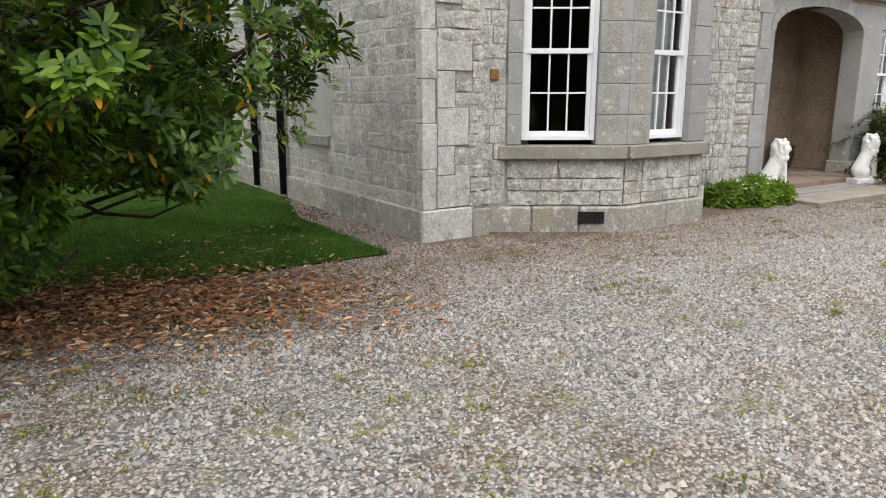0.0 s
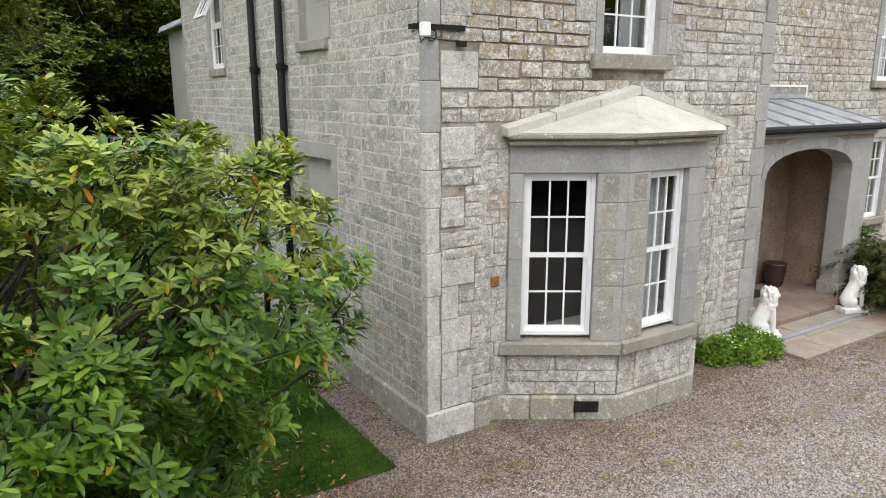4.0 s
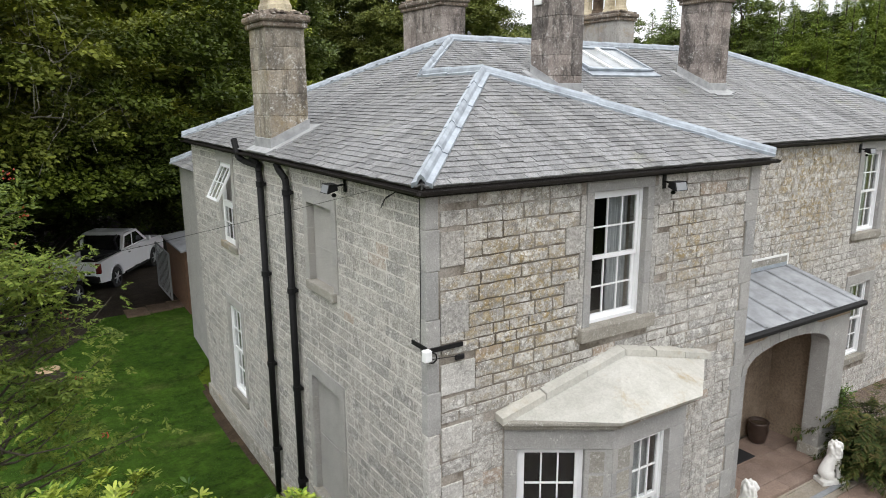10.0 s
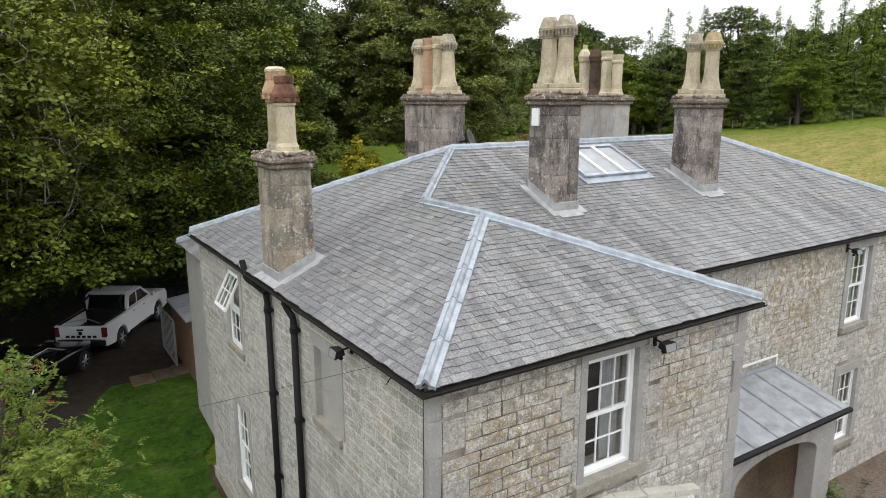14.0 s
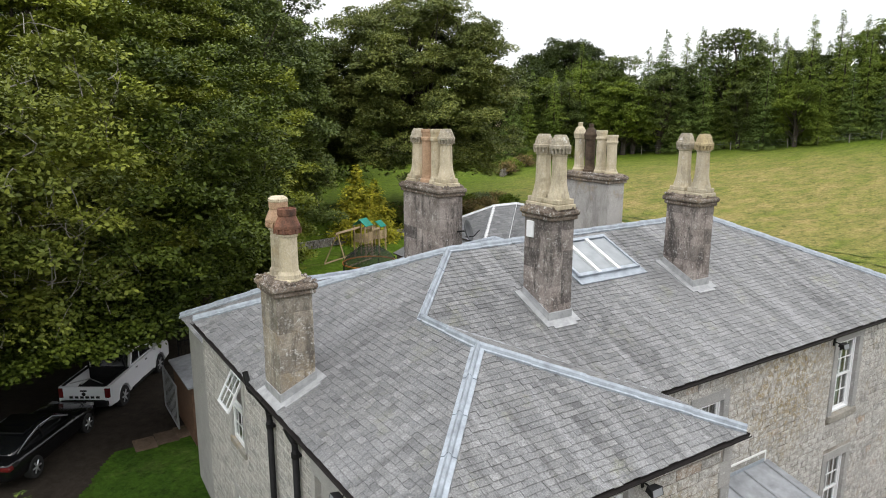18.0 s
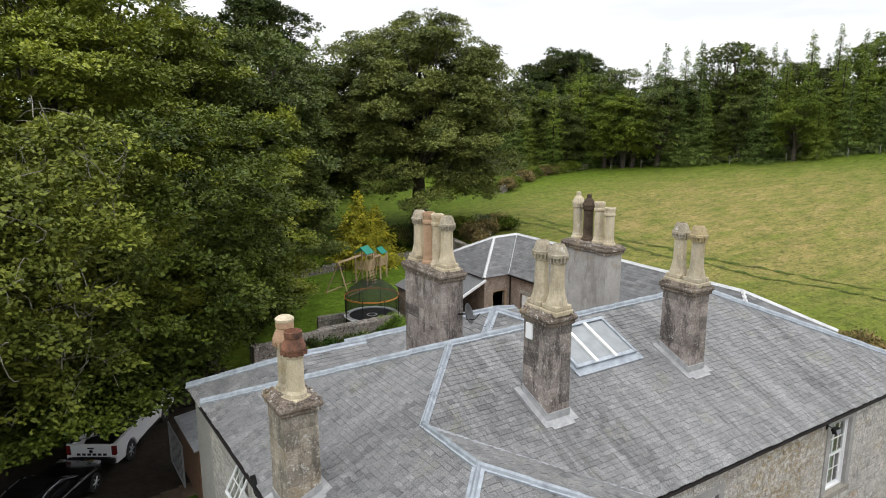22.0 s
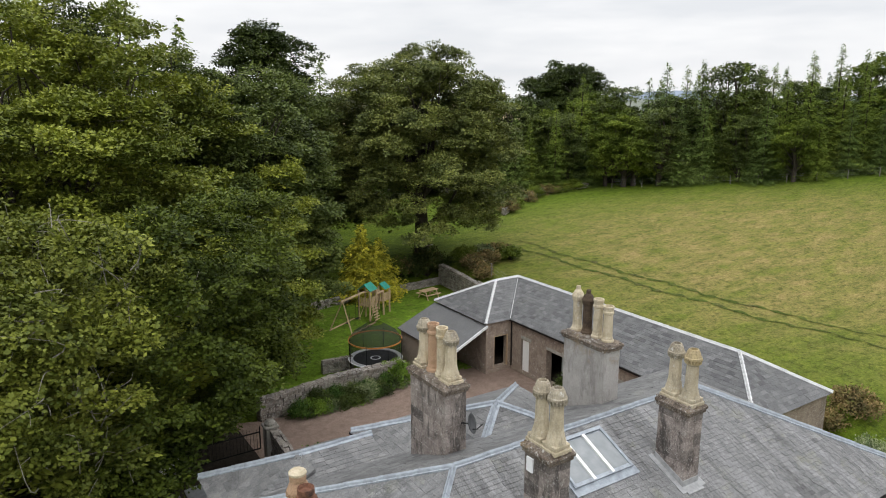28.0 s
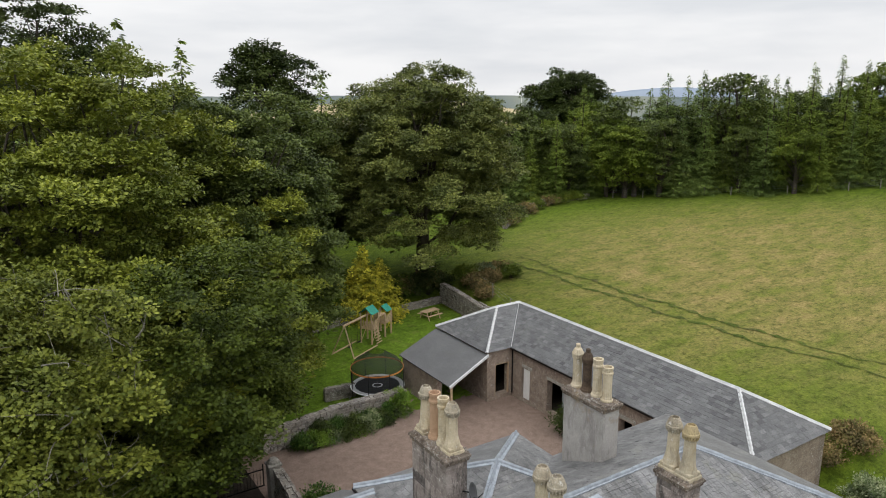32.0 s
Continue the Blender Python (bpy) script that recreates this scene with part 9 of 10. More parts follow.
for i in range(4):
    part("top_board", Geo().box(-0.8, 0.8, -0.36 + i * 0.185, -0.36 + i * 0.185 + 0.17, 0.70, 0.74), M_TIMBER, bt)
for y in (-0.72, 0.56):
    part("seat_board", Geo().box(-0.8, 0.8, y, y + 0.17, 0.42, 0.46), M_TIMBER, bt)
for x in (-0.6, 0.6):
    part("leg", Geo().cone((x, -0.3, 0.7), (x, -0.62, 0.0), 0.045, 0.045, 5), M_TIMBER, bt)
    part("leg", Geo().cone((x, 0.3, 0.7), (x, 0.62, 0.0), 0.045, 0.045, 5), M_TIMBER, bt)
    part("cross_rail", Geo().box(x - 0.03, x + 0.03, -0.7, 0.7, 0.37, 0.42), M_TIMBER, bt)
for x, y, s in ((10.9, 29.2, 0.55), (11.7, 29.1, 0.6)):
    tagged(part("garden_block", Geo().rbox(x, x + s * 1.2, y, y + s * 0.7, gz(x, y), gz(x, y) + s * 0.9, 0.03), M_PAD), "pale garden storage block behind the wall", "block", "garden blocks")

stump = thing("tree_stump", "sawn tan tree stump at the edge of the lawn", "tree stump", at=(-3.45, 13.2, gz(-3.45, 13.2)))
part("stump_body", Geo().lathe([(0.42, -0.05), (0.34, 0.08), (0.30, 0.22), (0.29, 0.26)], 0, 0, 0, 14), M_BARK, stump)
part("sawn_top", Geo().lathe([(0.29, 0.255), (0.28, 0.275), (0.01, 0.28)], 0, 0, 0, 14), M_TIMBER, stump, "pale sawn top")

# ---- shed and old gate behind the house
shed = thing("garden_shed", "brown timber shed behind the house", "shed", at=at(1.6, 17.3))
part("shed_wall", Geo().box(-1.05, 1.2, -1.4, 1.4, -0.1, 1.95), M_SHED, shed)
for i in range(15):
    part("cladding_board", Geo().box(-1.07, -1.05, -1.4 + i * 0.187, -1.4 + i * 0.187 + 0.175, -0.05, 1.93), M_SHED, shed)
part("shed_roof", Geo().slab([(-1.2, -1.5, 2.0), (1.3, -1.5, 2.3), (1.3, 1.5, 2.3), (-1.2, 1.5, 2.0)], 0.06), M_LEAD_D, shed)
hurdle = thing("metal_hurdle", "grey galvanised gate leaning by the shed", "gate", at=at(0.2, 18.0))
part("hurdle_frame", Geo().tube([(0, -1.1, 0.15), (0, -1.1, 1.7), (0, 1.1, 1.7), (0, 1.1, 0.15), (0, -1.1, 0.15)], 0.025, 7), M_GREYPL, hurdle)
for i in range(9):
    part("hurdle_bar", Geo().cone((0, -0.9 + i * 0.22, 0.15), (0, -0.9 + i * 0.22, 1.7), 0.012, 0.012, 6), M_GREYPL, hurdle)
steps = tagged(new("stepping_slabs"), "sunken sandstone slabs at the lawn's end", "paving slabs", kind="structure")
for i, (x, y) in enumerate(((-0.75, 16.75), (-0.05, 16.85), (0.6, 16.95))):
    z = gz(x, y)
    part("flagstone", Geo().rbox(x - 0.34, x + 0.34, y - 0.42, y + 0.42, z - 0.03, z + 0.03, 0.01), M_DRIVEFLAG, steps)


# ---------------------------------------------------------------- parked vehicles
def ring_loft(stations, n=20):
    """A body skinned over cross-sections (x, half width, bottom, top, rounding)."""
    g = Geo()
    vs = []
    for x, w, z0, z1, p in stations:
        for i in range(n):
            k = math.tau * (i + 0.5) / n
            c, s = math.cos(k), math.sin(k)
            vs.append((x, w * math.copysign(abs(c) ** p, c), (z0 + z1) / 2 + (z1 - z0) / 2 * math.copysign(abs(s) ** p, s)))
    m = len(stations)
    fs = [(j * n + i, (j + 1) * n + i, (j + 1) * n + (i + 1) % n, j * n + (i + 1) % n) for j in range(m - 1) for i in range(n)]
    fs += [tuple(range(n)), tuple((m - 1) * n + i for i in range(n - 1, -1, -1))]
    return g.add(vs, fs)


def wheel(car, x, y, r, w):
    t = part("wheel", Geo().lathe([(r * 0.62, -w / 2), (r * 0.95, -w / 2), (r, -w / 2 + 0.03), (r, w / 2 - 0.03), (r * 0.95, w / 2), (r * 0.62, w / 2)], 0, 0, 0, 24, ring=True), M_TYRE, car, smooth=False)
    t.matrix_basis = Matrix.Translation((x, y, r)) @ Matrix.Rotation(radians(90), 4, "X")
    part("rim", Geo().lathe([(r * 0.60, -w / 2 + 0.02), (r * 0.62, -w / 2 + 0.01), (r * 0.62, w / 2 - 0.01), (r * 0.60, w / 2 - 0.02)], 0, 0, 0, 20), M_BLACK, t)
    for i in range(6):
        k0 = math.tau * i / 6
        for s in (-1, 1):
            c, sn = math.cos(k0), math.sin(k0)
            part("spoke", Geo().cone((0.03 * c, 0.03 * sn, s * (w / 2 - 0.012)), (r * 0.6 * c, r * 0.6 * sn, s * (w / 2 - 0.008)), 0.03, 0.022, 5), M_RIM, t)
    part("hub", Geo().lathe([(0.06, -w / 2 - 0.002), (0.06, w / 2 + 0.002)], 0, 0, 0, 12), M_RIM, t)


def side_panel(pts, y0, y1):
    """A flat outline (x, z) extruded across the car."""
    n = len(pts)
    return Geo().add([(x, y0, z) for x, z in pts] + [(x, y1, z) for x, z in pts], [tuple(range(n)), tuple(range(2 * n - 1, n - 1, -1))] + [(i, n + i, n + (i + 1) % n, (i + 1) % n) for i in range(n)])


def arch_line(cx, r, x0, x1, z):
    """A sill line from x0 to x1 at height z with a wheel arch cut round cx."""
    pts = [(x0, z)]
    for i in range(9):
        k0 = math.pi * (1 - i / 8)
        pts.append((cx + r * math.cos(k0), 0.38 + r * math.sin(k0)))
    pts.append((x1, z))
    return pts


def pickup(m):
    """A white double-cab pickup, nose along +x, its rear axle at the origin."""
    car = thing("pickup_truck", "white double-cab pickup parked under the trees", "pickup truck", at=m)
    low = arch_line(0.0, 0.47, -1.10, 1.6, 0.46) + arch_line(3.22, 0.47, 1.61, 4.16, 0.46)
    top = [(4.18, 0.62), (4.20, 0.95), (4.05, 1.12), (3.0, 1.20), (2.85, 1.22), (0.78, 1.22), (0.74, 1.20), (-1.08, 1.18), (-1.12, 1.10)]
    for s in (-1, 1):
        part("body_side", side_panel(low + top, s * 0.90, s * 0.72), M_CARWHITE, car)
        part("wheel_arch", Geo().tube([(0.49 * math.cos(k0), s * 0.905, 0.38 + 0.49 * math.sin(k0)) for k0 in np.linspace(0.1, math.pi - 0.1, 10)], 0.03, 6), M_CARWHITE, car)
        part("wheel_arch", Geo().tube([(3.22 + 0.49 * math.cos(k0), s * 0.905, 0.38 + 0.49 * math.sin(k0)) for k0 in np.linspace(0.1, math.pi - 0.1, 10)], 0.03, 6), M_CARWHITE, car)
        part("side_step", Geo().cone((0.65, s * 0.92, 0.40), (2.6, s * 0.92, 0.40), 0.045, 0.045, 8), M_BLACK, car)
        part("tail_light", Geo().rbox(-1.14, -1.02, s * 0.74, s * 0.912, 0.78, 1.14, 0.02), M_RED, car, "tall red tail light")
        part("door_mirror", Geo().rbox(2.55, 2.68, s * 0.92, s * 1.08, 1.22, 1.40, 0.03), M_CARWHITE, car)
        for x in (1.05, 1.9):
            part("door_handle", Geo().box(x, x + 0.14, s * 0.90, s * 0.92, 1.06, 1.09), M_BLACK, car)
        # cab side: pillars and tinted glass
        part("cab_side", side_panel([(0.80, 1.20), (0.98, 1.72), (1.2, 1.78), (2.05, 1.78), (2.9, 1.22)], s * 0.80, s * 0.70), M_CARWHITE, car)
        part("side_glass", side_panel([(0.95, 1.25), (1.08, 1.66), (1.58, 1.70), (1.58, 1.25)], s * 0.803, s * 0.79), M_CARGLASS, car, "tinted side glass")
        part("side_glass", side_panel([(1.66, 1.25), (1.66, 1.70), (2.02, 1.69), (2.66, 1.25)], s * 0.803, s * 0.79), M_CARGLASS, car, "tinted side glass")
        part("sports_bar", Geo().tube([(0.66, s * 0.70, 1.2), (0.55, s * 0.66, 1.62), (0.9, s * 0.6, 1.74)], 0.04, 8), M_BLACK, car)
    part("roof", side_panel([(1.0, 1.73), (1.2, 1.80), (2.0, 1.80), (2.15, 1.73)], -0.70, 0.70), M_CARWHITE, car)
    part("windscreen", Geo().slab([(2.12, -0.70, 1.75), (2.12, 0.70, 1.75), (2.92, 0.74, 1.23), (2.92, -0.74, 1.23)], 0.03), M_CARGLASS, car)
    part("rear_glass", Geo().slab([(0.80, -0.68, 1.22), (0.80, 0.68, 1.22), (0.99, 0.66, 1.72), (0.99, -0.66, 1.72)], 0.03), M_CARGLASS, car)
    part("bonnet", Geo().slab([(2.9, -0.72, 1.23), (2.9, 0.72, 1.23), (4.08, 0.72, 1.12), (4.08, -0.72, 1.12)], 0.10), M_CARWHITE, car)
    part("grille", Geo().rbox(4.06, 4.20, -0.72, 0.72, 0.62, 1.02, 0.03), M_BLACK, car)
    part("load_bed", Geo().box(-1.05, 0.72, -0.72, 0.72, 0.70, 0.76), M_BLACK, car, "black bed liner")
    part("bed_rail", Geo().box(-1.05, 0.72, 0.70, 0.80, 1.20, 1.235).box(-1.05, 0.72, -0.80, -0.70, 1.20, 1.235), M_BLACK, car)
    part("bulkhead", Geo().box(0.70, 0.78, -0.72, 0.72, 0.70, 1.22), M_BLACK, car)
    tg = part("tailgate", Geo().rbox(-1.13, -1.04, -0.73, 0.73, 0.70, 1.19, 0.02), M_CARWHITE, car, "white tailgate with dark lettering bars")
    for i in range(6):
        y = 0.52 - i * 0.19
        part("lettering_bar", Geo().box(-1.137, -1.131, y - 0.13, y, 0.765, 0.85), M_BLACK, tg)
    part("tailgate_handle", Geo().rbox(-1.15, -1.125, -0.12, 0.12, 1.02, 1.08, 0.01), M_BLACK, tg)
    part("badge", Geo().lathe([(0.07, -0.004), (0.07, 0.004)], 0, 0, 0, 14).moved(Matrix.Translation((-1.137, 0, 0.93)) @ Matrix.Rotation(radians(90), 4, "Y")), M_BLACK, tg)
    part("rear_bumper", Geo().rbox(-1.22, -1.05, -0.86, 0.86, 0.48, 0.68, 0.03), M_BLACK, car)
    part("number_plate", Geo().box(-1.228, -1.221, -0.26, 0.26, 0.54, 0.65), M_PLATE, car, "yellow rear number plate with a dark bar")
    part("plate_bar", Geo().box(-1.231, -1.2285, -0.20, 0.20, 0.57, 0.62), M_BLACK, car)
    part("chassis", Geo().box(-0.9, 3.9, -0.55, 0.55, 0.35, 0.60), M_BLACK, car)
    for x in (0.0, 3.22):
        for s in (-1, 1):
            wheel(car, x, s * 0.79, 0.385, 0.26)
    part("load_frame", Geo().tube([(-0.9, -0.6, 1.23), (-0.6, 0.0, 1.30), (-0.9, 0.6, 1.23)], 0.02, 6), M_RIM, car)


def coupe(m):
    """A low black saloon, nose along +x, rear axle at the origin."""
    car = thing("saloon_car", "glossy black saloon parked on the drive", "car", at=m)
    st = [(-1.05, 0.70, 0.42, 0.86, 0.5), (-0.98, 0.82, 0.34, 0.96, 0.45), (-0.55, 0.90, 0.28, 1.02, 0.42), (0.4, 0.92, 0.22, 0.98, 0.42), (1.6, 0.92, 0.22, 0.95, 0.42), (2.4, 0.92, 0.22, 0.92, 0.42), (3.2, 0.90, 0.24, 0.84, 0.45), (3.65, 0.78, 0.30, 0.72, 0.5), (3.78, 0.6, 0.36, 0.62, 0.55)]
    part("body", ring_loft(st, 24), M_CARBLACK, car, smooth=True)
    cab = [(-0.60, 0.66, 0.85, 1.03, 0.6), (0.0, 0.70, 0.85, 1.24, 0.55), (0.55, 0.69, 0.85, 1.38, 0.5), (1.1, 0.68, 0.85, 1.40, 0.5), (1.6, 0.68, 0.85, 1.30, 0.55), (2.35, 0.70, 0.80, 0.94, 0.6)]
    part("cabin", ring_loft(cab, 24), M_CARGLASS, car, "tinted cabin glass", smooth=True)
    part("roof", Geo().slab([(0.15, -0.54, 1.35), (0.15, 0.54, 1.35), (1.25, 0.54, 1.415), (1.25, -0.54, 1.415)], 0.04), M_CARBLACK, car)
    for s in (-1, 1):
        part("window_trim", Geo().tube([(-0.45, s * 0.71, 1.0), (0.1, s * 0.70, 1.22), (0.7, s * 0.66, 1.33), (1.4, s * 0.66, 1.30), (2.1, s * 0.72, 1.0)], 0.013, 5), M_RIM, car, "chrome window trim")
        part("pillar", Geo().cone((0.75, s * 0.72, 0.98), (0.68, s * 0.64, 1.36), 0.035, 0.03, 6), M_CARBLACK, car)
        part("tail_light", Geo().rbox(-1.06, -0.86, s * 0.55, s * 0.86, 0.72, 0.86, 0.03), M_RED, car, "red tail light")
        part("door_mirror", Geo().rbox(1.85, 1.98, s * 0.92, s * 1.06, 0.96, 1.07, 0.03), M_CARBLACK, car)
        part("head_light", Geo().rbox(3.35, 3.6, s * 0.5, s * 0.76, 0.66, 0.78, 0.03), M_RIM, car)
        for x in (0.0, 2.85):
            wheel(car, x, s * 0.82, 0.335, 0.24)
    part("number_plate", Geo().box(-1.075, -1.062, -0.26, 0.26, 0.52, 0.63), M_PLATE, car, "yellow rear number plate with a dark bar")
    part("plate_bar", Geo().box(-1.079, -1.0755, -0.2, 0.2, 0.55, 0.60), M_BLACK, car)
    part("boot_line", Geo().box(-0.99, -0.98, -0.6, 0.6, 0.90, 0.905), M_RIM, car)


pickup(pose(-1.55, 20.85, gz(-1.5, 21.4) - 0.02, 0, 0, 57))
coupe(pose(-4.60, 16.75, gz(-4.1, 17.8) - 0.02, 0, 0, 55))


# ---------------------------------------------------------------- loose ground cover
M_MOSS = leaf_mat("gravel_weed", [(0.12, 0.15, 0.02), (0.20, 0.22, 0.035), (0.28, 0.26, 0.06), (0.09, 0.14, 0.02)], 0.7, 0.15, 1.2)


def scatter_gravel():
    rng = np.random.default_rng(90)
    xs_, ys_ = [], []
    # dense where the path starts, thinner farther off
    for (x0, x1, y0, y1, n) in ((-6.5, 4.5, -5.2, -2.2, 46000), (-5.0, 7.0, -2.4, -0.2, 32000), (2.0, 11.0, -5.0, -1.0, 16000), (-0.62, 0.0, -0.3, 5.0, 3000)):
        xs_.append(rng.uniform(x0, x1, n))
        ys_.append(rng.uniform(y0, y1, n))
    x, y = np.concatenate(xs_), np.concatenate(ys_)
    bayf = (y > -0.72) & (x > 0.9) & (x < 5.2)
    ok = ~((y > -0.06) & (x > -0.05)) & ~bayf & ~((x > 5.95) & (y > -1.0))
    ok &= ~((x < -2.4) & (y > -0.9) & (y < 3)) & ~in_lawn(x, y)
    x, y = x[ok], y[ok]
    n = len(x)
    s = rng.uniform(0.006, 0.016, n) * np.where(rng.uniform(size=n) < 0.08, 1.5, 1.0)
    k0 = rng.uniform(0, math.tau, n)
    v = np.zeros((n, 6, 3))
    for j in range(5):
        a = k0 + j * math.tau / 5 + rng.uniform(-0.3, 0.3, n)
        r = s * rng.uniform(0.7, 1.2, n)
        v[:, j, 0], v[:, j, 1] = x + r * np.cos(a), y + r * np.sin(a)
        v[:, j, 2] = -0.012 + rng.uniform(0, 0.3, n) * s
    v[:, 5, 0], v[:, 5, 1] = x + s * rng.uniform(-0.4, 0.4, n), y + s * rng.uniform(-0.4, 0.4, n)
    v[:, 5, 2] = -0.006 + s * rng.uniform(0.6, 1.1, n)
    k = Nodes("gravel_stone")
    c = k.ramp(k.island(), (0.0, (0.075, 0.07, 0.066)), (0.3, (0.20, 0.19, 0.18)), (0.65, (0.34, 0.325, 0.305)), (0.85, (0.35, 0.285, 0.24)), (1.0, (0.45, 0.44, 0.425)))
    sp2 = k.n("ShaderNodeSeparateXYZ")
    k.link(k.pos, sp2.inputs[0])
    edge = k.math("ADD", sp2.outputs["Y"], k.math("MULTIPLY", k.math("SUBTRACT", k.noise(0.9, 6, 0.7), 0.5), 2.2))
    c = k.mix(k.mask(edge, -2.6, -1.0), c, (0.84, 0.74, 0.69), "MULTIPLY")
    k.bump(k.noise(120, 3), 0.3, 0.005)
    me = template_mesh("gravel", v, [(0, 1, 5), (1, 2, 5), (2, 3, 5), (3, 4, 5), (4, 0, 5)], k.done(c, 0.85, spec=0.3))
    tagged(part("gravel", me, None), "loose grey and buff gravel stones", "gravel", kind="stuff")


def scatter_litter():
    rng = np.random.default_rng(91)
    n = 70000
    x, y = rng.uniform(-7.5, -0.9, n), rng.uniform(-3.8, 0.9, n)
    off = y + 0.85 + 0.25 * (x + 3.4)
    dens = np.exp(-(off / np.where(off < 0, 0.75, 0.9)) ** 2) * np.clip((-1.0 - x) / 1.8, 0.04, 1)
    ok = rng.uniform(size=n) < dens
    x, y = x[ok], y[ok]
    n = len(x)
    p = np.stack([x, y, rng.uniform(0.006, 0.03, n)], 1)
    a = rng.uniform(0, math.tau, n)
    d = np.stack([np.cos(a), np.sin(a), rng.uniform(-0.15, 0.25, n)], 1)
    ln = rng.uniform(0.030, 0.085, n)
    up = np.tile((0, 0, 1.0), (n, 1)) + rng.normal(size=(n, 3)) * 0.35
    tagged(part("leaf_litter", leaves("leaf_litter", p, d, up, ln, ln * 0.34, rng.uniform(-0.2, 0.2, n), M_LITTER), None), "brown and tan fallen rhododendron leaves", "leaf litter", kind="stuff")
    m = 70
    x, y = rng.uniform(-3.4, -0.9, m), rng.uniform(0.1, 1.6, m)
    p = np.stack([x, y, np.full(m, 0.05)], 1)
    a = rng.uniform(0, math.tau, m)
    d = np.stack([np.cos(a), np.sin(a), np.zeros(m)], 1)
    ln = rng.uniform(0.05, 0.11, m)
    tagged(part("lawn_leaves", leaves("lawn_leaves", p, d, np.tile((0, 0, 1.0), (m, 1)), ln, ln * 0.3, np.zeros(m), M_LITTER), None), "a few dry leaves lying on the lawn", "leaf litter", kind="stuff")


def scatter_grass():
    rng = np.random.default_rng(92)
    n = 90000
    x, y = rng.uniform(-6.5, -0.4, n), np.concatenate([rng.uniform(-0.4, 4.0, n * 2 // 3), rng.uniform(4.0, 16.8, n - n * 2 // 3)])
    ok = in_lawn(x + rng.normal(size=n) * 0.03, y + rng.normal(size=n) * 0.02)
    x, y = x[ok], y[ok]
    z = ground_z(x, y) + 0.008
    n = len(x)
    a = rng.uniform(0, math.tau, n)
    h = rng.uniform(0.018, 0.045, n)
    w = rng.uniform(0.0025, 0.006, n)
    v = np.zeros((n, 3, 3))
    v[:, 0] = np.stack([x - w * np.cos(a), y - w * np.sin(a), z], 1)
    v[:, 1] = np.stack([x + w * np.cos(a), y + w * np.sin(a), z], 1)
    v[:, 2] = np.stack([x + rng.normal(size=n) * 0.015, y + rng.normal(size=n) * 0.015, z + h], 1)
    tagged(part("grass", template_mesh("grass", v, [(0, 1, 2)], M_GRASSBLADE), None), "short green lawn grass", "grass", kind="stuff")
    # weeds in the gravel
    P = []
    for i in range(230):
        cx, cy = (rng.uniform(-4.5, 9.0), rng.uniform(-5.0, -0.9)) if i > 22 else (rng.uniform(3.5, 8.5), rng.uniform(-2.6, -1.2))
        if i in (1, 2, 3):
            cx, cy = -1.6 + 0.25 * i, -0.55 - 0.1 * i
        m = int(rng.integers(14, 60))
        r = rng.uniform(0.03, 0.11)
        P.append(np.stack([cx + rng.normal(size=m) * r, cy + rng.normal(size=m) * r * 0.7, np.full(m, 0.0)], 1))
    P = np.concatenate(P)
    n = len(P)
    d = np.stack([rng.normal(size=n), rng.normal(size=n), rng.uniform(0.3, 1.6, n)], 1)
    ln = rng.uniform(0.015, 0.05, n)
    tagged(part("weeds", kites("weeds", P, d, np.tile((0.2, 0.1, 1.0), (n, 1)), ln, ln * 0.28, M_MOSS), None), "small green weeds growing through the gravel", "weeds", kind="stuff")


scatter_gravel()
scatter_litter()
scatter_grass()

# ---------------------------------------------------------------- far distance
# Haze of distance is put into the hills' blue and the far wood's tone.
k = Nodes("hazed_hill")
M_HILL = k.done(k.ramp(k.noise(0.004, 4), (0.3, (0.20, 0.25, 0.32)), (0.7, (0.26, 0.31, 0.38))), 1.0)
k = Nodes("hazed_wooded_land")
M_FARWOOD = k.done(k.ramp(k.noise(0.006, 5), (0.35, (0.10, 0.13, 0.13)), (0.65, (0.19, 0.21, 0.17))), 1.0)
k = Nodes("far_stubble")
M_STUB = k.done(k.ramp(k.noise(0.02, 4), (0.3, (0.36, 0.29, 0.16)), (0.7, (0.44, 0.37, 0.22))), 1.0)


def ridge(name, label, a0, a1, dist, base, height, material, seed, soft=0.7):
    """A long low hill far off, seen between two bearings (degrees east of the y axis)."""
    rng = random.Random(seed)
    vs, fs = [], []
    n = 60
    for i in range(n + 1):
        t = i / n
        k0 = radians(a0 + (a1 - a0) * t)
        h = height * (math.sin(math.pi * t) ** soft) * (0.95 + 0.04 * math.sin(t * 9 + seed) + 0.01 * rng.uniform(-1, 1))
        for r, z in ((dist - 260, base), (dist, base + h), (dist + 300, base)):
            vs.append((-3.6 + r * math.sin(k0), -6.2 + r * math.cos(k0), z))
    for i in range(n):
        for j in range(2):
            fs.append((i * 3 + j, i * 3 + j + 1, (i + 1) * 3 + j + 1, (i + 1) * 3 + j))
    tagged(part(name, Geo().add(vs, fs), material, smooth=True), label, "hill", kind="structure")


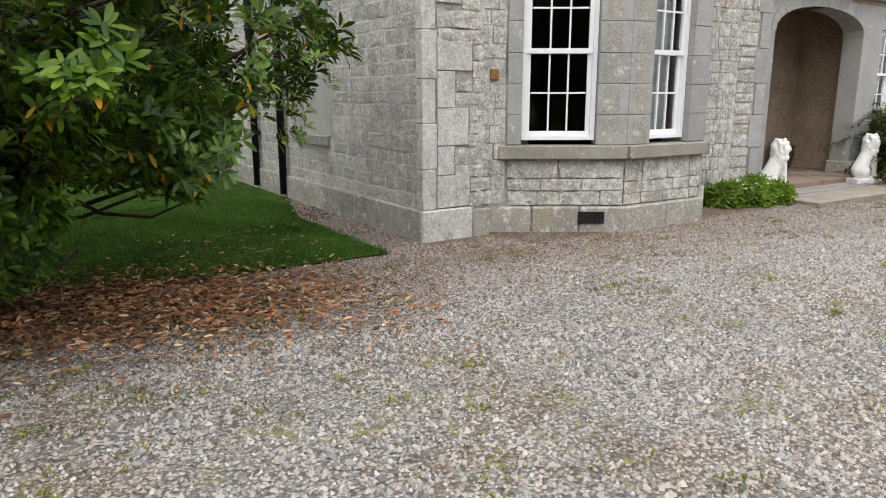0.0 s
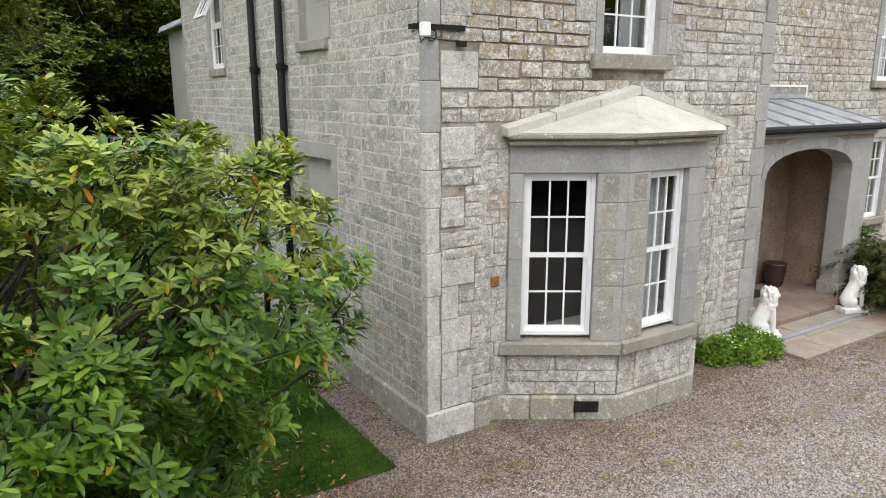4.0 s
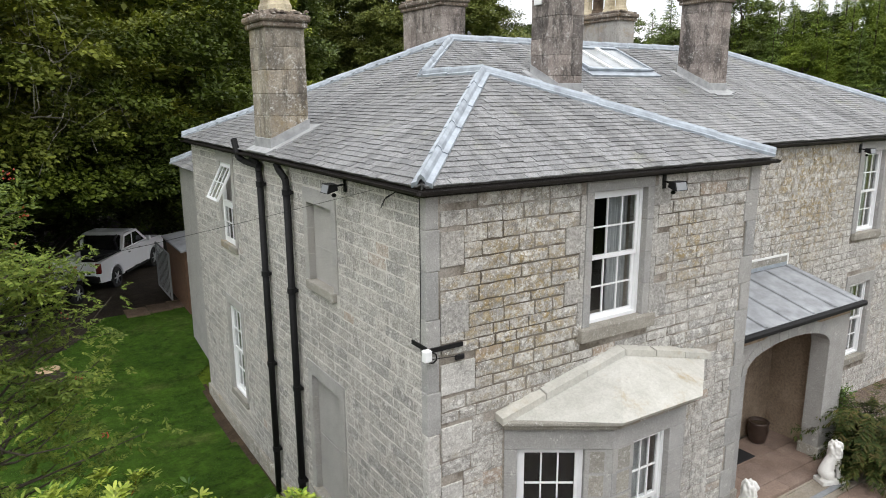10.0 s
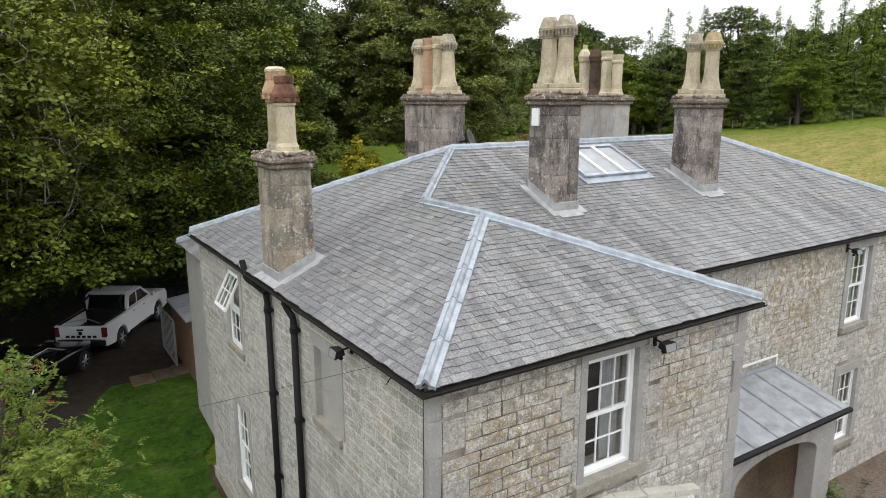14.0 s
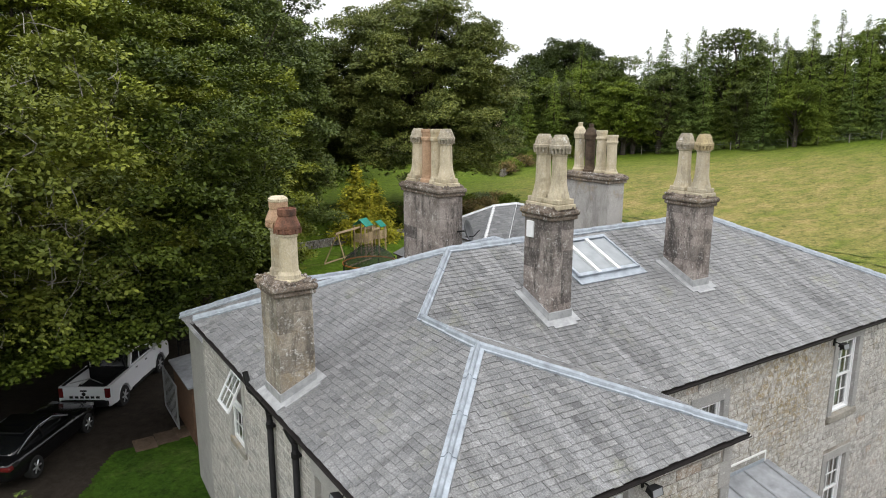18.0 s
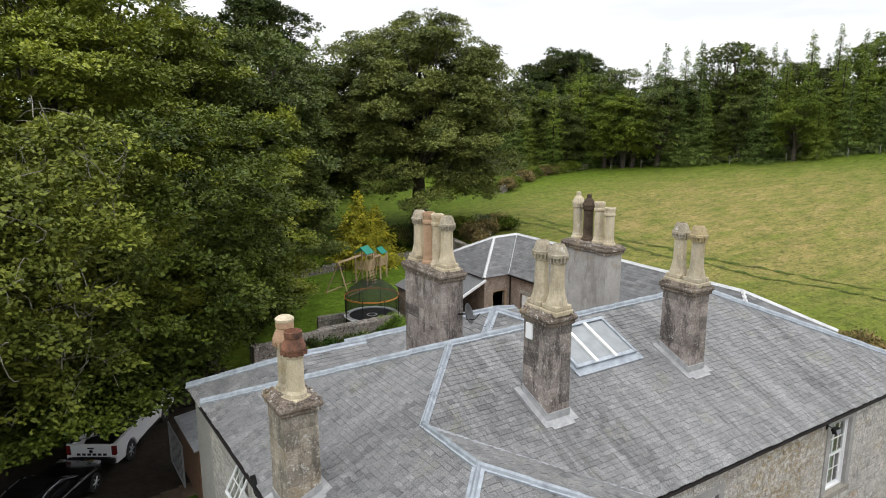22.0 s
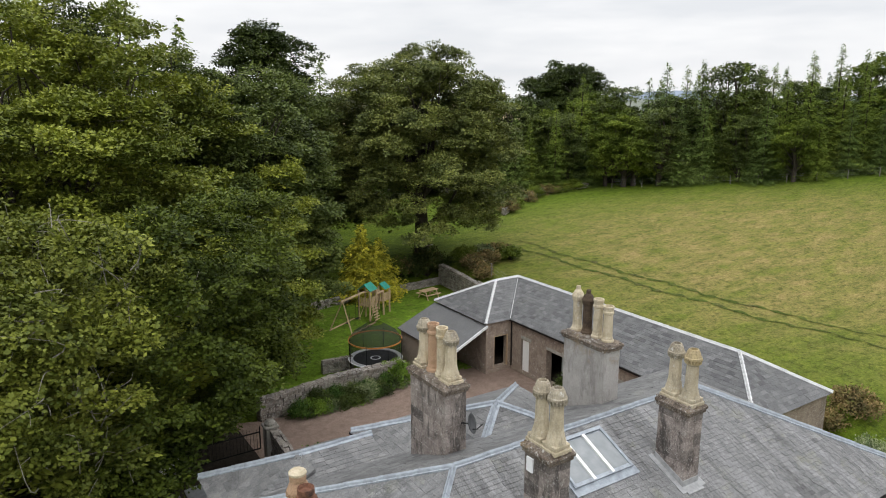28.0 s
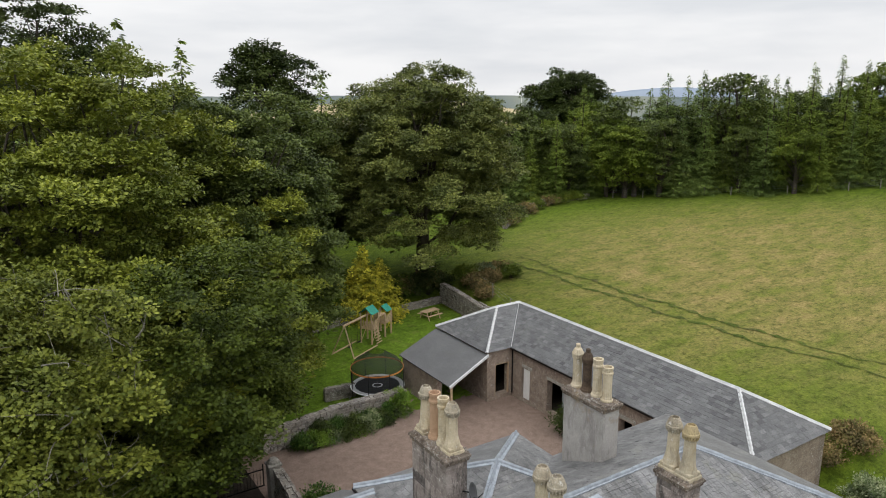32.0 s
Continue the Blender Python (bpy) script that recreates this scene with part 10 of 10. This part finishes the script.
ridge("backdrop", "distant hills on the horizon, haze put into their blue", 44.5, 56, 3600, -10, 52, M_HILL, 2)
ridge("backdrop", "distant hills on the horizon, haze put into their blue", 60, 78, 3900, -10, 46, M_HILL, 5)
ridge("backdrop", "wooded land far off, greyed with haze in its colour", -60, 120, 2600, -160, 172, M_FARWOOD, 4, 0.12)
ridge("backdrop", "pale stubble fields beyond the wood", 12, 45, 900, -70, 82, M_STUB, 3, 0.2)
for a, dd in ((38.8, 850), (63.2, 1500)):
    x, y = -3.6 + dd * math.sin(radians(a)), -6.2 + dd * math.cos(radians(a))
    tb = thing("wind_turbine", "small white wind turbine on the horizon", "wind turbine", "wind turbines", at=(x, y, 2))
    part("mast", Geo().cone((0, 0, 0), (0, 0, 19), 0.5, 0.3, 8), M_WHITE, tb)
    for i in range(3):
        k0 = math.tau * i / 3 + 0.5
        part("blade", Geo().cone((0, 0, 19), (6 * math.cos(k0) * 0.7, -6 * math.cos(k0) * 0.7, 19 + 6 * math.sin(k0)), 0.28, 0.06, 5), M_WHITE, tb)

# ---------------------------------------------------------------- stones and slates
US = unit_stones("stone", M_STONE, 10, 1.0, 1)
UJ = unit_stones("stone", M_STONE_J, 6, 1.0, 2)
USIDE = unit_stones("stone", M_SIDE, 8, 0.7, 3)
lay_stones(wall_f, P_FRONT, WX, 0.33, TOP, HOLES_F, US, M_STONE_J, 11, (0, WX, 0.0, 9), (0.135, 0.20), (0.22, 0.66), 0.024, 0.022)
lay_stones(wall_s, P_SIDE, LY - 0.12, 0.33, TOP, HOLES_S, USIDE, M_SIDE_J, 12, (sy(4.4), LY, 0.0, 9), (0.13, 0.19), (0.20, 0.52), 0.020, 0.013)
lay_stones(wall_m, P_MAIN, LX - WX, 0.0, TOP, HOLES_M, UJ, M_STONE_J, 13, (4.4, 8.0, 0.0, 9), (0.150, 0.20), (0.20, 0.46), 0.017, 0.018)
lay_stones(wall_r, plane((WX - 0.012, 0.3, 0), (0, 1, 0), (-1, 0, 0)), WY - 0.3, 3.4, TOP, [], UJ, M_STONE_J, 14, (9, 9, 9, 9), (0.17, 0.25), (0.25, 0.5))
for n, (m, ln) in enumerate(facets):
    lay_stones(bay, m, ln - 0.01, 0.30, 0.835, [], US, M_STONE_J, 30 + n, (0, 9, 0, 9), (0.13, 0.20), (0.25, 0.60), 0.012, 0.010, u_start=0.01)
lay_stones(wall_f, P_FRONT, 1.1, 0.33, 3.5, TOOLED, US, M_STONE_J, 40, (0, 9, 0, 9), (0.15, 0.2), (0.16, 0.31), 0.014, 0.013, u_start=0.70)
lay_stones(wall_f, P_FRONT, 5.32, 0.33, 3.5, [], US, M_STONE_J, 41, (0, 9, 0, 9), (0.15, 0.2), (0.12, 0.3), 0.014, 0.013, u_start=4.62)

lay_slates(roof, [V[n] for n in SLOPES["front"].split()], 0.118, 0.18, 1, (0.6, 5.5, -1, 1.2), 300, joined=M_SLATE_M)
lay_slates(roof, [V[n] for n in SLOPES["side"].split()], 0.118, 0.18, 2, joined=M_SLATE_W, gaps=((sy(5.68) + 0.12, sy(4.86) + 0.12, -1, 0.82),))
lay_slates(roof, [V["i"], V["r"], V["a"], V["j"]], 0.118, 0.18, 3)
cs = 1 / math.sqrt(1 + TAN * TAN)
lay_slates(roof, [V[n] for n in SLOPES["main"].split()], 0.118, 0.18, 4, joined=M_SLATE_M, gaps=((sx0 - 0.12 - E1, sx1 + 0.12 - E1, (sy0 - 0.22 - F0) / cs, (sy1 + 0.1 - F0) / cs), (5.24 - E1, 5.84 - E1, (3.80 - F0) / cs, (4.64 - F0) / cs), (9.78 - E1, 10.36 - E1, (3.86 - F0) / cs, (4.78 - F0) / cs)))
lay_slates(roof, [V[n] for n in SLOPES["back"].split()], 0.2, 0.3, 5)
lay_slates(pr, [(PX0, PY1, PZ), (PX0, PY0, PZ), PA], 0.17, 0.26, 6)
lay_slates(pr, [(PX1, PY0, PZ), (PX1, PY1, PZ), PA], 0.17, 0.26, 7)
lay_slates(pr, [(PX0, PY0, PZ), (PX1, PY0, PZ), PA], 0.17, 0.26, 8)
lay_slates(qr, [(QX0 + s, LY - 0.2, 6.5), (PX0 + 0.15, LY - 0.2, 6.5), qb, qa], 0.17, 0.26, 9)
lay_slates(qr, [(QX0, QY1, QZ), (QX0, LY + 0.1, QZ), (QX0 + s, LY + 0.1, QZ + 0.5 * s), qa], 0.17, 0.26, 10)
